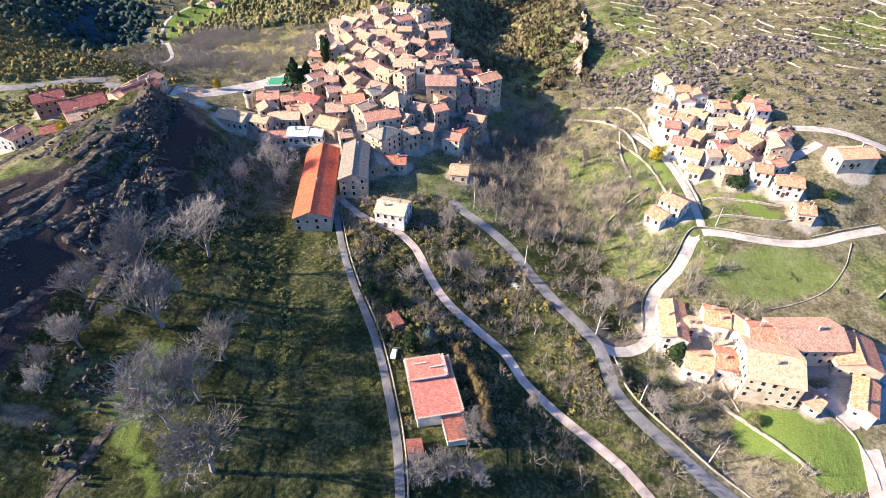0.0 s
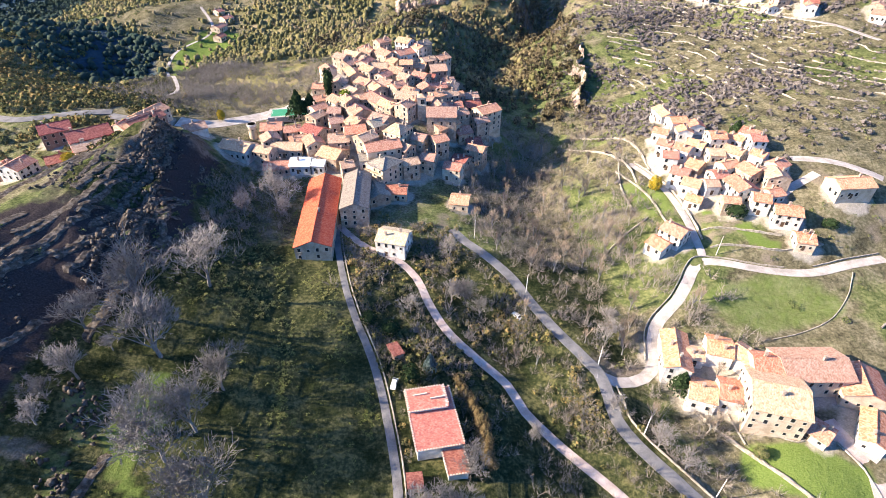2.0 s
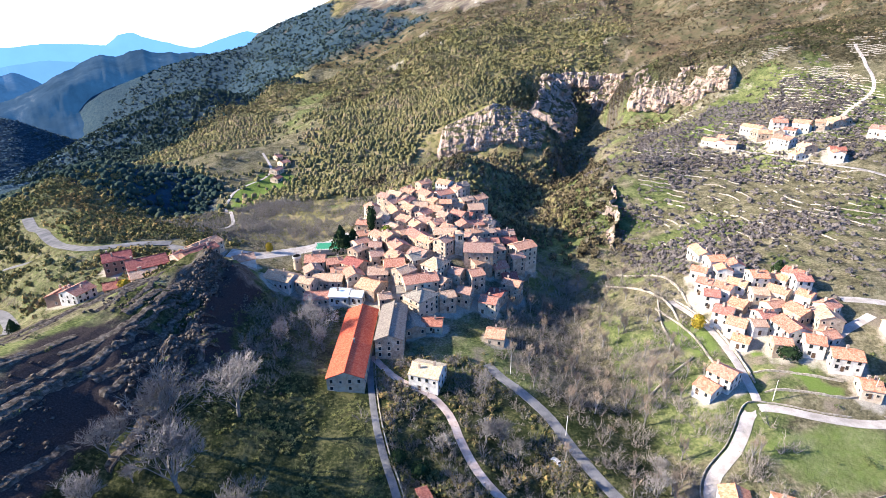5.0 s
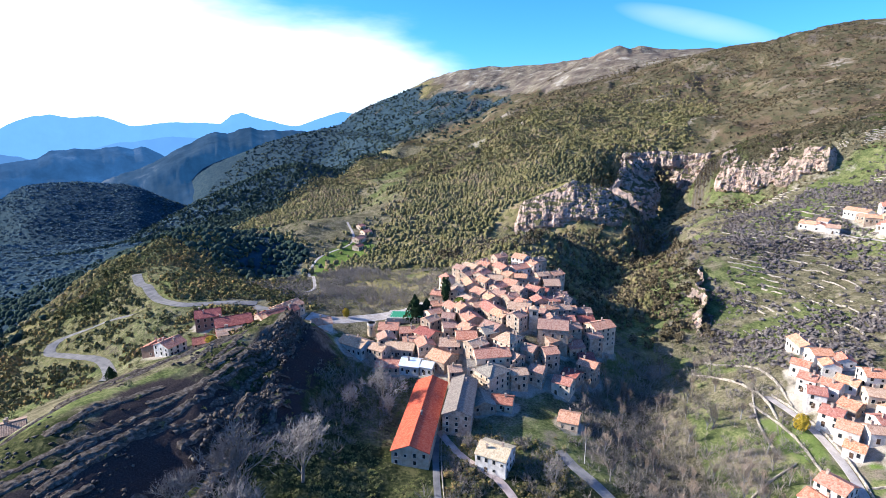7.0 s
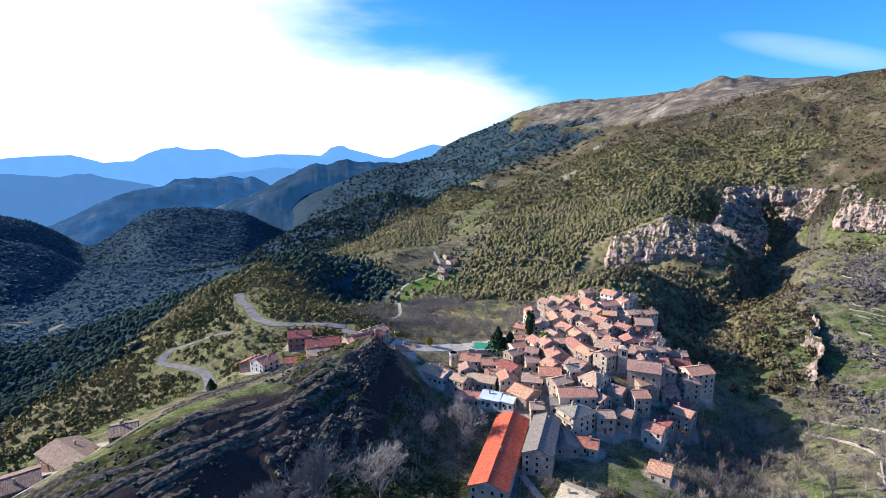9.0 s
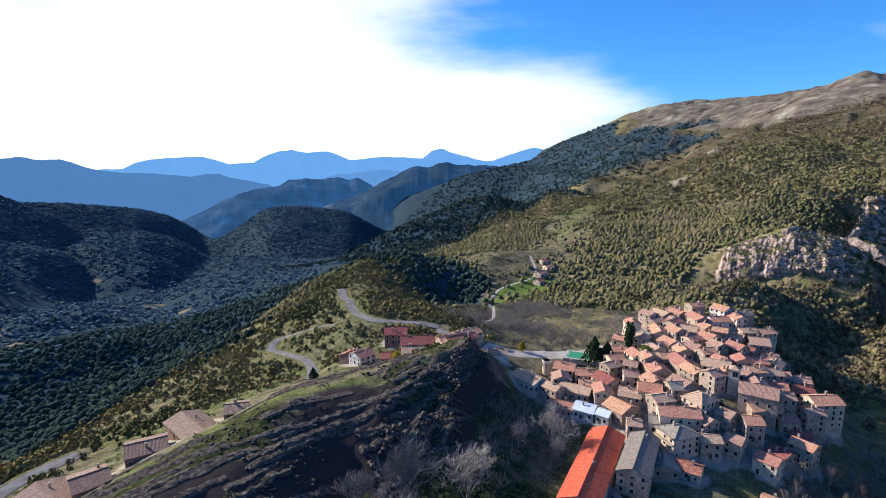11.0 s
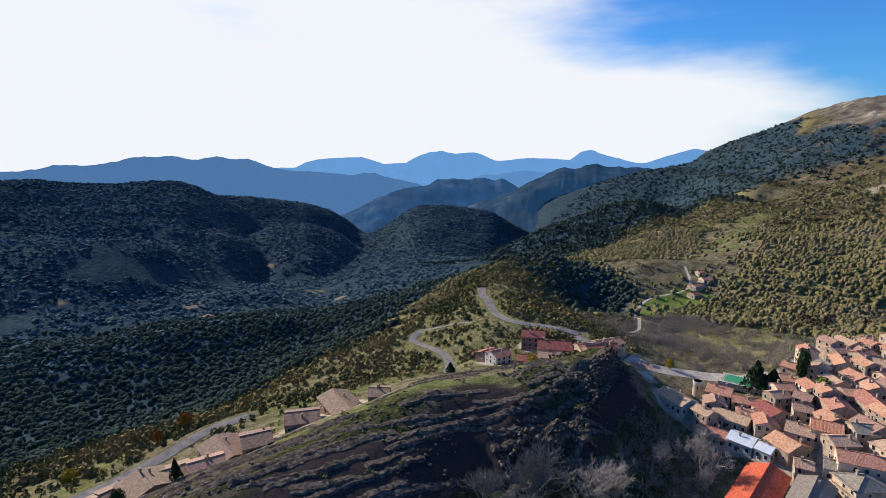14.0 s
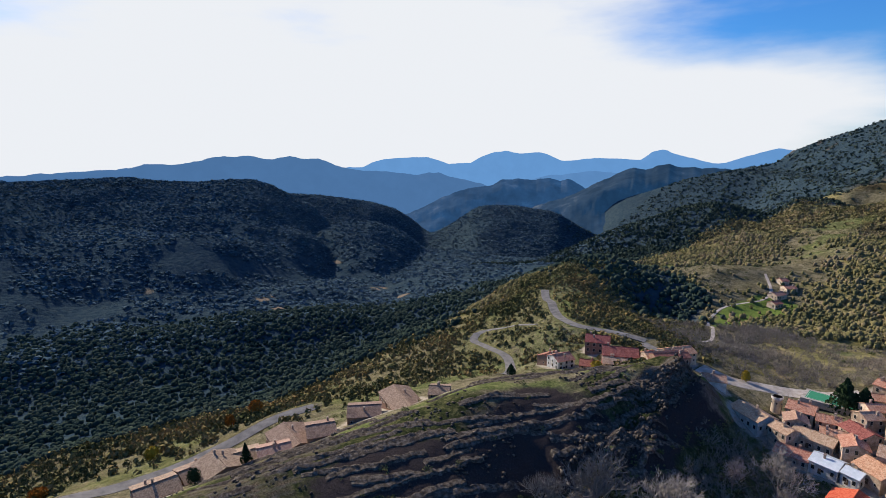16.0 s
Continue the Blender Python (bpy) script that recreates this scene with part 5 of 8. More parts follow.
# ---- houses, district by district ----
GROUPS = {"hamlet_up": "houses of the hillside hamlet", "hamlet_low": "houses of the hillside hamlet", "hamlet_yards": "houses of the hillside hamlet", "high_hamlet": "houses of the upper hamlet", "high_yards": "houses of the upper hamlet", "farm": "buildings of the large farm",
          "ridge_houses": "houses on the rocky ridge", "chalets": "houses along the lower road", "far_farm": "buildings of the far farm"}
rng = random.Random(3)
for district, plots in DISTRICTS.items():
    if district == "singles":
        continue
    for plot in plots:
        house(plot, rng, detailed=district in ("farm", "hamlet_low"), group=GROUPS.get(district, "houses of the old village"), hip=plot[6] == "gc" or (plot[6] == "tc" and plot[4] == 10), gaps=0.22, pitch=0.15 if district == "chalets" else 0.2)

# ---- buildings that stand out ----
def barn():
    """The long orange-roofed building at the foot of the village."""
    x, y, turn, length, width, top, look_ = SINGLES[0]
    ob = house((x, y, turn, length, 14.0, 6.5, "oc"), random.Random(5), True, roof_mat=BARN_TILES, label="long cream building with a bright orange tile roof", name="long_building", gaps=0.5, widen=1.0)
    ob["category"] = "building"
    return ob


barn()
house((SINGLES[1][0], SINGLES[1][1], SINGLES[1][2], 30, 11.5, 9, "gs"), random.Random(6), True, label="long stone house with a pale grey tile roof", name="terrace_house", widen=1.0)
house((SINGLES[2][0], SINGLES[2][1], -14, 12.0, 10.5, 6.8, "tw"), random.Random(8), True, roof_mat=tile_material("pale_ochre_tiles", (0.34, 0.25, 0.16), (0.47, 0.36, 0.24), (0.56, 0.45, 0.32), 0.35), label="detached white house with a pale tan gabled roof", name="house", widen=1.0)
EDGE_TILES = material("pale_edge_tiles", ((0.50, 0.40, 0.32), (0.66, 0.56, 0.46)), 3.0, 0.8, 0.2)
FARM_TILES = tile_material("salmon_tiles", (0.42, 0.15, 0.10), (0.55, 0.22, 0.14), (0.64, 0.33, 0.22), 0.12)


def tile_mesh(sx, sy):
    bm = boxes((0, 0, 0, sx, sy, 0.12))
    bmesh.ops.bevel(bm, geom=[e for e in bm.edges if abs(e.verts[0].co.z - e.verts[1].co.z) < 0.01 and e.verts[0].co.z > 0], offset=0.03, segments=1, affect="EDGES")
    me = bpy.data.meshes.new("edge_tile")
    bm.to_mesh(me)
    bm.free()
    me.materials.append(EDGE_TILES)
    return me


TILE_ALONG, TILE_ACROSS = tile_mesh(0.42, 0.5), tile_mesh(0.5, 0.42)


def edge_tiles(parent, length, width, z_of, dx=0.0, dy=0.0):
    """Pale tiles along the border of a roof, one by one."""
    for i in range(int(length / 0.8)):
        for s in (-1, 1):
            part("edge_tile", TILE_ALONG, None, parent, m=pose(dx - length / 2 + i * 0.8, dy + s * width / 2, z_of(s * width / 2) + 0.1))
    for i in range(int(width / 0.8)):
        y = -width / 2 + i * 0.8
        for s in (-1, 1):
            part("edge_tile", TILE_ACROSS, None, parent, m=pose(dx + s * length / 2, dy + y, z_of(y) + 0.1))


def farmhouse():
    """Low farmhouse whose roof falls in one plane, a raised part at one end and an annex at the other."""
    x, y = -2.5, 91.7
    ob = root("farmhouse", pose(x, y, ground_z(x, y), 0, 0, -77), "low white farmhouse with a salmon tile roof edged in pale tiles", "house")
    L, W, top = 20.0, 13.5, 4.4

    def slab(x0, x1, w, zt, zl, y0=None):
        v, f = [], []
        roof_slope(v, f, x0, x1, -w / 2, zt, w / 2, zl)
        return mesh_from("roof", v, f, None)
    part("wall", boxes((0, 0, top / 2 - 2, L - 0.8, W - 0.8, top + 4)), WALLS["w"], ob)
    r = part("roof", slab(-L / 2, L / 2, W, top + 0.9, top + 0.1), FARM_TILES, ob)
    edge_tiles(r, L, W, lambda v: top + 0.5 - 0.8 * v / W)
    part("upper_wall", boxes((-L / 2 + 4.0, -0.8, top + 0.7, 7.6, W - 2.4, 1.3)), WALLS["w"], ob)
    v, f = [], []
    roof_slope(v, f, -L / 2 + 0.1, -L / 2 + 8.0, -W / 2 + 0.2, top + 1.8, W / 2 - 1.6, top + 1.3)
    r2 = part("upper_roof", mesh_from("roof", v, f, None), FARM_TILES, ob)
    edge_tiles(r2, 7.9, W - 2.0, lambda v_: top + 1.5 - 0.5 * v_ / W, -L / 2 + 4.05, -0.7)
    for u, w_ in ((-L / 2 + 2.6, -2.5), (-L / 2 + 4.6, 2.2)):
        part("skylight_wall", boxes((u, w_, top + 1.65, 0.35, 4.2, 0.7)), EDGE_TILES, ob)
    part("annex_wall", boxes((L / 2 + 3.9, 3.2, 0.6, 6.6, 5.4, 5.0)), WALLS["w"], ob)
    v, f = [], []
    roof_slope(v, f, L / 2 + 0.1, L / 2 + 7.6, 0.2, 3.7, 6.4, 3.2)
    r3 = part("annex_roof", mesh_from("roof", v, f, None), ROOFS["r"], ob, "darker red annex roof")
    edge_tiles(r3, 7.5, 6.2, lambda v_: 3.45 - 0.5 * v_ / 6.2, L / 2 + 3.85, 3.3)
    for u in (-7, -3.5, 0, 3.5, 7):
        for face, off in ((180, W / 2 - 0.4), (0, W / 2 - 0.4)):
            w_ = part("window", WINDOW["tall"][0], None, ob, m=pose(0, 0, 0, 0, 0, face) @ pose(u, off, 1.2))
            part("pane", WINDOW["tall"][1], None, w_)
    part("door", DOOR, None, ob, m=pose(5.2, -W / 2 + 0.37, 0.0, 0, 0, 180))
    return ob


farmhouse()


def shed(x, y, turn, l, w, h, label):
    ob = root("shed", pose(x, y, ground_z(x, y), 0, 0, turn), label, "shed")
    part("wall", boxes((0, 0, h / 2 - 1, l - 0.4, w - 0.4, h + 2)), WALLS["b"], ob)
    v, f = [], []
    roof_slope(v, f, -l / 2, l / 2, -w / 2, h + 0.6, w / 2, h + 0.05)
    part("roof", mesh_from("roof", v, f, None), ROOFS["r"], ob)
    part("door", DOOR, None, ob, m=pose(0, -w / 2 + 0.17, -0.2, 0, 0, 180))


shed(-6.9, 73.6, -80, 4.6, 4.4, 2.3, "small wooden shed with a red tile roof")
shed(-15.4, 117.5, -60, 6.0, 4.0, 2.2, "low garden shed with a red tile roof")

STONE_TOWER = material("tower_stone", ((0.30, 0.25, 0.20), (0.44, 0.38, 0.31), (0.56, 0.50, 0.42)), 0.7, 0.9, 0.4)


def church():
    x, y = -1.9, 259.0
    ob = root("church", pose(x, y, ground_z(x, y)), "stone church with a tan tile roof and a square bell tower", "church")
    part("wall", wall_body(15, 12.5, 9.5, 2.8, 5.0), WALLS["s"], ob)
    part("roof", gable_roof(15, 12.5, 9.5, 2.8), ROOFS["t"], ob)
    part("tower", boxes((-10.2, 3.5, 5.5, 4.4, 4.4, 21), (-10.2, 3.5, 16.2, 4.9, 4.9, 0.4), (-10.2, 3.5, 12.2, 4.7, 4.7, 0.3)), STONE_TOWER, ob)
    for a in range(4):
        part("bell_opening", boxes((0, 2.19, 0, 1.1, 0.08, 2.2), (-1.05, 2.19, 0, 0.7, 0.08, 2.0)), GLASS, ob, m=pose(-10.2, 3.5, 14.2, 0, 0, 90 * a))
    bm = bmesh.new()
    bmesh.ops.create_cone(bm, cap_ends=True, segments=4, radius1=3.4, radius2=0.1, depth=1.4, matrix=Matrix.Translation((-10.2, 3.5, 17.1)) @ Matrix.Rotation(math.pi / 4, 4, "Z"))
    part("tower_roof", bm, ROOFS["t"], ob)
    for u in (-4.5, 0, 4.5):
        for face in (0, 180):
            w_ = part("window", WINDOW["tall"][0], None, ob, m=pose(0, 0, 0, 0, 0, face) @ pose(u, 6.25, 5.2))
            part("pane", WINDOW["tall"][1], None, w_)
    part("door", DOOR, None, ob, m=pose(-7.53, 0, 0, 0, 0, 90))


church()


def round_tower():
    x, y = -99.4, 254.3
    ob = root("round_tower", pose(x, y, ground_z(x, y)) @ Matrix.Diagonal((0.72, 0.72, 0.82, 1)), "round cream stone tower with an open parapet", "tower")
    v, f = [], []
    tube(v, f, (0, 0, -4), (0, 0, 8.5), 3.2, 3.0, 20)
    part("wall", mesh_from("wall", v, f, None, True), WALLS["c"], ob)
    v, f = [], []
    tube(v, f, (0, 0, 8.0), (0, 0, 9.3), 3.35, 3.35, 20), tube(v, f, (0, 0, 9.3), (0, 0, 8.4), 2.95, 2.95, 20)
    k = len(v)
    f += [(i + 20, (i + 1) % 20 + 20, (i + 1) % 20 + 40, i + 40) for i in range(20)] + [tuple(range(60, 80))]
    part("parapet", mesh_from("parapet", v, f, None), WALLS["w"], ob)
    part("mast", boxes((0, 0, 10, 0.12, 0.12, 3.2)), SHUTTER, ob)
    for a in (20, 140, 200, 260):
        w_ = part("window", WINDOW["small"][0], None, ob, m=pose(0, 0, 0, 0, 0, a) @ pose(0, 3.1, 5.4))
        part("pane", WINDOW["small"][1], None, w_)


round_tower()


def court():
    """The green playing court beside the village road."""
    x, y = -86, 279
    z = max(ground_z(x + a, y + b) for a in (-9, 0, 9) for b in (-6, 0, 6)) + 0.3
    ob = root("playing_court", pose(x, y, z, 0, 0, 10), "green hard playing court with a low pale wall", "court", kind="")
    part("slab", boxes((0, 0, -1.4, 23, 13, 3.0)), GRAVEL, ob)
    part("surface", boxes((0, 0, 0.12, 20, 10, 0.06)), material("green_court", ((0.03, 0.20, 0.10), (0.05, 0.27, 0.14)), 0.8, 0.7, 0.05), ob)
    LINE = material("court_line", ((0.6, 0.6, 0.58), (0.7, 0.7, 0.68)), 2, 0.7, 0)
    for r in ((0, 4.6, 19, 0.1), (0, -4.6, 19, 0.1), (-9.5, 0, 0.1, 9.2), (9.5, 0, 0.1, 9.2), (0, 0, 0.1, 9.2)):
        part("line", boxes((r[0], r[1], 0.165, r[2], r[3], 0.02)), LINE, ob)


court()


def balconies():
    """Balconies on the tall hipped house above the lane."""
    for n, (x, y, turn, length, width, top, _) in enumerate(h for h in LOWER_LANE if h[6] == "gc"):
        w = width * 1.18
        for s in range(3):
            ob = root("balcony", pose(x, y, ground_z(x, y), 0, 0, turn) @ pose(0, -w / 2 - 0.7, 2.9 + 3.0 * s), "concrete balcony with a dark iron railing", "balcony", "balconies of the tall house")
            part("floor_slab", boxes((0, 0, 0, length + 2, 1.5, 0.18)), WALLS["c"], ob)
            part("railing", boxes((0, -0.72, 0.95, length + 2, 0.06, 0.06), *[(-(length + 2) / 2 + 0.4 * i, -0.72, 0.5, 0.04, 0.04, 0.9) for i in range(int((length + 2) / 0.4) + 1)]), SHUTTER, ob)


balconies()

# ---- roads, walls, cliffs ----
def ribbon(name, line, width, mat, lift, thick, label):
    """A road surface of real thickness that follows its centre line."""
    v, f = [], []
    c = np.array(line)
    d = np.gradient(c[:, :2], axis=0)
    d /= np.linalg.norm(d, axis=1)[:, None] + 1e-9
    side = np.column_stack([-d[:, 1], d[:, 0]])
    wob = [0.25 * noise.noise((p[0] * 0.13, p[1] * 0.13, 3.0)) for p in c]
    for p, s, w in zip(c, side, wob):
        for o, z in ((-0.5, -thick), (-0.5, lift), (-0.17, lift + 0.05), (0.17, lift + 0.05), (0.5, lift), (0.5, -thick)):
            q = p[:2] + s * (o * (width + (w if o > 0 else -w)))
            v.append((q[0], q[1], p[2] + z))
    for i in range(len(c) - 1):
        for j in range(5):
            a = 6 * i + j
            f.append((a, a + 1, a + 7, a + 6))
    ob = new(name, mesh_from(name, v, f, mat))
    return tagged(ob, label, "road", kind="structure")


PAVED = ("valley_road", "bend_road", "bend_low", "chalet_road", "village_road", "lane")
PINK = material("pinkish_concrete", ((0.34, 0.26, 0.23), (0.44, 0.35, 0.31), (0.52, 0.43, 0.39)), 0.3, 0.95, 0.15)
for name, (width, line) in ROAD_LINES.items():
    mat = ASPHALT if name in PAVED else PINK if name in ("farm_drive", "track") else GRAVEL
    ribbon("road", line, width, mat, 0.03 + 0.004 * (len(name) % 5), 0.5, "grey worn asphalt road" if mat is ASPHALT else "pale concrete and gravel track")


def offset_line(line, off):
    c = np.array(line)[:, :2]
    d = np.gradient(c, axis=0)
    d /= np.linalg.norm(d, axis=1)[:, None] + 1e-9
    return c + np.column_stack([-d[:, 1], d[:, 0]]) * off


def stone_wall(pts, tall, thick, label, seed=0, gap=0.0):
    """A dry-stone wall: a ragged core with capping stones along a plan line."""
    c = curve_through(pts, 1.6) if len(pts) > 2 else np.array([np.array(pts[0]) + (np.array(pts[1]) - np.array(pts[0])) * t for t in np.linspace(0, 1, max(2, int(math.dist(pts[0], pts[1]) / 1.6)))])
    z = height(c[:, 0], c[:, 1])
    d = np.gradient(c, axis=0)
    d /= np.linalg.norm(d, axis=1)[:, None] + 1e-9
    s = np.column_stack([-d[:, 1], d[:, 0]])
    r = random.Random(seed)
    v, f = [], []
    for p, q, h in zip(c, s, z):
        t, w = 0.75 * tall * r.uniform(0.65, 1.15), 0.8 * thick * r.uniform(0.8, 1.2)
        for o, k in ((-0.5, -0.8), (-0.5, t * 0.9), (-0.15, t), (0.2, t * 0.97), (0.5, t * 0.85), (0.5, -0.8)):
            v.append((p[0] + q[0] * o * w, p[1] + q[1] * o * w, h + k))
    for i in range(len(c) - 1):
        for j in range(5):
            a = 6 * i + j
            f.append((a, a + 1, a + 7, a + 6))
    return tagged(new("stone_wall", mesh_from("stone_wall", v, f, DRY_STONE)), label, "wall", "dry-stone walls", kind="structure")


WALL_LINES = [
    (offset_line(ROAD_LINES["lane"][1][:34], -2.1), 0.9, 0.5), (offset_line(ROAD_LINES["farm_road"][1][6:24], 3.0), 0.9, 0.5),
    (offset_line(ROAD_LINES["valley_road"][1][:18], -4.2), 0.8, 0.5), (offset_line(ROAD_LINES["farm_road"][1][26:], 3.2), 0.9, 0.6),
    (offset_line(ROAD_LINES["hamlet_lane"][1][2:], -2.4), 1.4, 0.7), (offset_line(ROAD_LINES["hamlet_lane"][1][2:], 8.0), 1.4, 0.7),
    ([(72.7, 115.1), (80.9, 101.2), (87.0, 92.3), (95.1, 81.4), (102.3, 71.5)], 1.5, 0.9), ([(90.0, 91.3), (88.9, 99.3), (87.8, 105.3)], 0.8, 0.5),
    ([(97.0, 94.4), (104.0, 90.5), (109.9, 93.6)], 0.7, 0.5), ([(112.9, 93.6), (117.1, 85.7), (119.2, 75.7), (118.3, 67.7)], 0.7, 0.5),
    ([(112.5, 126.6), (124.4, 129.8), (136.4, 134.9), (147.2, 145.0), (153.1, 154.1)], 0.5, 0.4), ([(150.4, 130.1), (160.3, 137.2), (172.2, 148.3)], 1.0, 0.7),
    ([(105.8, 169.5), (117.9, 167.7), (130.9, 164.8), (147.8, 167.0)], 1.3, 0.7), ([(105.7, 179.5), (117.7, 176.7), (133.8, 171.9)], 1.2, 0.7),
    ([(67.9, 177.1), (77.7, 185.2), (87.6, 191.3)], 1.2, 0.7), ([(83.5, 197.3), (82.3, 215.2), (85.0, 233.3)], 1.2, 0.7),
    ([(89.3, 215.3), (87.0, 233.3), (80.8, 253.2), (70.8, 275.0)], 1.3, 0.8), ([(97.1, 223.4), (94.9, 241.4), (90.7, 259.3), (78.5, 285.2)], 1.3, 0.8),
]
for k, (pts, tall, thick) in enumerate(WALL_LINES):
    stone_wall(pts, tall, thick, "pale dry-stone wall along the terraces" if k > 3 else "low pale stone wall beside the road", k)


def ledge(rs, x, y, n, tall, lean, label):
    """One upturned bed of rock that crops out in a ragged rib."""
    way_ = radians(rs.gauss(78, 9))
    d = (math.cos(way_), math.sin(way_))
    v, f = [], []
    for i in range(n):
        u = 1.7 * (i - n / 2)
        px, py = x + d[0] * u + 0.5 * rs.uniform(-1, 1), y + d[1] * u
        z = ground_z(px, py)
        t = tall * rs.uniform(0.45, 1.2) * (0.25 if i in (0, n - 1) else 1)
        for o, hgt in ((-1.6, -0.8), (-0.5 - lean, t), (0.1 - lean, t * 1.05), (1.1, t * 0.3), (1.9, -0.8)):
            w = o * max(1.0, tall / 2.2) + 0.3 * rs.uniform(-1, 1)
            v.append((px + d[1] * w, py - d[0] * w, z + hgt))
    for i in range(n - 1):
        for j in range(4):
            a = 5 * i + j
            f.append((a, a + 5, a + 6, a + 1))
    return tagged(new("rock_ledge", mesh_from("rock_ledge", v, f, LEDGE)), label, "rock", "rock ledges of the spur")


def rock_ledges():
    """Upturned beds along the spur."""
    rs = random.Random(21)
    made = 0
    while made < 60:
        x, y = rs.uniform(-205, -85), rs.uniform(15, 190)
        if rs.random() > float(rockiness(np.array([x]), np.array([y]))[0]) ** 0.7:
            continue
        made += 1
        n = rs.randint(10, 34)
        ledge(rs, x, y, n, rs.uniform(0.3, 0.9), rs.uniform(0.3, 0.9), "long dark upturned rock ledge on the spur" if n > 18 else "short dark upturned rock ledge on the spur")

def terrace_walls():
    """Dry-stone retaining walls along the steps of the old terraces, broken where they have fallen."""
    pitch = 2.2
    xs, ys = np.arange(84, 420, pitch), np.arange(200, 640, pitch)
    gx, gy = np.meshgrid(xs, ys)
    level = terrace_level(gx, gy, base_height(gx, gy) + fbm(gx, gy, 50, 3, 3) * 2.2) / 1.8 + 0.15
    keep = terracing(gx, gy) * smooth(-0.12, 0.1, fbm(gx, gy, 13, 4, 65)) * smooth(-0.3, 0.0, fbm(gx, gy, 60, 2, 111)) * (1 - built_up(gx, gy)) * smooth(225, 262, gy) > 0.42
    rs = random.Random(4)
    v, f = [], []
    for j in range(len(ys) - 1):
        for i in range(len(xs) - 1):
            if not keep[j, i]:
                continue
            c = [(i, j), (i + 1, j), (i + 1, j + 1), (i, j + 1)]
            base = math.floor(min(level[b, a] for a, b in c)) + 1
            hits = []
            for (a, b), (p, q) in zip(c, c[1:] + c[:1]):
                u, w = level[b, a] - base, level[q, p] - base
                if (u < 0) != (w < 0):
                    t = u / (u - w)
                    hits.append((xs[a] + (xs[p] - xs[a]) * t, ys[b] + (ys[q] - ys[b]) * t))
            if len(hits) != 2 or math.dist(*hits) < 0.2:
                continue
            (ax, ay), (bx, by) = hits
            d = Vector((bx - ax, by - ay)).normalized() * 0.2
            n = Vector((-d.y, d.x)).normalized() * rs.uniform(0.35, 0.6)
            k = len(v)
            for px, py, e in ((ax, ay, -1), (bx, by, 1)):
                z = ground_z(px, py)
                t = rs.uniform(0.2, 0.95)
                for o, hgt in ((-1, -0.9), (-0.8, t * 0.9), (0.7, t), (1, -0.9)):
                    v.append((px + d.x * e + n.x * o, py + d.y * e + n.y * o, z + hgt))
            f += [(k, k + 1, k + 5, k + 4), (k + 1, k + 2, k + 6, k + 5), (k + 2, k + 3, k + 7, k + 6), (k, k + 3, k + 2, k + 1), (k + 4, k + 5, k + 6, k + 7)]
    return tagged(new("terrace_walls", mesh_from("terrace_walls", v, f, DRY_STONE)), "broken pale dry-stone walls of the old terraces", "walls", kind="stuff")


terrace_walls()
LEDGE = material("bedded_rock", ((0.045, 0.036, 0.029), (0.105, 0.086, 0.068), (0.21, 0.177, 0.145)), 0.8, 0.95, 0.9)
rock_ledges()


def rock_face(foot, top, cols, rows, rough, bulge, seed, label, below=6.0, sunk=5.0):
    """A cliff between two lines, folded and cracked by noise, steeper at its foot."""
    def along(line, n):
        p = np.array(line, float)
        t = np.concatenate([[0], np.cumsum(np.linalg.norm(np.diff(p[:, :2], axis=0), axis=1))])
        u = np.linspace(0, t[-1], n)
        return np.column_stack([np.interp(u, t, p[:, k]) for k in range(3)])
    a, b = along(foot, cols), along(top, cols)
    out = a[:, :2] - b[:, :2]
    out /= np.linalg.norm(out, axis=1)[:, None] + 1e-9
    v, f = [], []
    for i in range(cols):
        edge = min(1.0, min(i, cols - 1 - i) / (cols * 0.12))
        for j in range(rows):
            u = j / (rows - 1)
            z = (a[i, 2] - below) * (1 - u) + (a[i, 2] + (b[i, 2] + 1.5 - a[i, 2]) * (0.3 + 0.7 * edge)) * u
            plan = a[i, :2] * (1 - u ** 2.0) + b[i, :2] * u ** 2.0
            c = a[i, :2] * 0.5 + b[i, :2] * 0.5
            n = noise.fractal((plan[0] * 0.035 + seed, plan[1] * 0.035, z * 0.035), 0.7, 2.1, 7)
            crack = noise.ridged_multi_fractal((c[0] * 0.075 + seed, c[1] * 0.075, z * 0.014), 0.8, 2.1, 6, 1.0, 2.0) - 1.0
            ledge = noise.fractal((c[0] * 0.02, c[1] * 0.02 + seed, z * 0.2), 0.8, 2.1, 4)
            push = (bulge * math.sin(math.pi * min(1, u * 1.1)) + rough * (1.5 * n + 0.45 * crack + 0.6 * ledge)) * edge - 12 * (1 - edge) - 3.0 * u
            push -= sunk * max(0.0, min(1.0, 0.15 + 2.6 * noise.fractal((plan[0] * 0.028, plan[1] * 0.028, z * 0.035 + seed), 0.8, 2.1, 4)))
            q = plan + out[i] * push
            v.append((q[0], q[1], z + rough * 0.25 * n + (2.2 * noise.fractal((plan[0] * 0.06, plan[1] * 0.06, seed), 0.8, 2.0, 4) if u > 0.9 else 0.0)))
    for i in range(cols - 1):
        for j in range(rows - 1):
            k = i * rows + j
            f.append((k, k + rows, k + rows + 1, k + 1))
    return tagged(new("cliff", mesh_from("cliff", v, f, LIMESTONE)), label, "cliff", kind="structure")


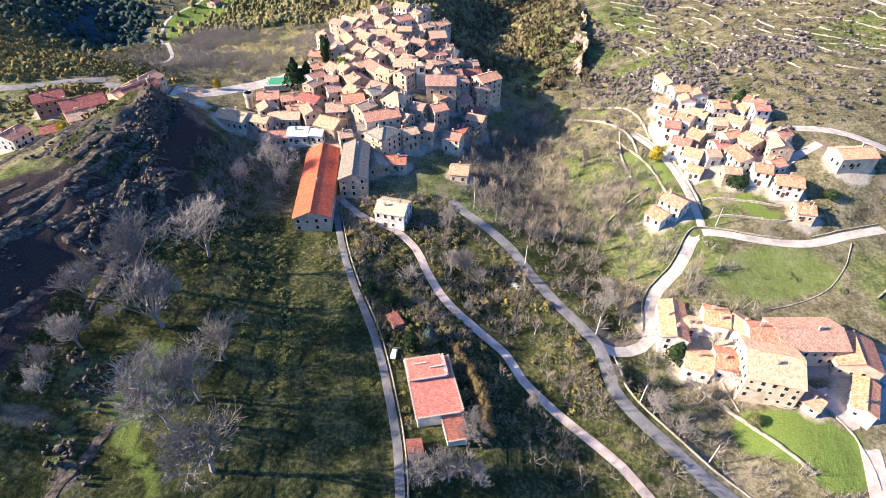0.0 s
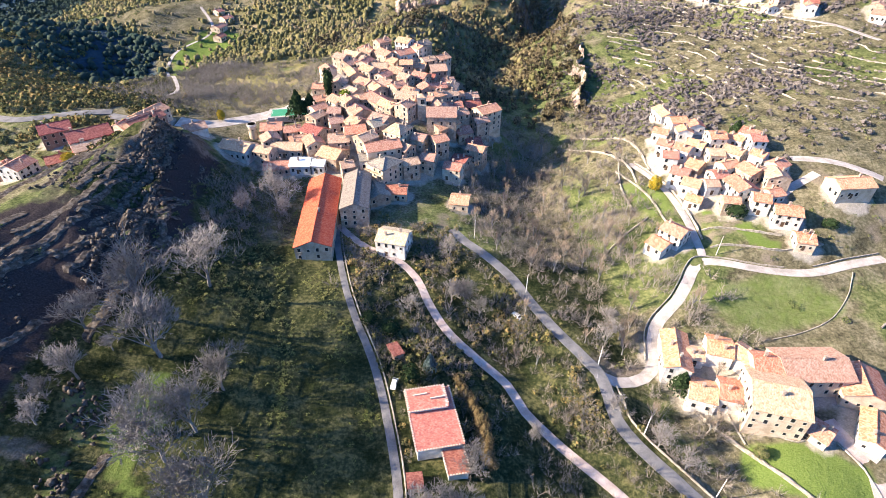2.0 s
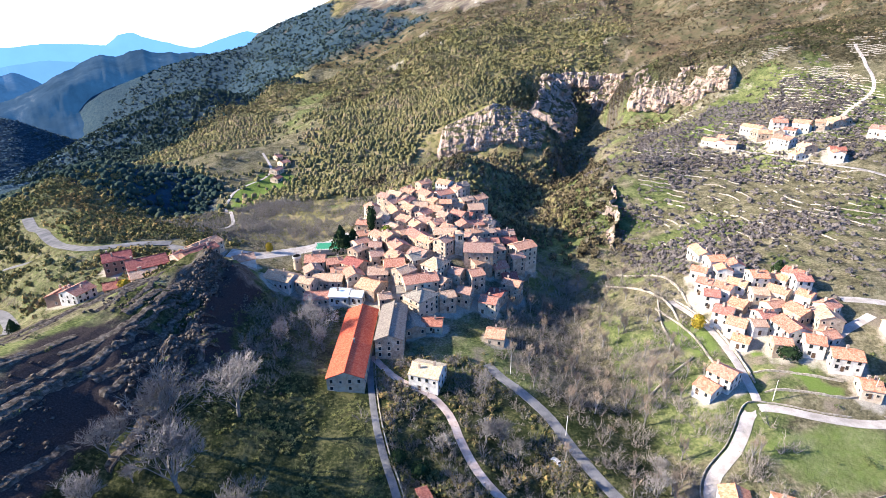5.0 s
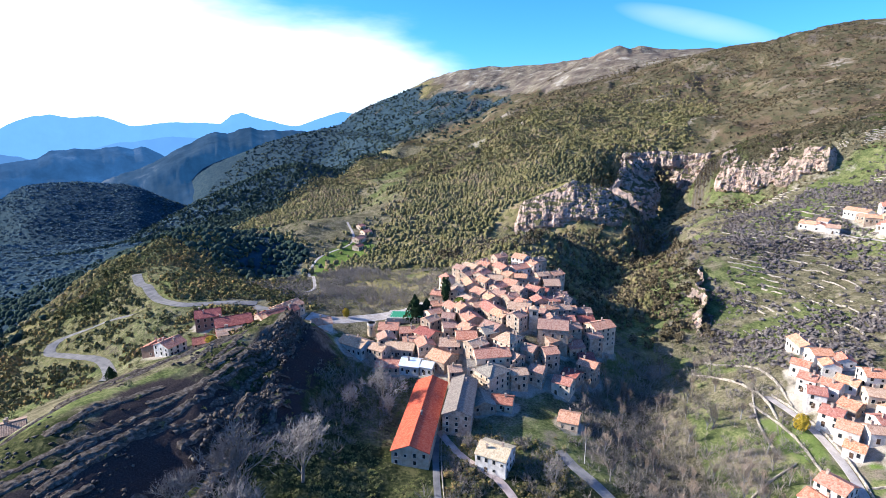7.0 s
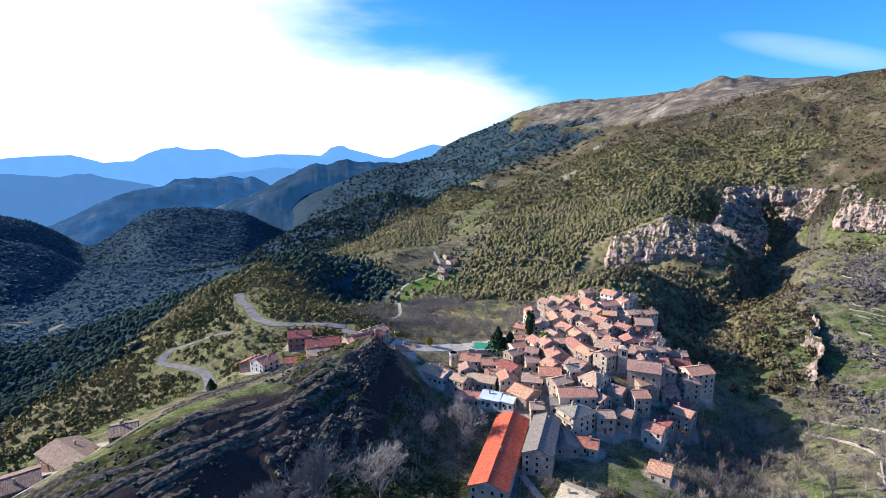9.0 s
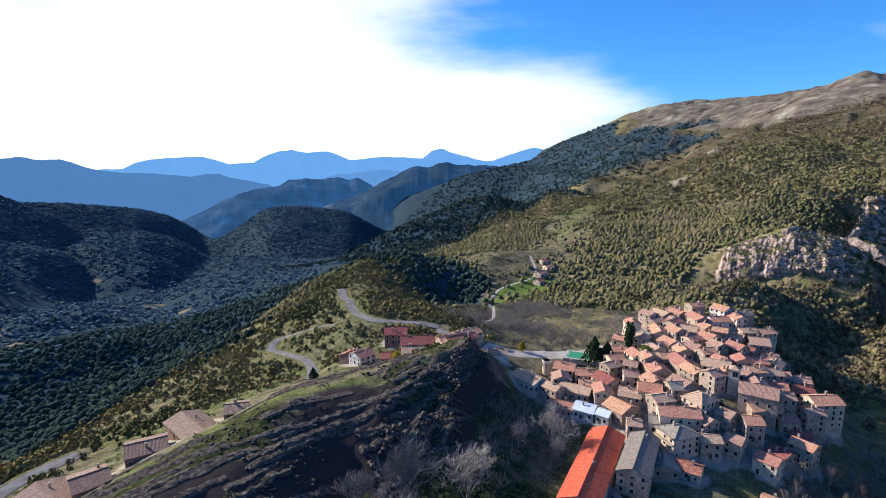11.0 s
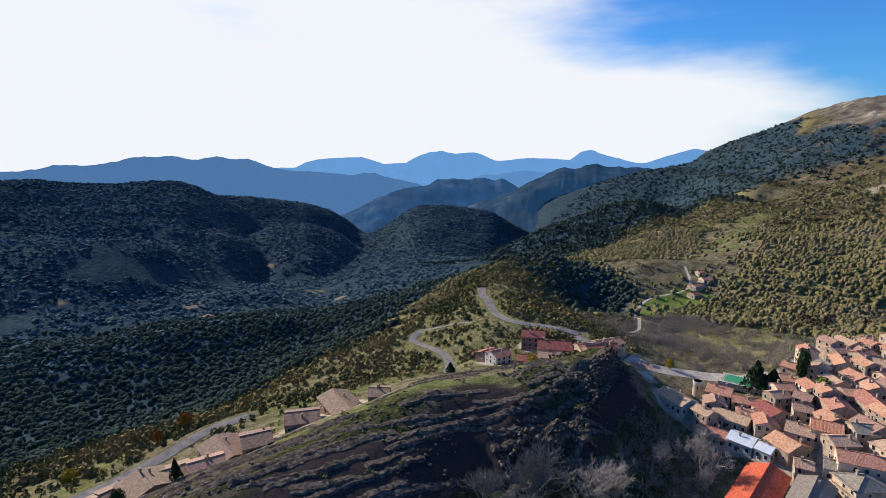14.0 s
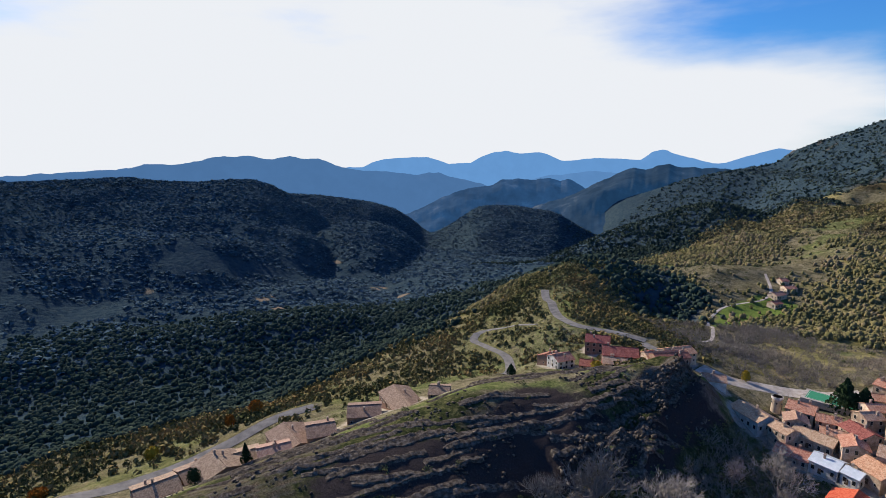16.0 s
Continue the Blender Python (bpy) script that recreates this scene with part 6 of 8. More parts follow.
def grown_over(mat, low, high):
    """Brush and grass that root on the ledges of a rock, where it is flat enough."""
    n, l = mat.node_tree.nodes, mat.node_tree.links
    bsdf = n["Principled BSDF"]
    under = bsdf.inputs["Base Color"].links[0].from_socket
    geo, sep, tex, add, mr, mix, ramp = (n.new("ShaderNode" + k) for k in ("NewGeometry", "SeparateXYZ", "TexNoise", "Math", "MapRange", "MixRGB", "ValToRGB"))
    tex.inputs["Scale"].default_value, tex.inputs["Detail"].default_value = 0.16, 7
    add.operation = "MULTIPLY_ADD"
    add.inputs[1].default_value = 1.5
    mr.inputs["From Min"].default_value, mr.inputs["From Max"].default_value = 1.44, 1.6
    ramp.color_ramp.elements[0].color, ramp.color_ramp.elements[1].color = (*low, 1), (*high, 1)
    l.new(geo.outputs["Normal"], sep.inputs[0]), l.new(geo.outputs["Position"], tex.inputs["Vector"])
    l.new(tex.outputs["Fac"], add.inputs[0]), l.new(sep.outputs["Z"], add.inputs[2]), l.new(add.outputs[0], mr.inputs["Value"])
    l.new(tex.outputs["Fac"], ramp.inputs["Fac"]), l.new(mr.outputs[0], mix.inputs["Fac"]), l.new(under, mix.inputs["Color1"]), l.new(ramp.outputs["Color"], mix.inputs["Color2"])
    l.new(mix.outputs["Color"], bsdf.inputs["Base Color"])
    return mat


LIMESTONE = material("limestone", ((0.16, 0.135, 0.11), (0.32, 0.255, 0.215), (0.47, 0.325, 0.25), (0.56, 0.47, 0.405)), 0.10, 0.95, 1.0, stretch=(1.7, 1.7, 0.55), fine=6)
grown_over(LIMESTONE, (0.05, 0.05, 0.025), (0.13, 0.12, 0.06))
rock_face(LAND["cliff_foot"], LAND["cliff_top"], 190, 46, 4.5, 4.5, 1.0, "pale pink and grey limestone cliff", sunk=2.0)
rock_face(LAND["east_cliff_foot"], LAND["east_cliff_top"], 190, 46, 5.0, 5.0, 7.0, "pale pink and grey limestone cliff")
rock_face([(84, 600, 4), (112, 690, 14), (128, 760, 26)], [(58, 615, 60), (70, 700, 70), (110, 790, 80)], 70, 30, 6.0, 4.0, 3.0, "shaded limestone cliff of the gorge")
rock_face([(74, 772, 20), (100, 786, 14), (130, 790, 12), (165, 772, 16), (176, 745, 22)], [(66, 784, 79), (96, 802, 82), (130, 812, 84), (172, 796, 82), (196, 760, 86)], 120, 40, 6.0, 3.0, 11.0, "shaded limestone cliff at the head of the gorge", below=14.0)
rock_face([(60, 300, 1), (72, 342, 3), (85, 402, 7), (96, 470, 9)], [(74, 302, 9), (84, 345, 16), (98, 405, 24), (107, 470, 27)], 150, 34, 3.0, 1.5, 5.0, "weathered limestone crag above the gorge", below=16.0, sunk=4.0)


# ---- far mountains beyond the valley: hazy distance ----
def haze(name, color, ground=None):
    """Distance with its blue haze painted on as a glow; ground: the colours of fields and woods that still show through
    it.
    """
    m = bpy.data.materials.new(name)
    m.use_nodes = True
    n, l = m.node_tree.nodes, m.node_tree.links
    bsdf = n["Principled BSDF"]
    bsdf.inputs["Roughness"].default_value, bsdf.inputs["Specular IOR Level"].default_value = 1.0, 0.0
    g, t, r, t2 = n.new("ShaderNodeNewGeometry"), n.new("ShaderNodeTexNoise"), n.new("ShaderNodeValToRGB"), n.new("ShaderNodeTexNoise")
    t.inputs["Scale"].default_value, t.inputs["Detail"].default_value, t.inputs["Roughness"].default_value = 0.009, 9, 0.65
    t2.inputs["Scale"].default_value, t2.inputs["Detail"].default_value = 0.0022, 6
    add = n.new("ShaderNodeMath")
    add.operation = "MULTIPLY_ADD"
    add.inputs[1].default_value = 0.5
    l.new(g.outputs["Position"], t.inputs["Vector"]), l.new(g.outputs["Position"], t2.inputs["Vector"])
    l.new(t2.outputs["Fac"], add.inputs[0]), l.new(t.outputs["Fac"], add.inputs[2]), l.new(add.outputs[0], r.inputs["Fac"])
    low, mid, high = ground or ((0.02, 0.02, 0.02),) * 3
    e = r.color_ramp.elements
    e[0].position, e[1].position, e[0].color, e[1].color = 0.62, 0.98, (*low, 1), (*high, 1)
    e.new(0.84).color = (*mid, 1)
    l.new(r.outputs["Color"], bsdf.inputs["Base Color"])
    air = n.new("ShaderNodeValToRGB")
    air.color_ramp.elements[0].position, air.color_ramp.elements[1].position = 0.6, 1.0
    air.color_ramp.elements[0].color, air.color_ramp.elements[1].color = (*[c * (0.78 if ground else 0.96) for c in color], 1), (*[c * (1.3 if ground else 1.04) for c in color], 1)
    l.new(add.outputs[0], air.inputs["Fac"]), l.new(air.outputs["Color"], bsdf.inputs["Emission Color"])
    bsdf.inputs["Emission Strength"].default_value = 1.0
    return m


def far_range(crest, dist, depth, mat, rough, seed, spurs=60.0):
    """A range of hills: its crest by bearing to the left and height in degrees, with spurs and a foot that lie nearer."""
    az = np.array([c[0] for c in crest])
    el = np.array([c[1] for c in crest])
    order = np.argsort(az)
    n, rows = 240, 18
    u = np.linspace(az.min(), az.max(), n)
    e = np.interp(u, az[order], el[order])
    v, f = [], []
    for k in range(n):
        a = radians(u[k])
        top = EYE[2] + dist * math.tan(radians(e[k])) + rough * noise.fractal((u[k] * 0.9, seed, 0.0), 0.8, 2.0, 6)
        for j in range(rows):
            t = j / (rows - 1)
            rib = noise.fractal((u[k] * 0.16 * dist / 3500 + 2.6 * t + seed, t * 3.0, seed), 0.9, 2.1, 6)
            d = dist - depth * t - spurs * rib * min(1.0, 3 * t)
            z = top - (top + 420) * t ** 1.15 + (0 if j == 0 else 0.25 * spurs * rib * min(1.0, 4 * t) * (1 - t))
            v.append((-math.sin(a) * d, math.cos(a) * d, min(z, top)))
    for k in range(n - 1):
        for j in range(rows - 1):
            i = rows * k + j
            f.append((i, i + 1, i + rows + 1, i + rows))
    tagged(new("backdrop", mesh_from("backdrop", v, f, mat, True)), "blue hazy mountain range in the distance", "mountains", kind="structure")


FARTHEST_CREST = [(69.4, -2.39), (65.7, -1.63), (64.0, -1.65), (62.9, -1.09), (61.7, -0.82), (59.5, -0.66), (57.1, -0.62), (54.8, -1.34), (52.5, -1.24), (51.2, -0.54), (49.4, -0.07), (50.0, -0.13), (48.7, 0.01), (47.4, -0.30), (45.3, -0.17), (44.4, -0.39), (43.0, -1.04), (42.3, -1.05), (39.5, -0.77), (36.8, -0.85), (35.2, -0.99), (34.2, -0.21), (33.8, -0.10), (33.2, 0.07), (32.8, 0.01), (32.4, -0.28), (30.7, -0.75), (28.5, -1.30), (27.8, -1.25), (26.1, -0.68), (24.9, -0.28), (23.4, 0.12), (22.5, -0.01), (20.2, -1.32)]
BLUE_CREST = [(107.9, -2.66), (95.9, -1.96), (85.9, -1.46), (84.7, -1.07), (82.1, -1.17), (80.0, -0.87), (78.7, -0.48), (77.8, -0.39), (76.9, -0.50), (75.3, -0.36), (74.2, -0.64), (73.2, -0.75), (72.2, -0.55), (71.3, -0.45), (70.0, -0.74), (68.5, -0.70), (67.5, -1.10), (66.2, -1.67), (64.0, -1.99), (61.2, -2.15), (58.4, -2.48), (56.0, -2.22), (54.9, -2.65), (51.3, -3.47), (47.7, -4.71)]
PALE_CREST = [(47.5, -3.45), (44.6, -2.60), (42.7, -2.45), (39.6, -2.08), (37.5, -2.30), (35.4, -3.31)]
MIDDLE_CREST = [(62.8, -7.88), (60.0, -6.90), (57.7, -5.99), (55.3, -4.76), (52.8, -3.95), (50.2, -3.63), (49.1, -3.02), (47.5, -2.93), (45.6, -3.05), (44.2, -2.83), (43.7, -2.95), (43.1, -3.14), (42.3, -2.89), (41.3, -3.36), (38.8, -4.90)]
BEHIND_CREST = [(56.0, -9.32), (49.8, -7.47), (45.5, -5.78), (42.9, -5.00), (41.3, -4.35), (39.7, -3.47), (38.0, -2.68), (36.6, -1.98), (35.8, -1.71), (34.7, -1.96), (33.6, -1.52), (32.5, -1.36), (31.4, -1.67), (29.1, -1.70), (27.3, -1.78), (25.0, -2.16), (21.4, -2.97)]
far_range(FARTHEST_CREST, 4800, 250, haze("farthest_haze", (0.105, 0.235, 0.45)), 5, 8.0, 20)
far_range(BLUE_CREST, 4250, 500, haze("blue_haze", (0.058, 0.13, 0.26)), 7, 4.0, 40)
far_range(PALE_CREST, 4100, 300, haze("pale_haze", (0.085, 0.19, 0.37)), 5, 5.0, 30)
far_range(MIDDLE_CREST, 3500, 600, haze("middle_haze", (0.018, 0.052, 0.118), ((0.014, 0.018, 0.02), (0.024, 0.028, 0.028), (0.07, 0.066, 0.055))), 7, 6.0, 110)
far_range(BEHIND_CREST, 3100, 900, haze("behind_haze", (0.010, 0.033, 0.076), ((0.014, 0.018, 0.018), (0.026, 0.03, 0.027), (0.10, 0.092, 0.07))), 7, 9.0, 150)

# ---- plants ----
def leaf_material(name, *cols, rough=0.85):
    """Foliage whose tone differs from clump to clump."""
    m = bpy.data.materials.new(name)
    m.use_nodes = True
    n, l = m.node_tree.nodes, m.node_tree.links
    bsdf = n["Principled BSDF"]
    bsdf.inputs["Roughness"].default_value, bsdf.inputs["Specular IOR Level"].default_value = 1.0, 0.0
    geo, info, t = n.new("ShaderNodeNewGeometry"), n.new("ShaderNodeObjectInfo"), n.new("ShaderNodeTexNoise")
    t.inputs["Scale"].default_value, t.inputs["Detail"].default_value = 0.02, 4
    l.new(geo.outputs["Position"], t.inputs["Vector"])
    f = n.new("ShaderNodeTexNoise")
    f.inputs["Scale"].default_value, f.inputs["Detail"].default_value = 1.1, 5
    l.new(geo.outputs["Position"], f.inputs["Vector"])
    a, b = n.new("ShaderNodeMath"), n.new("ShaderNodeMath")
    a.operation = b.operation = "MULTIPLY_ADD"
    a.inputs[1].default_value, b.inputs[1].default_value = 0.45, 0.5
    l.new(geo.outputs["Random Per Island"], a.inputs[0]), l.new(t.outputs["Fac"], a.inputs[2])
    l.new(f.outputs["Fac"], b.inputs[0]), l.new(a.outputs[0], b.inputs[2])
    r = n.new("ShaderNodeValToRGB")
    e = r.color_ramp.elements
    e[0].position, e[0].color, e[1].position, e[1].color = 0.36, (*cols[0], 1), 0.61, (*cols[-1], 1)
    for k, c in enumerate(cols[1:-1]):
        e.new(0.36 + 0.25 * (k + 1) / (len(cols) - 1)).color = (*c, 1)
    half = n.new("ShaderNodeMath")
    half.operation = "MULTIPLY"
    half.inputs[1].default_value = 0.5
    l.new(b.outputs[0], half.inputs[0])
    l.new(half.outputs[0], r.inputs["Fac"]), l.new(r.outputs["Color"], bsdf.inputs["Base Color"])
    bp = n.new("ShaderNodeBump")
    bp.inputs["Strength"].default_value, bp.inputs["Distance"].default_value = 0.8, 0.5
    up = n.new("ShaderNodeVectorMath")
    up.operation = "MULTIPLY_ADD"
    up.inputs[1].default_value, up.inputs[2].default_value = (0.6, 0.6, 0.6), (0, 0, 0.45)
    l.new(f.outputs["Fac"], bp.inputs["Height"]), l.new(bp.outputs[0], up.inputs[0]), l.new(up.outputs[0], bsdf.inputs["Normal"])
    return m


OAK = leaf_material("autumn_oak", (0.115, 0.108, 0.045), (0.165, 0.148, 0.064), (0.21, 0.18, 0.08), (0.235, 0.18, 0.105))
PINE = leaf_material("dark_pine", (0.028, 0.044, 0.036), (0.046, 0.066, 0.05), (0.07, 0.086, 0.06))
HEATH = leaf_material("brown_heath", (0.055, 0.046, 0.026), (0.125, 0.10, 0.058), (0.20, 0.155, 0.09))
SHRUB = leaf_material("shrub_leaves", (0.06, 0.08, 0.028), (0.12, 0.135, 0.05), (0.19, 0.17, 0.075))
GREY_SCRUB = leaf_material("grey_scrub", (0.095, 0.08, 0.074), (0.15, 0.128, 0.118), (0.20, 0.172, 0.158))
BROWN = leaf_material("bare_brown_scrub", (0.13, 0.11, 0.088), (0.22, 0.19, 0.155), (0.31, 0.27, 0.225))
RANK = leaf_material("rank_grass", (0.09, 0.11, 0.03), (0.17, 0.18, 0.055), (0.26, 0.24, 0.10))
DARK_ROCK = material("dark_rock", ((0.045, 0.038, 0.032), (0.095, 0.08, 0.067), (0.18, 0.155, 0.13)), 0.7, 0.95, 0.6)
BARK = material("grey_bark", ((0.16, 0.145, 0.13), (0.30, 0.275, 0.25)), 2.0, 0.95, 0.3, spread=0.25)
TWIG = material("pale_twigs", ((0.18, 0.16, 0.145), (0.30, 0.272, 0.248)), 1.0, 0.95, 0.0, spread=0.25)
WARM_TWIG = material("brown_twigs", ((0.20, 0.15, 0.11), (0.33, 0.26, 0.20)), 1.0, 0.95, 0.0, spread=0.25)


def clump_shapes(level, count, rough, seed):
    """Ragged crowns: spheres with their points pushed in and out."""
    shapes = []
    rs = np.random.RandomState(seed)
    for _ in range(count):
        bm = bmesh.new()
        bmesh.ops.create_icosphere(bm, subdivisions=level, radius=1)
        co = np.array([v.co for v in bm.verts])
        co *= (1 + rough * (rs.rand(len(co)) - 0.55))[:, None]
        shapes.append((co, np.array([[v.index for v in f.verts] for f in bm.faces])))
        bm.free()
    return shapes


def spray_shapes(count, leaves, size, seed):
    """Open bushes: small leaf sprays that lie every way in a low dome."""
    shapes = []
    rs = np.random.RandomState(seed)
    for _ in range(count):
        co, fa = [], []
        lean = rs.normal(size=2) * 0.2
        for k in range(leaves):
            d = rs.normal(size=3)
            d = d / np.linalg.norm(d) * rs.uniform(0.45, 1.0)
            d[2] = abs(d[2]) - 0.45
            d[:2] += lean
            u, v = rs.normal(size=3), rs.normal(size=3)
            u, v = u / np.linalg.norm(u) * size * rs.uniform(0.6, 1.4), v / np.linalg.norm(v) * size
            n = len(co)
            co += [d - u, d + u, d + v]
            fa.append((n, n + 1, n + 2))
        shapes.append((np.array(co), np.array(fa)))
    return shapes


def round_sprays(count, leaves, size, seed):
    """Tree crowns of leaf sprays that overlap on a ball, denser outside."""
    shapes = []
    rs = np.random.RandomState(seed)
    for _ in range(count):
        co, fa = [], []
        for k in range(leaves):
            d = rs.normal(size=3)
            d /= np.linalg.norm(d)
            u = np.cross(d, rs.normal(size=3))
            u *= size / np.linalg.norm(u)
            v = np.cross(d, u)
            tilt = d * rs.uniform(-0.25, 0.25)
            c = d * rs.uniform(0.6, 1.05)
            n = len(co)
            co += [c - u - v * 0.6, c + u - v * 0.6 + tilt, c + v * 1.1 - tilt]
            fa.append((n, n + 1, n + 2))
        shapes.append((np.array(co), np.array(fa)))
    return shapes


def leafy_domes(count, leaves, size, seed, rough=0.55):
    """Crowns with a lumpy heart and leaf sprays that stick out of it."""
    hearts, sprays = clump_shapes(1, count, rough, seed), round_sprays(count, leaves, size, seed + 1)
    return [(np.concatenate([a * 0.88, c]), np.concatenate([b, d + len(a)])) for (a, b), (c, d) in zip(hearts, sprays)]


def branchy_shapes(count, limbs, twigs, seed):
    """Leafless crowns: limbs that rise and spread from the foot, each set with thin twigs."""
    shapes = []
    rs = np.random.RandomState(seed)
    for _ in range(count):
        co, fa = [], []

        def blade(a, b, w):
            side = np.cross(b - a, rs.normal(size=3))
            side *= w / (np.linalg.norm(side) + 1e-9)
            n = len(co)
            co.extend([a - side, a + side, b])
            fa.append((n, n + 1, n + 2))
        for _ in range(limbs):
            d = rs.normal(size=3) * (0.75, 0.75, 0.45)
            d[2] = abs(d[2]) + 0.55
            d *= rs.uniform(0.95, 1.5) / np.linalg.norm(d)
            foot = np.array([rs.normal() * 0.1, rs.normal() * 0.1, -0.75])
            blade(foot, foot + d, 0.045)
            for _ in range(twigs):
                p = foot + d * rs.uniform(0.3, 1.0)
                blade(p, p + d * rs.uniform(0.1, 0.35) + rs.normal(size=3) * 0.24, 0.022)
        shapes.append((np.array(co), np.array(fa)))
    return shapes


def block_shapes(count, seed):
    """Angular boulders: cubes with their corners knocked about."""
    shapes = []
    rs = np.random.RandomState(seed)
    box_v = np.array([(a, b, c) for a in (-1, 1) for b in (-1, 1) for c in (-1, 1)], float) * 0.75
    box_f = np.array([(0, 1, 3), (0, 3, 2), (4, 6, 7), (4, 7, 5), (0, 4, 5), (0, 5, 1), (2, 3, 7), (2, 7, 6), (0, 2, 6), (0, 6, 4), (1, 5, 7), (1, 7, 3)])
    for _ in range(count):
        turn = np.array(Euler(rs.uniform(-0.6, 0.6, 3)).to_matrix())
        shapes.append(((box_v * rs.uniform(0.5, 1.3, 3) + rs.uniform(-0.35, 0.35, (8, 3))) @ turn.T, box_f))
    return shapes


def scatter(name, spots, shapes, mat, label, category, soft=True):
    """Thousands of crowns as one mesh. spots: x, y, z, half width, half height."""
    rs = np.random.RandomState(len(spots))
    vs, fs, k = [], [], 0
    for i, (x, y, z, r, h) in enumerate(spots):
        co, fa = shapes[i % len(shapes)]
        a = rs.rand() * 6.283
        c, s = math.cos(a), math.sin(a)
        p = np.empty_like(co)
        p[:, 0], p[:, 1], p[:, 2] = x + r * (co[:, 0] * c - co[:, 1] * s), y + r * (co[:, 0] * s + co[:, 1] * c), z + h * co[:, 2]
        vs.append(p), fs.append(fa + k)
        k += len(co)
    v, f = np.concatenate(vs), np.concatenate(fs)
    me = bpy.data.meshes.new(name)
    me.vertices.add(len(v)), me.vertices.foreach_set("co", v.ravel())
    me.loops.add(f.size), me.loops.foreach_set("vertex_index", f.ravel().astype(np.int32))
    me.polygons.add(len(f)), me.polygons.foreach_set("loop_start", np.arange(0, f.size, 3, dtype=np.int32))
    me.update(calc_edges=True)
    if soft:
        me.shade_smooth()
    me.materials.append(mat)
    return tagged(new(name, me), label, category, kind="stuff")


def sow(n, x0, x1, y0, y1, keep, seed, size, tall):
    """Random spots in a rectangle where keep(x, y) allows; size: least and most half width."""
    rs = np.random.RandomState(seed)
    x, y = rs.uniform(x0, x1, n), rs.uniform(y0, y1, n)
    ok = rs.rand(n) < keep(x, y)
    x, y = x[ok], y[ok]
    z = on_ground(x, y)
    r = rs.uniform(*size, len(x)) * (0.8 + 0.5 * rs.rand(len(x)) ** 2)
    return np.column_stack([x, y, z + r * tall * 0.55, r, r * tall])


def off_roads(x, y, gap=3.0):
    ok = np.ones(x.shape)
    for width, line in ROAD_LINES.values():
        ok *= from_line(x, y, line[::2]) > width / 2 + gap
    return ok


def off_houses(x, y, gap=3.0):
    ok = np.ones(x.shape)
    for h in ALL_PLOTS + SINGLES:
        a = radians(h[2])
        u, v = np.abs((x - h[0]) * math.cos(a) + (y - h[1]) * math.sin(a)), np.abs(-(x - h[0]) * math.sin(a) + (y - h[1]) * math.cos(a))
        ok *= (u > h[3] / 2 + gap) | (v > h[4] * 0.62 + gap)
    return ok


def behind_square(x, y):
    """1 on the slope of leafless thicket behind the village square."""
    return smooth(1.2, 0.95, np.hypot((x + 135) / 82, (y - 340) / 52) + 0.5 * fbm(x, y, 40, 3, 70))


def hill_wood(x, y):
    near_cliff = np.minimum(from_line(x, y, LAND["cliff_top"]), from_line(x, y, LAND["cliff_foot"])) > 14
    return forested(x, y) * (1 - is_conifer(x, y)) * near_cliff * off_houses(x, y, 3.0) * (1 - behind_square(x, y)) * (0.55 + 0.45 * smooth(-0.2, 0.1, fbm(x, y, 70, 3, 71)))


leafy, twiggy = spray_shapes(10, 34, 0.27, 3), branchy_shapes(10, 9, 9, 4)
tufts, light_tufts = round_sprays(12, 13, 0.55, 31), round_sprays(12, 7, 0.74, 35)
pine_crowns = leafy_domes(10, 5, 0.3, 8, 0.7)
crowns = leafy_domes(12, 8, 0.36, 6)
bushy = round_sprays(10, 40, 0.30, 12)
scatter("oak_wood", sow(36000, -420, 200, 300, 790, hill_wood, 1, (1.3, 2.5), 1.25), crowns, OAK, "autumn oak wood of olive and ochre crowns on the hillside", "trees")
scatter("far_oak_wood", sow(62000, -700, 420, 770, 1520, hill_wood, 2, (1.5, 2.9), 1.1), light_tufts, OAK, "autumn oak wood of olive and ochre crowns on the hillside", "trees")
def far_valley(x, y):
    open_ = smooth(0.2, 0.32, fbm(x, y, 170, 4, 79)) * smooth(400, 200, from_line(x, y, LAND["clearings"]))
    return smooth(-700, -800, x) * smooth(2600, 2300, np.hypot(x, y)) * (1 - open_) * (1 - valley_clearings(x, y))


# leaf colours carry the blue distance haze of the valley
HAZED_VALLEY = leaf_material("hazed_valley_foliage", (0.066, 0.108, 0.135), (0.088, 0.132, 0.156), (0.108, 0.15, 0.162))
scatter("valley_wood", sow(42000, -2450, -700, -250, 1950, far_valley, 4, (3.0, 5.4), 0.5), light_tufts, HAZED_VALLEY, "dark mixed wood over the valley floor and far slopes", "trees")
scatter("pine_wood", sow(24000, -960, -180, -100, 900, lambda x, y: forested(x, y) * is_conifer(x, y) * smooth(980, 820, np.hypot(x, y)), 3, (2.1, 3.6), 1.15), pine_crowns, PINE, "dark pine wood on the shaded valley side", "trees")


def knoll_wood(x, y):
    return forested(x, y) * is_conifer(x, y) * smooth(820, 980, np.hypot(x, y))


scatter("knoll_wood", sow(14000, -1050, -300, 780, 1480, knoll_wood, 44, (2.0, 3.6), 1.2), light_tufts, PINE, "dark pine wood on the knolls across the side valley", "trees")


def heath_keep(x, y):
    return (1 - forested(x, y)) * (0.45 + 0.55 * smooth(-0.15, 0.2, fbm(x, y, 120, 4, 81))) * smooth(1950, 1500, np.hypot(x, y)) * (1 - blob(x, y, 150, 1010, 48, 40)) * (x > -150)


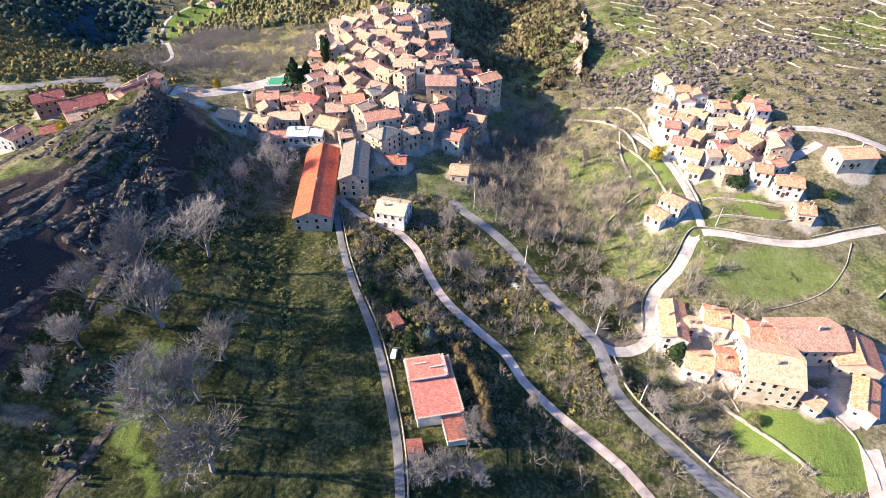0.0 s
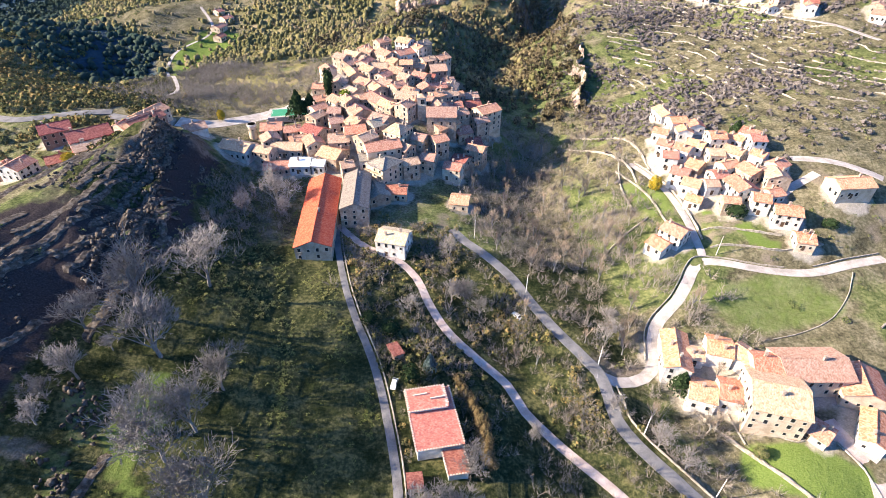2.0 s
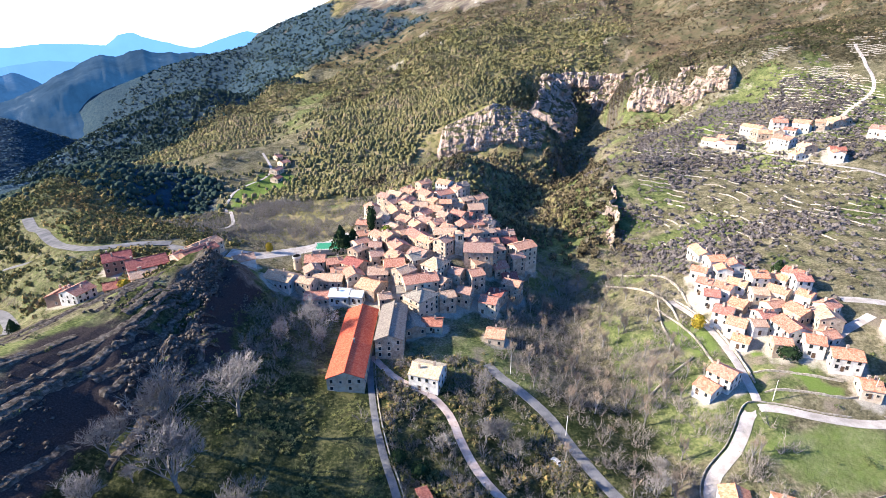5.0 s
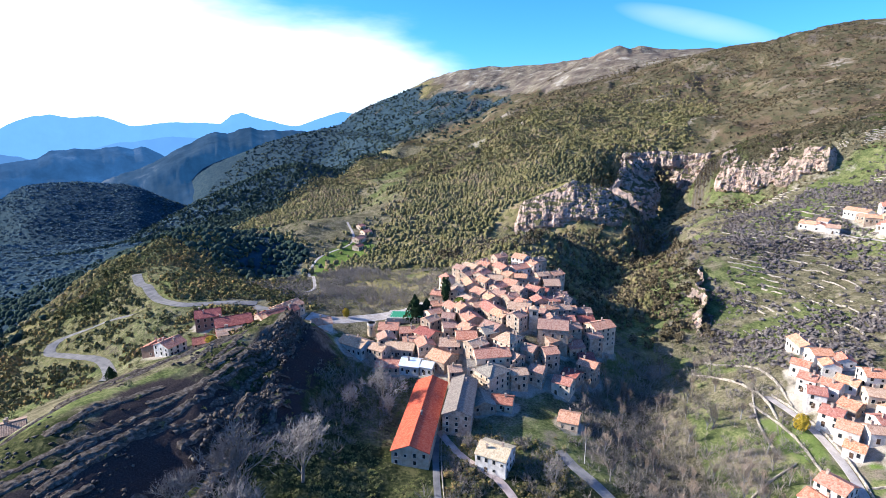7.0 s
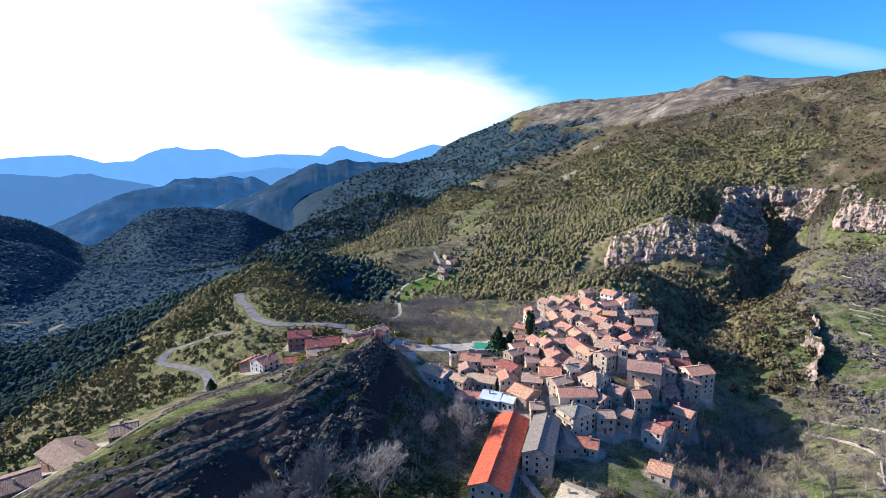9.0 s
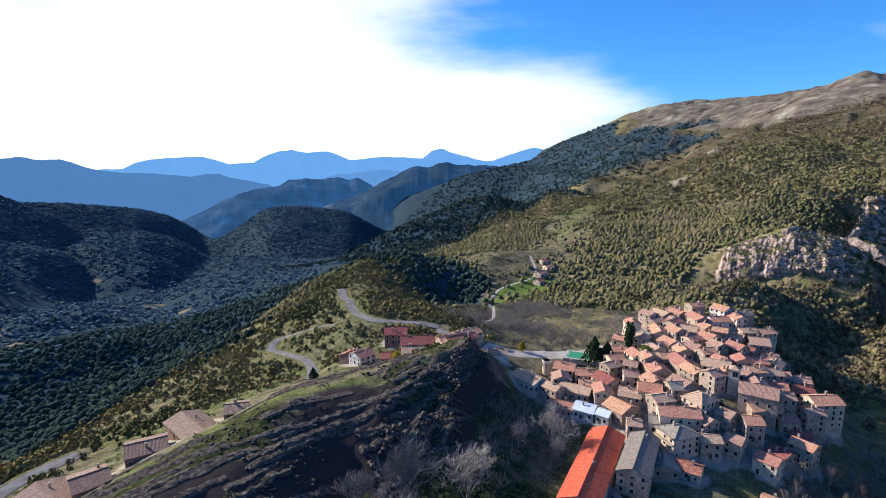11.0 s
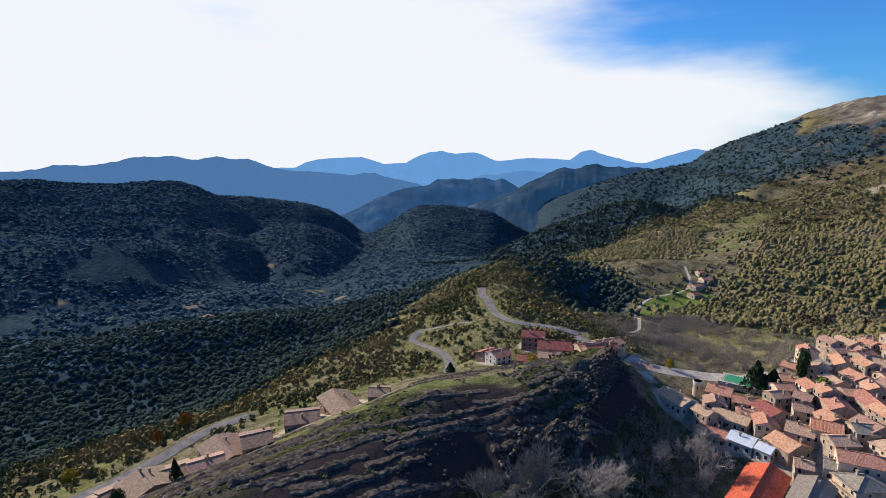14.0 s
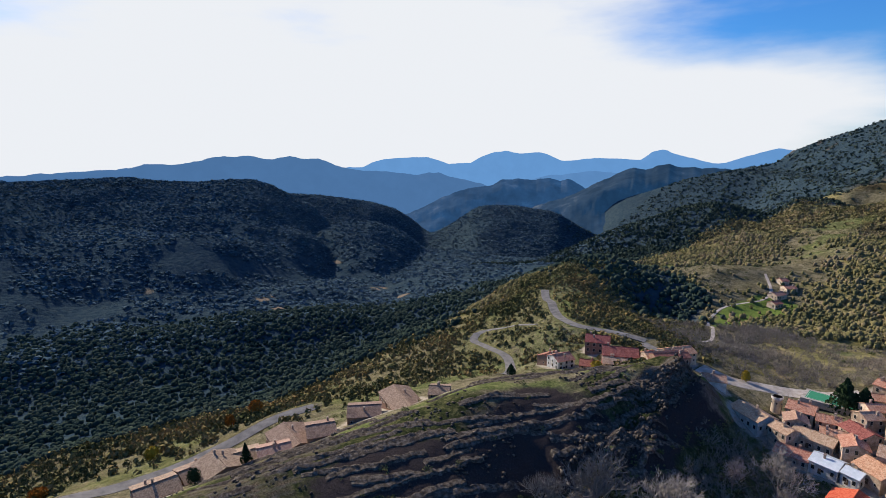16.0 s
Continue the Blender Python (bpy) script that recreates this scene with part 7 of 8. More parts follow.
def near_cliffs(x, y):
    d = np.minimum(from_line(x, y, LAND["cliff_top"]), from_line(x, y, LAND["east_cliff_top"]))
    return np.maximum(smooth(26, 8, d), smooth(30, 10, from_line(x, y, LAND["gorge_east_rim"][:3])))


def far_pine_slopes(x, y):
    return 0.36 * smooth(1500, 1750, y) * smooth(-100, -350, x) * smooth(250, 190, on_ground(x, y) + 120 * fbm(x, y, 160, 4, 48))


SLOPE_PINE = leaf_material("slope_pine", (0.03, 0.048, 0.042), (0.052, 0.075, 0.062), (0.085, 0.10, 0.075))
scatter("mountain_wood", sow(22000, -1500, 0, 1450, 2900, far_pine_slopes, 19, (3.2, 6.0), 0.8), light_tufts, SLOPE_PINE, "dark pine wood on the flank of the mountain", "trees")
scatter("far_heath", sow(9000, -250, 700, 1650, 2050, lambda x, y: smooth(0.0, 0.3, fbm(x, y, 120, 4, 81)) * smooth(290, 240, on_ground(x, y)), 20, (1.8, 3.6), 0.6), tufts, HEATH, "brown heath high on the mountain", "scrub")
scatter("grey_thicket", sow(2600, -230, -50, 285, 400, lambda x, y: behind_square(x, y) * off_path(x, y) * off_houses(x, y, 3.0) * smooth(-0.3, 0.0, fbm(x, y, 26, 3, 86)), 22, (0.9, 2.1), 1.3), twiggy, BROWN, "leafless grey-brown thicket behind the village square", "thicket")
scatter("cliff_scrub", sow(3000, -120, 300, 290, 800, near_cliffs, 9, (0.8, 1.8), 0.8), bushy, SHRUB, "olive scrub on the brink of the cliffs", "shrubs")
scatter("heath", sow(44000, -600, 620, 600, 1750, heath_keep, 5, (1.1, 2.5), 0.75), tufts, HEATH, "brown heath and scrub on the mountainside", "scrub")


def west_slope(x, y):
    """Autumn trees on the slope below the lower road and round the bends."""
    below = smooth(-222, -250, x + 0.05 * y) * smooth(-440, -380, x) * smooth(330, 260, y) + 0.5 * smooth(45, 25, from_line(x, y, LAND["ridge_west"]))
    return np.clip(below, 0, 1) * off_roads(x, y, 3.5) * off_houses(x, y, 4.0) * (0.25 + 0.75 * smooth(-0.2, 0.15, fbm(x, y, 45, 3, 99)))


bushy_far = round_sprays(10, 22, 0.42, 13)
AUTUMN = leaf_material("autumn_leaves", (0.055, 0.062, 0.024), (0.13, 0.125, 0.05), (0.22, 0.185, 0.075), (0.32, 0.21, 0.085))
scatter("autumn_wood", sow(9500, -450, -180, -60, 420, west_slope, 14, (0.9, 2.2), 1.15), bushy_far, AUTUMN, "mixed autumn wood of olive and yellow crowns below the road", "trees")


def near_shrubs(x, y):
    west = np.maximum(smooth(-170, -215, x + 0.1 * y) * 0.9, 0.7 * smooth(-135, -160, x + 0.1 * y) * smooth(240, 270, y) * smooth(-0.2, 0.1, fbm(x, y, 30, 3, 92)))
    open_ground = 0.16 + 0.75 * smooth(0.0, 0.35, fbm(x, y, 40, 3, 91))
    field = 1 - 0.85 * field_steps(x, y)
    verge = 0.75 * smooth(9, 4, np.minimum(from_line(x, y, ROAD_LINES["track"][1][::3]), from_line(x, y, ROAD_LINES["lane"][1][::3]))) * smooth(-0.1, 0.15, fbm(x, y, 16, 3, 93))
    return np.maximum(np.maximum(west, verge), open_ground * field) * off_roads(x, y) * off_houses(x, y, 2.0) * (1 - np.clip(lawn_mask(x, y), 0, 1)) * (1 - 0.8 * rockiness(x, y)) * (1 - 0.75 * built_up(x, y)) * (1 - 0.55 * terracing(x, y))


scatter("shrubs", sow(8500, -420, 330, 30, 640, near_shrubs, 6, (0.8, 2.0), 1.0), leafy, SHRUB, "olive and green shrubs scattered over the slopes", "shrubs")


def ravine(x, y):
    d = from_line(x, y, LAND["stream"][2:])
    bank = smooth(52, 26, d) * smooth(330, 290, y) + 0.8 * smooth(60, 75, x) * smooth(104, 90, x) * smooth(140, 160, y) * smooth(300, 270, y) + 1.0 * smooth(34, 16, from_line(x, y, LAND["west_gully"])) + 0.7 * smooth(26, 14, from_line(x, y, LAND["village_gully"]))
    bank = bank + 0.8 * blob(x, y, -84, 192, 17, 32, 10)
    near_road = 0.5 * smooth(26, 8, from_line(x, y, ROAD_LINES["track"][1][::3]))
    return np.clip(bank + near_road, 0, 1) * off_roads(x, y, 2.0) * off_houses(x, y, 2.0) * (1 - np.clip(lawn_mask(x, y), 0, 1)) * (0.35 + 0.65 * smooth(-0.15, 0.15, fbm(x, y, 22, 3, 95)))


def lee_growth(x, y):
    """Bushes in the shade between the crag and the long building."""
    return smooth(-108, -98, x) * smooth(-58, -66, x) * smooth(118, 140, y) * smooth(236, 222, y) * (0.3 + 0.7 * smooth(-0.15, 0.1, fbm(x, y, 15, 3, 112))) * off_houses(x, y, 2.0)


scatter("lee_bushes", sow(2200, -110, -55, 115, 238, lee_growth, 33, (0.5, 1.5), 0.9), leafy, SHRUB, "dark green bushes in the shade of the crag", "bushes")


def gardens(x, y):
    """Bushes and rough growth of the gardens and banks between lane, track and road."""
    lane_x = np.interp(y, [60, 90, 113, 134, 171, 191], [-10, -15, -22, -31, -43, -47])
    road_x = np.interp(y, [67, 80, 106, 120, 144, 170, 187], [78, 65, 52, 47, 33, 17, 4])
    between = smooth(1, 4, x - lane_x) * smooth(6, -2, x - road_x) * smooth(70, 100, y) * smooth(196, 180, y)
    plots = 0.25 + 0.75 * smooth(-0.12, 0.12, fbm(x, y, 17, 3, 110))
    open_meadow = np.maximum(blob(x, y, 30, 112, 11, 16, -15), np.maximum(blob(x, y, 22, 88, 14, 16, -30), blob(x, y, 12, 150, 6, 12, 10)))
    return between * plots * (1 - 0.92 * open_meadow) * off_roads(x, y, 0.8) * off_houses(x, y, 1.2)


scatter("garden_bushes", sow(5200, -50, 80, 66, 196, gardens, 31, (0.5, 1.5), 1.0), bushy, AUTUMN, "olive and brown garden bushes between the lanes", "bushes")
scatter("garden_thicket", sow(4200, -50, 90, 66, 200, gardens, 32, (0.9, 2.2), 1.5), twiggy, BROWN, "leafless grey-brown bushes between the lanes", "thicket")


def saddle_scrub(x, y):
    """Low bushes round the bends of the road and on the saddle behind the village."""
    on_ridge = smooth(90, 50, from_line(x, y, LAND["house_ridge"]))
    return np.clip(on_ridge, 0, 1) * (0.15 + 0.85 * smooth(-0.1, 0.15, fbm(x, y, 28, 3, 103))) * off_roads(x, y, 2.5) * off_houses(x, y, 3.0)


scatter("saddle_scrub", sow(9500, -400, -140, 205, 440, saddle_scrub, 17, (0.7, 2.0), 1.0), bushy_far, AUTUMN, "olive bushes on the saddle behind the houses", "shrubs")
scatter("bare_thicket", sow(19000, -190, 150, 60, 470, ravine, 7, (1.2, 2.9), 1.5), twiggy, BROWN, "leafless brown thicket along the ravine", "thicket")


def east_scrub(x, y):
    """Leafless scrub that has taken over the terraces."""
    return smooth(70, 100, x) * (0.12 + 0.88 * smooth(0.0, 0.14, fbm(x, y, 60, 4, 101))) * smooth(190, 230, y) * off_roads(x, y, 2.0) * off_houses(x, y, 3.0) * (1 - np.clip(lawn_mask(x, y), 0, 1)) * (1 - built_up(x, y))


scatter("east_scrub", sow(19000, 70, 340, 180, 600, east_scrub, 16, (0.8, 1.9), 0.8), tufts, GREY_SCRUB, "grey-brown leafless scrub on the old terraces", "scrub")


def gorge_wood(x, y):
    """Leafless wood below the village rock and on both sides of the gorge."""
    d = from_line(x, y, LAND["stream"][1:4])
    return np.maximum(smooth(95, 60, d) * smooth(300, 330, y) * (x < 100 + 0.1 * (y - 400)), smooth(30, 16, from_line(x, y, LAND["village_gully"]))) * (0.4 + 0.6 * smooth(-0.2, 0.1, fbm(x, y, 40, 3, 97))) * off_houses(x, y, 3.0)


scatter("leafless_wood", sow(4200, -110, 150, 300, 620, gorge_wood, 8, (1.6, 2.9), 1.35), bushy, HEATH, "leafless grey-brown wood in the gorge", "trees")


def strips(x, y):
    """Rows of rank grass and bramble across the field."""
    row = smooth(3.6, 2.0, from_line(x, y, [(-54, 128), (-49, 105), (-45, 82)]) + 2 * fbm(x, y, 8, 2, 55))
    row = np.maximum(row, smooth(3.4, 2.0, from_line(x, y, [(-63, 160), (-57, 138)]) + 2 * fbm(x, y, 8, 2, 56)))
    for patch in ((-66, 134, 7, 9), (-33, 122, 6, 10), (-21, 97, 3, 10), (-64, 106, 4, 6), (-45, 150, 5, 9), (-40, 138, 4, 8)):
        row = np.maximum(row, 0.8 * blob(x, y, *patch))
    return np.maximum(row, 0.05 * smooth(-3, 3, spur_edge(x, y)) * (x < -22)) * (0.35 + 0.65 * smooth(-0.15, 0.1, fbm(x, y, 9, 3, 57))) * off_roads(x, y, 1.0) * off_houses(x, y, 1.0)


scatter("rank_grass", sow(17000, -112, -15, 45, 205, strips, 10, (0.4, 0.95), 0.7), leafy, RANK, "strips of rank yellow-green grass and bramble", "grass")


def stones(x, y):
    return rockiness(x, y) * smooth(-0.1, 0.2, fbm(x, y, 14, 3, 59))


scatter("rocks", sow(9000, -215, -70, 10, 205, stones, 12, (0.2, 0.75), 0.7), block_shapes(14, 5), DARK_ROCK, "angular dark rocks on the spur", "rocks", False)


def crag_rocks(x, y):
    """Broken blocks that stand along the rib of the spur."""
    return np.maximum(0.8 * smooth(9, 2, from_line(x, y, LAND["spur_rib"]) + 7 * fbm(x, y, 12, 3, 113)) * smooth(118, 132, y), 0.7 * outcrops(x, y))


scatter("crag_blocks", sow(7000, -145, -75, 50, 225, crag_rocks, 34, (0.25, 0.85), 1.3), block_shapes(16, 6), DARK_ROCK, "jagged dark blocks of the crag", "rocks", False)


def needle(verts, faces, a, b, rad):
    """A twig: three sides that run out to a point."""
    d = (b - a).normalized()
    s = d.orthogonal().normalized() * rad
    t = d.cross(s)
    k = len(verts)
    verts += [a + s, a - 0.5 * s + 0.866 * t, a - 0.5 * s - 0.866 * t, b]
    faces += [(k, k + 1, k + 3), (k + 1, k + 2, k + 3), (k + 2, k, k + 3)]


def bare_tree_meshes(seed, tall, spread, depth=5, rise=0.35):
    """A leafless tree: trunk and limbs in one mesh, fine twigs in another."""
    r = random.Random(seed)
    tv, tf, wv, wf = [], [], [], []

    def grow(p, d, length, rad, k):
        bend = Vector((r.uniform(-1, 1), r.uniform(-1, 1), r.uniform(-0.4, 1))) * 0.12
        q = p + (d + bend) * length
        thin = rad * 0.66
        if k >= depth - 1:
            needle(wv, wf, p, q, max(rad, 0.032 if k < depth else 0.022))
        else:
            tube(tv, tf, p, q, rad, thin, 5 if k < 2 else 3)
        if k >= depth:
            return
        for _ in range((7, 4, 3, 3, 3, 2)[k]):
            w = Vector((r.uniform(-1, 1), r.uniform(-1, 1), r.uniform(-0.5, 0.9)))
            way = (d + w * spread + Vector((0, 0, rise * 0.25))).normalized()
            grow(p.lerp(q, r.uniform(0.45, 1.0)), way, length * r.uniform(0.62, 0.86), thin * r.uniform(0.5, 0.72), k + 1)
    grow(Vector((0, 0, -0.5)), Vector((r.uniform(-0.08, 0.08), r.uniform(-0.08, 0.08), 1)).normalized(), tall * 0.24, tall * 0.02, 0)
    return mesh_from("trunk", tv, tf, BARK), (wv, wf)


def bare_tree(meshes, x, y, size, turn, label, group, twig):
    ob = root("bare_tree", pose(x, y, ground_z(x, y), 0, 0, turn) @ Matrix.Diagonal((size, size, size, 1)), label, "tree", group)
    part("trunk", meshes[0], None, ob)
    part("crown", meshes[1], None, ob)
    return ob


SPREADING = [(a, mesh_from("crown", *w, TWIG)) for a, w in (bare_tree_meshes(s, 10, 0.95, 6) for s in (11, 12, 13, 14))]
SLENDER = [(a, mesh_from("crown", *w, WARM_TWIG)) for a, w in (bare_tree_meshes(s, 13, 0.5, 4, 0.8) for s in (21, 22, 23))]

ORCHARD = [(-79.5, 135.4, 20.0), (-91.7, 117.4, 25.2), (-82.4, 104.4, 21.0), (-104.5, 109.0, 12.1), (-98.3, 92.6, 11.4), (-101.3, 84.6, 8.4), (-100.4, 77.8, 8.2), (-75.3, 80.2, 17.5), (-64.3, 81.7, 15.5), (-62.6, 96.5, 14.5), (-54.8, 62.4, 20.6), (-68.6, 72.7, 15.2),
           (-83.3, 184.0, 10.1), (-73.7, 197.7, 17.0), (-94.6, 103.2, 5.8), (-68, 190, 9.0)]      # x, y, width of the crown
SPAN = max(v.co.x for v in SPREADING[0][1].vertices) - min(v.co.x for v in SPREADING[0][1].vertices)
for k, (x, y, s) in enumerate(ORCHARD):
    bare_tree(SPREADING[k % 4], x, y, s / SPAN, 67 * k, "large leafless tree with pale grey branches" if s > 14 else "leafless tree with pale grey branches", "bare trees of the field", TWIG)
LANESIDE = [(-11.7, 137.1, 0.6), (3.2, 145.3, 0.7), (8.1, 78.3, 0.8), (-4.7, 64.2, 0.8), (2.2, 66.3, 0.9), (10.3, 66.4, 0.6), (1.9, 167.3, 0.7), (8.2, 146.3, 0.8), (13.3, 141.4, 0.7), (27.0, 92.6, 0.5), (52.9, 100.9, 0.5), (63.0, 89.0, 0.6), (69.1, 83.1, 0.6),
            (92.9, 98.4, 0.7), (56.5, 128.9, 0.7), (60.4, 139.0, 0.6)]
for k, (x, y, s) in enumerate(LANESIDE):
    bare_tree(SPREADING[(k + 1) % 4], x, y, s * 13.0 / SPAN, 41 * k, "small leafless tree with grey twigs beside the track", "bare trees by the lanes", TWIG)


def ravine_trees():
    rs = np.random.RandomState(15)
    made = 0
    while made < 95:
        x, y = rs.uniform(0, 95), rs.uniform(95, 290)
        a, b = np.array([x]), np.array([y])
        if rs.rand() < ravine(a, b)[0] and from_line(a, b, LAND["stream"][2:])[0] < 40:
            bare_tree(SLENDER[made % 3], x, y, rs.uniform(0.8, 1.4), rs.uniform(0, 360), "slender leafless tree with brown twigs in the ravine", "bare trees of the ravine", WARM_TWIG)
            made += 1


ravine_trees()


def foliage(count, seed, shape, leaf, flat=0.5):
    """A crown of many small leaf clumps; shape(u) gives the half width at the height u of 0 to 1."""
    rs = np.random.RandomState(seed)
    v, f = [], []
    for _ in range(count):
        u = rs.rand()
        r, a = shape(u) * math.sqrt(rs.uniform(0.35, 1.0)), rs.rand() * 6.283
        c = np.array([r * math.cos(a), r * math.sin(a), u])
        for _ in range(2):
            d1, d2 = rs.normal(size=3), rs.normal(size=3)
            d1[2] *= flat
            d1, d2 = d1 / np.linalg.norm(d1) * leaf, d2 / np.linalg.norm(d2) * leaf
            k = len(v)
            v += [tuple(c - d1), tuple(c + d2), tuple(c + d1), tuple(c - d2)]
            f.append((k, k + 1, k + 2, k + 3))
    return v, f


def leafy_tree(name, x, y, tall, wide, shape, leaf_mat, label, category="tree", seed=0, count=420, bare=0.15):
    ob = root(name, pose(x, y, ground_z(x, y), 0, 0, 50 * seed), label, category)
    v, f = foliage(count, seed, shape, 0.07)
    v = [(p[0] * wide, p[1] * wide, (bare + p[2] * (1 - bare)) * tall) for p in v]
    tv, tf = [], []
    tube(tv, tf, (0, 0, -0.6), (0, 0, tall * 0.9), tall * 0.022 + 0.08, 0.04, 7)
    for k in range(9):
        a, h = 2.4 * k, tall * (bare + 0.07 * k)
        reach = 0.7 * wide * shape(min(1, max(0, (h / tall - bare) / (1 - bare))))
        tube(tv, tf, (0, 0, h), (reach * math.cos(a), reach * math.sin(a), h + tall * 0.06), 0.09, 0.03, 4)
    part("trunk", mesh_from("trunk", tv, tf, BARK), None, ob)
    core = clump_shapes(2, 1, 0.4, seed + 30)[0]
    pts = [tuple(p) for p in core[0]]
    k = len(v)
    v += [(p[0] * wide * 0.62 * max(0.2, shape(0.5 + 0.49 * p[2])), p[1] * wide * 0.62 * max(0.2, shape(0.5 + 0.49 * p[2])), (bare + (0.5 + 0.47 * p[2]) * (1 - bare)) * tall) for p in pts]
    f += [tuple(int(i) + k for i in t) for t in core[1]]
    part("crown", mesh_from("crown", v, f, leaf_mat), None, ob)
    return ob


def cone(u):
    return max(0.06, max(0.0, 1 - u) ** 0.85)


def dome(u):
    return math.sqrt(max(0.03, 1 - (2 * u - 0.85) ** 2 / 1.4))


def spire(u):
    return 0.35 + 0.65 * math.sin(math.pi * min(1, 0.12 + 0.88 * (1 - u)))


DARK_GREEN = leaf_material("dark_conifer_needles", (0.012, 0.024, 0.012), (0.03, 0.05, 0.022), (0.05, 0.075, 0.03))
BLUE_GREEN = leaf_material("blue_spruce_needles", (0.06, 0.09, 0.08), (0.12, 0.16, 0.15), (0.19, 0.23, 0.22))
YELLOW = leaf_material("yellow_leaves", (0.28, 0.20, 0.015), (0.42, 0.30, 0.03), (0.52, 0.38, 0.06))
LIME = leaf_material("lime_leaves", (0.10, 0.14, 0.02), (0.18, 0.22, 0.035), (0.26, 0.28, 0.06))
ORANGE = leaf_material("orange_leaves", (0.22, 0.075, 0.012), (0.34, 0.13, 0.02), (0.42, 0.20, 0.04))
TREES = [
    ("cedar", -80.0, 274.0, 17, 7.5, cone, DARK_GREEN, "dark green cedar beside the village road"), ("cedar", -73.5, 276.0, 13, 6.5, cone, DARK_GREEN, "dark green cedar beside the village road"),
    ("cypress", -66.0, 292.0, 17, 3.2, spire, DARK_GREEN, "tall dark cypress among the houses"), ("lime_tree", -55.5, 283.0, 8, 4.0, dome, LIME, "yellow-green leafy tree among the houses"),
    ("pine_tree", -9.8, 106.6, 7, 3.2, dome, DARK_GREEN, "dark green pine behind the farmhouse"), ("blue_spruce", -3.9, 111.2, 8, 2.8, cone, BLUE_GREEN, "blue-grey spruce behind the farmhouse"),
    ("evergreen_oak", -25.6, 130.9, 5, 3.0, dome, DARK_GREEN, "dark evergreen tree beside the lane"), ("evergreen_oak", -17.6, 126.0, 6, 3.4, dome, DARK_GREEN, "dark evergreen tree beside the lane"),
    ("fir_tree", 76.8, 110.2, 9, 4.6, cone, DARK_GREEN, "broad green fir beside the farm"), ("evergreen_oak", 119.6, 183.7, 6, 4.4, dome, DARK_GREEN, "round dark green tree on the terrace"),
    ("golden_tree", 94.3, 207.4, 7, 3.0, dome, YELLOW, "bright yellow autumn tree below the hamlet"), ("evergreen_oak", 152.7, 174.1, 4, 3.2, dome, DARK_GREEN, "dark green bush beside the hamlet road"),
    ("evergreen_oak", 92.1, 87.4, 4, 2.2, dome, SHRUB, "small green tree on the lawn"), ("pine_tree", 139.7, 237.9, 7, 4.2, cone, DARK_GREEN, "dark pine above the hamlet"),
    ("spruce", -191.0, 41.0, 9, 2.6, cone, DARK_GREEN, "dark spruce between the chalets"), ("spruce", -192.0, 23.0, 6, 2.6, dome, DARK_GREEN, "dark evergreen between the chalets"),
    ("spruce", -205.0, 186.0, 6, 3.2, cone, DARK_GREEN, "dark green conifers beside the road"), ("spruce", -199.0, 181.0, 5, 3.0, cone, DARK_GREEN, "dark green conifers beside the road"),
    ("golden_tree", -121.0, 270.0, 6, 2.2, dome, YELLOW, "yellow autumn tree beside the village road"), ("golden_tree", -158.0, 199.0, 4, 3.0, dome, YELLOW, "yellow-green bush in front of the ridge houses"),
    ("orange_tree", -300.0, 72.0, 8, 4.0, dome, ORANGE, "orange autumn tree below the road"), ("golden_tree", -262.0, 15.0, 6, 3.2, dome, YELLOW, "yellow autumn tree below the road"),
    ("orange_tree", -262.0, -28.0, 5, 4.0, dome, ORANGE, "orange autumn tree below the road"), ("orange_tree", -272.0, 52.0, 7, 2.6, dome, ORANGE, "orange autumn tree below the road"),
]
for k, (name, x, y, tall, wide, shape, mat, label) in enumerate(TREES):
    leafy_tree(name, x, y, tall, wide, shape, mat, label, seed=k + 1, count=520)


def hedge():
    """The row of tall brown bushes beside the farmhouse."""
    rs = np.random.RandomState(9)
    line = curve_through([(5.7, 107.3), (8.8, 98.3), (11.9, 90.4), (13.1, 80.4)], 1.6)
    for k, (x, y) in enumerate(line):
        leafy_tree("hedge_bush", x + rs.uniform(-0.8, 0.8), y, rs.uniform(3.2, 5.0), rs.uniform(1.6, 2.4), dome, WARM_LEAF, "tall brown autumn bush beside the farmhouse", "bush", k + 60, 240, 0.05)["group"] = "brown hedge of bushes"


WARM_LEAF = leaf_material("tan_leaves", (0.12, 0.085, 0.04), (0.21, 0.15, 0.075), (0.28, 0.21, 0.11))
hedge()


# ---- poles ----
def pole(x, y, tall, label):
    ob = root("utility_pole", pose(x, y, ground_z(x, y)), label, "pole", "utility poles")
    v, f = [], []
    tube(v, f, (0, 0, -0.5), (0, 0, tall), 0.17, 0.11, 8)
    part("post", mesh_from("post", v, f, WALLS["w"]), None, ob)
    part("crossbar", boxes((0, 0, tall - 0.5, 1.6, 0.12, 0.12)), SHUTTER, ob)


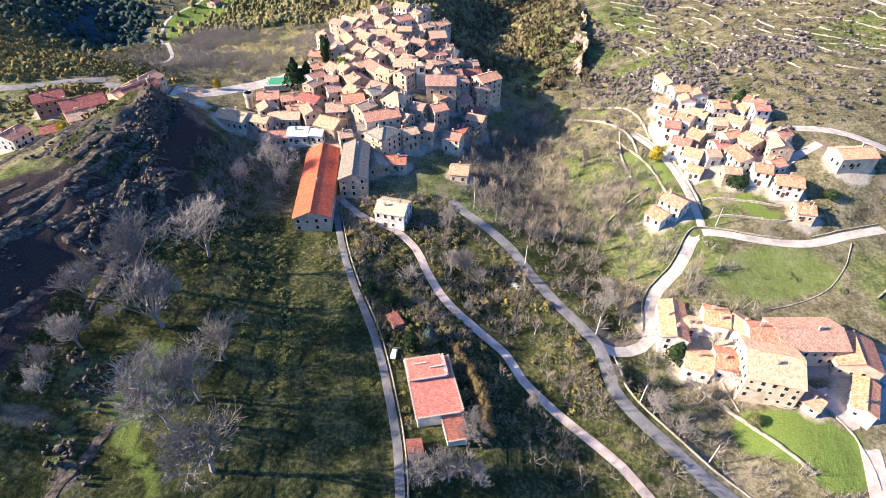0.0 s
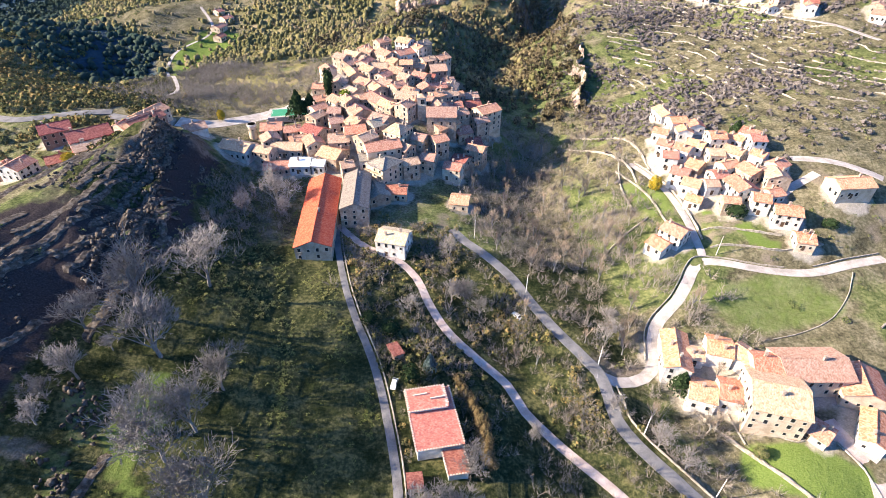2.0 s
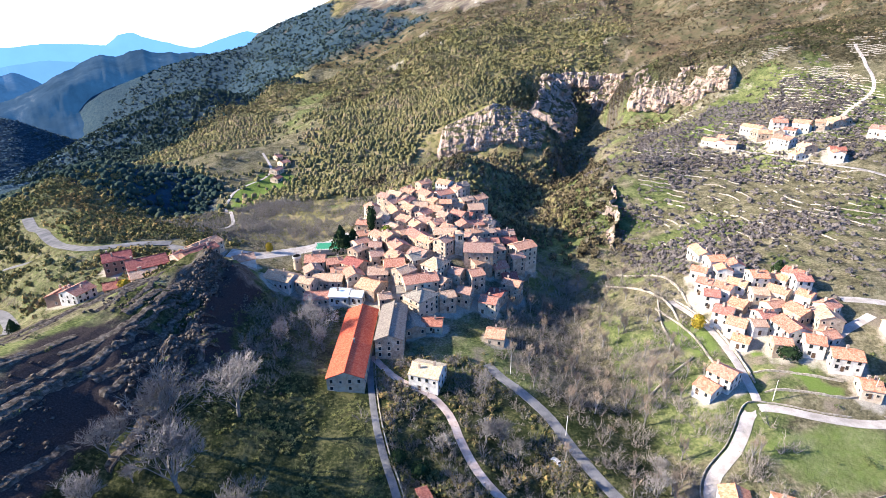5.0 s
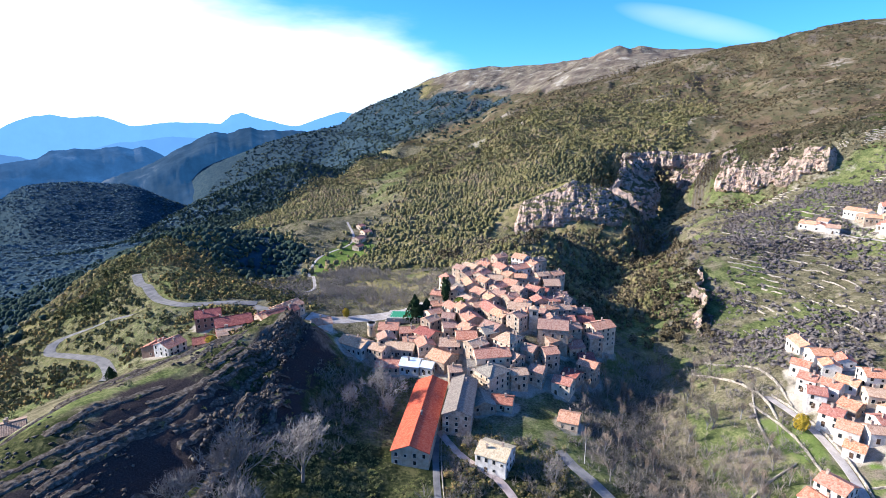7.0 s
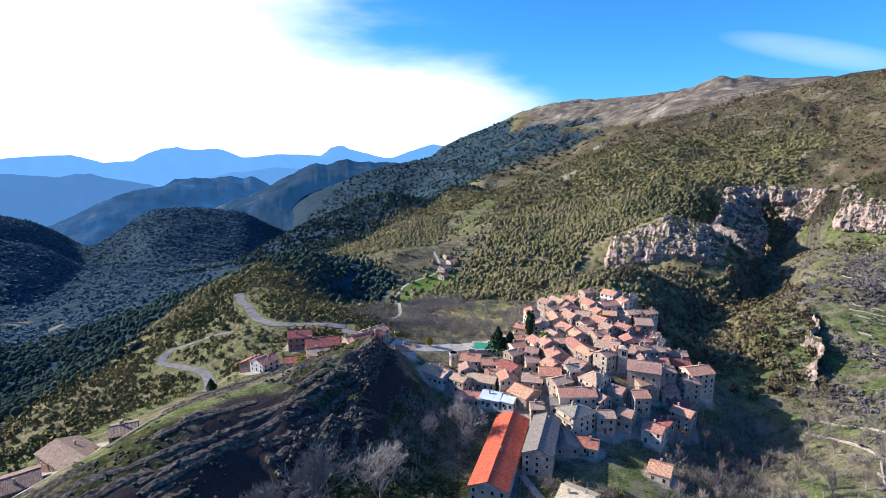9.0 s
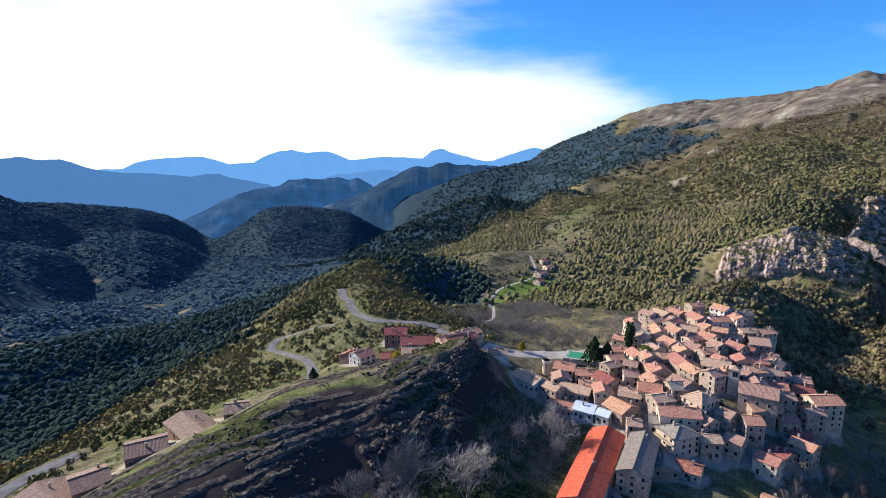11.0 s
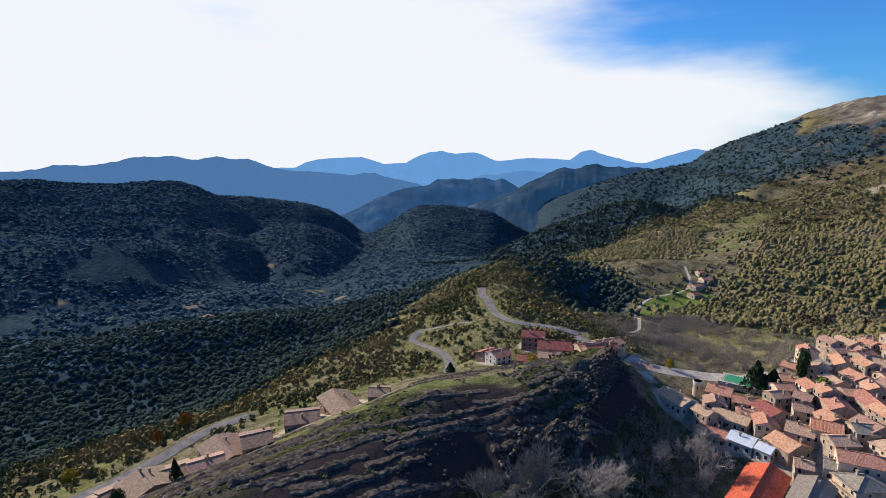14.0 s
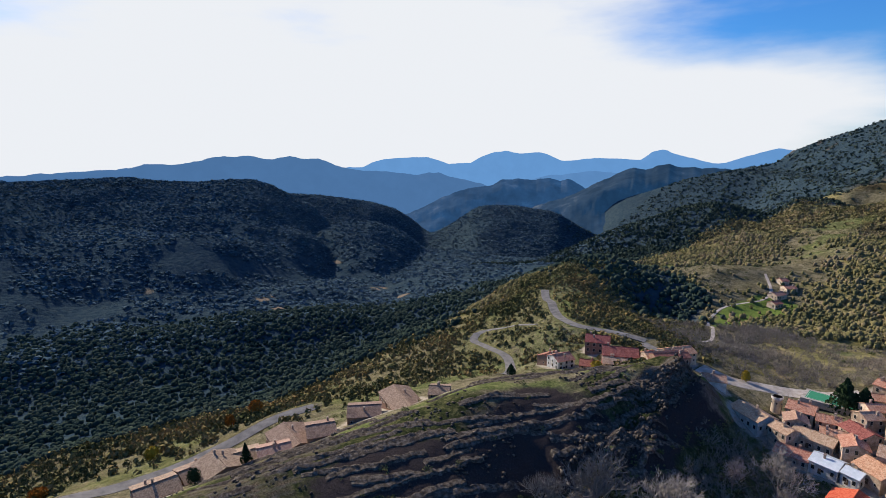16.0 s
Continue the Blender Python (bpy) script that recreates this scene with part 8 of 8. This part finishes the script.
for x, y in ((75.8, 76.2), (60.0, 93.0), (51.6, 117.9), (31.2, 150.6), (12.8, 181.4), (106.9, 165.5), (139.9, 164.9)):
    pole(x, y, 9.0, "pale concrete utility pole with a crossbar")


# ---- parked cars ----
def car(x, y, turn, color, label):
    ob = root("car", pose(x, y, ground_z(x, y) + 0.12, 0, 0, turn), label, "car", "parked cars")
    v = [(-2.1, 0.55), (-2.1, 0.9), (-1.1, 1.0), (-0.6, 1.45), (0.9, 1.45), (1.7, 0.98), (2.1, 0.85), (2.1, 0.4), (-2.1, 0.35)]
    pts = [(a, s * (0.85 if b < 1.2 else 0.68), b) for s in (-1, 1) for a, b in v]
    n = len(v)
    f = [tuple(range(n))[::-1], tuple(range(n, 2 * n))] + [(i, (i + 1) % n, (i + 1) % n + n, i + n) for i in range(n)]
    paint = material(label.replace(" ", "_"), (color, tuple(min(1, c * 1.1) for c in color)), 1.0, 0.3, 0.0)
    part("body", mesh_from("body", pts, f, paint), None, ob)
    for s in (-1, 1):
        part("side_window", boxes((0.1, s * 0.79, 1.2, 1.7, 0.03, 0.34)), GLASS, ob)
    part("windscreen", boxes((1.33, 0, 1.22, 0.5, 1.3, 0.3)), GLASS, ob)
    for a in (-1.3, 1.35):
        for s in (-1, 1):
            tv, tf = [], []
            tube(tv, tf, (a, s * 0.72, 0.32), (a, s * 0.92, 0.32), 0.32, 0.32, 12)
            tf.append(tuple(range(12, 24)))
            part("wheel", mesh_from("wheel", tv, tf, GLASS), None, ob)


car(-14.9, 105.4, 80, (0.7, 0.7, 0.7), "white parked car beside the lane")
car(137.8, 104.9, 75, (0.02, 0.30, 0.34), "turquoise parked car beside the farm")
car(133.4, 97.4, 30, (0.02, 0.26, 0.30), "turquoise parked car beside the farm drive")
car(26.9, 140.1, -55, (0.6, 0.6, 0.6), "white parked car beside the valley road")
car(-16.5, 250.0, 20, (0.04, 0.045, 0.05), "dark parked car on the church square")
car(-13.0, 247.5, 20, (0.05, 0.05, 0.05), "black parked car on the church square")
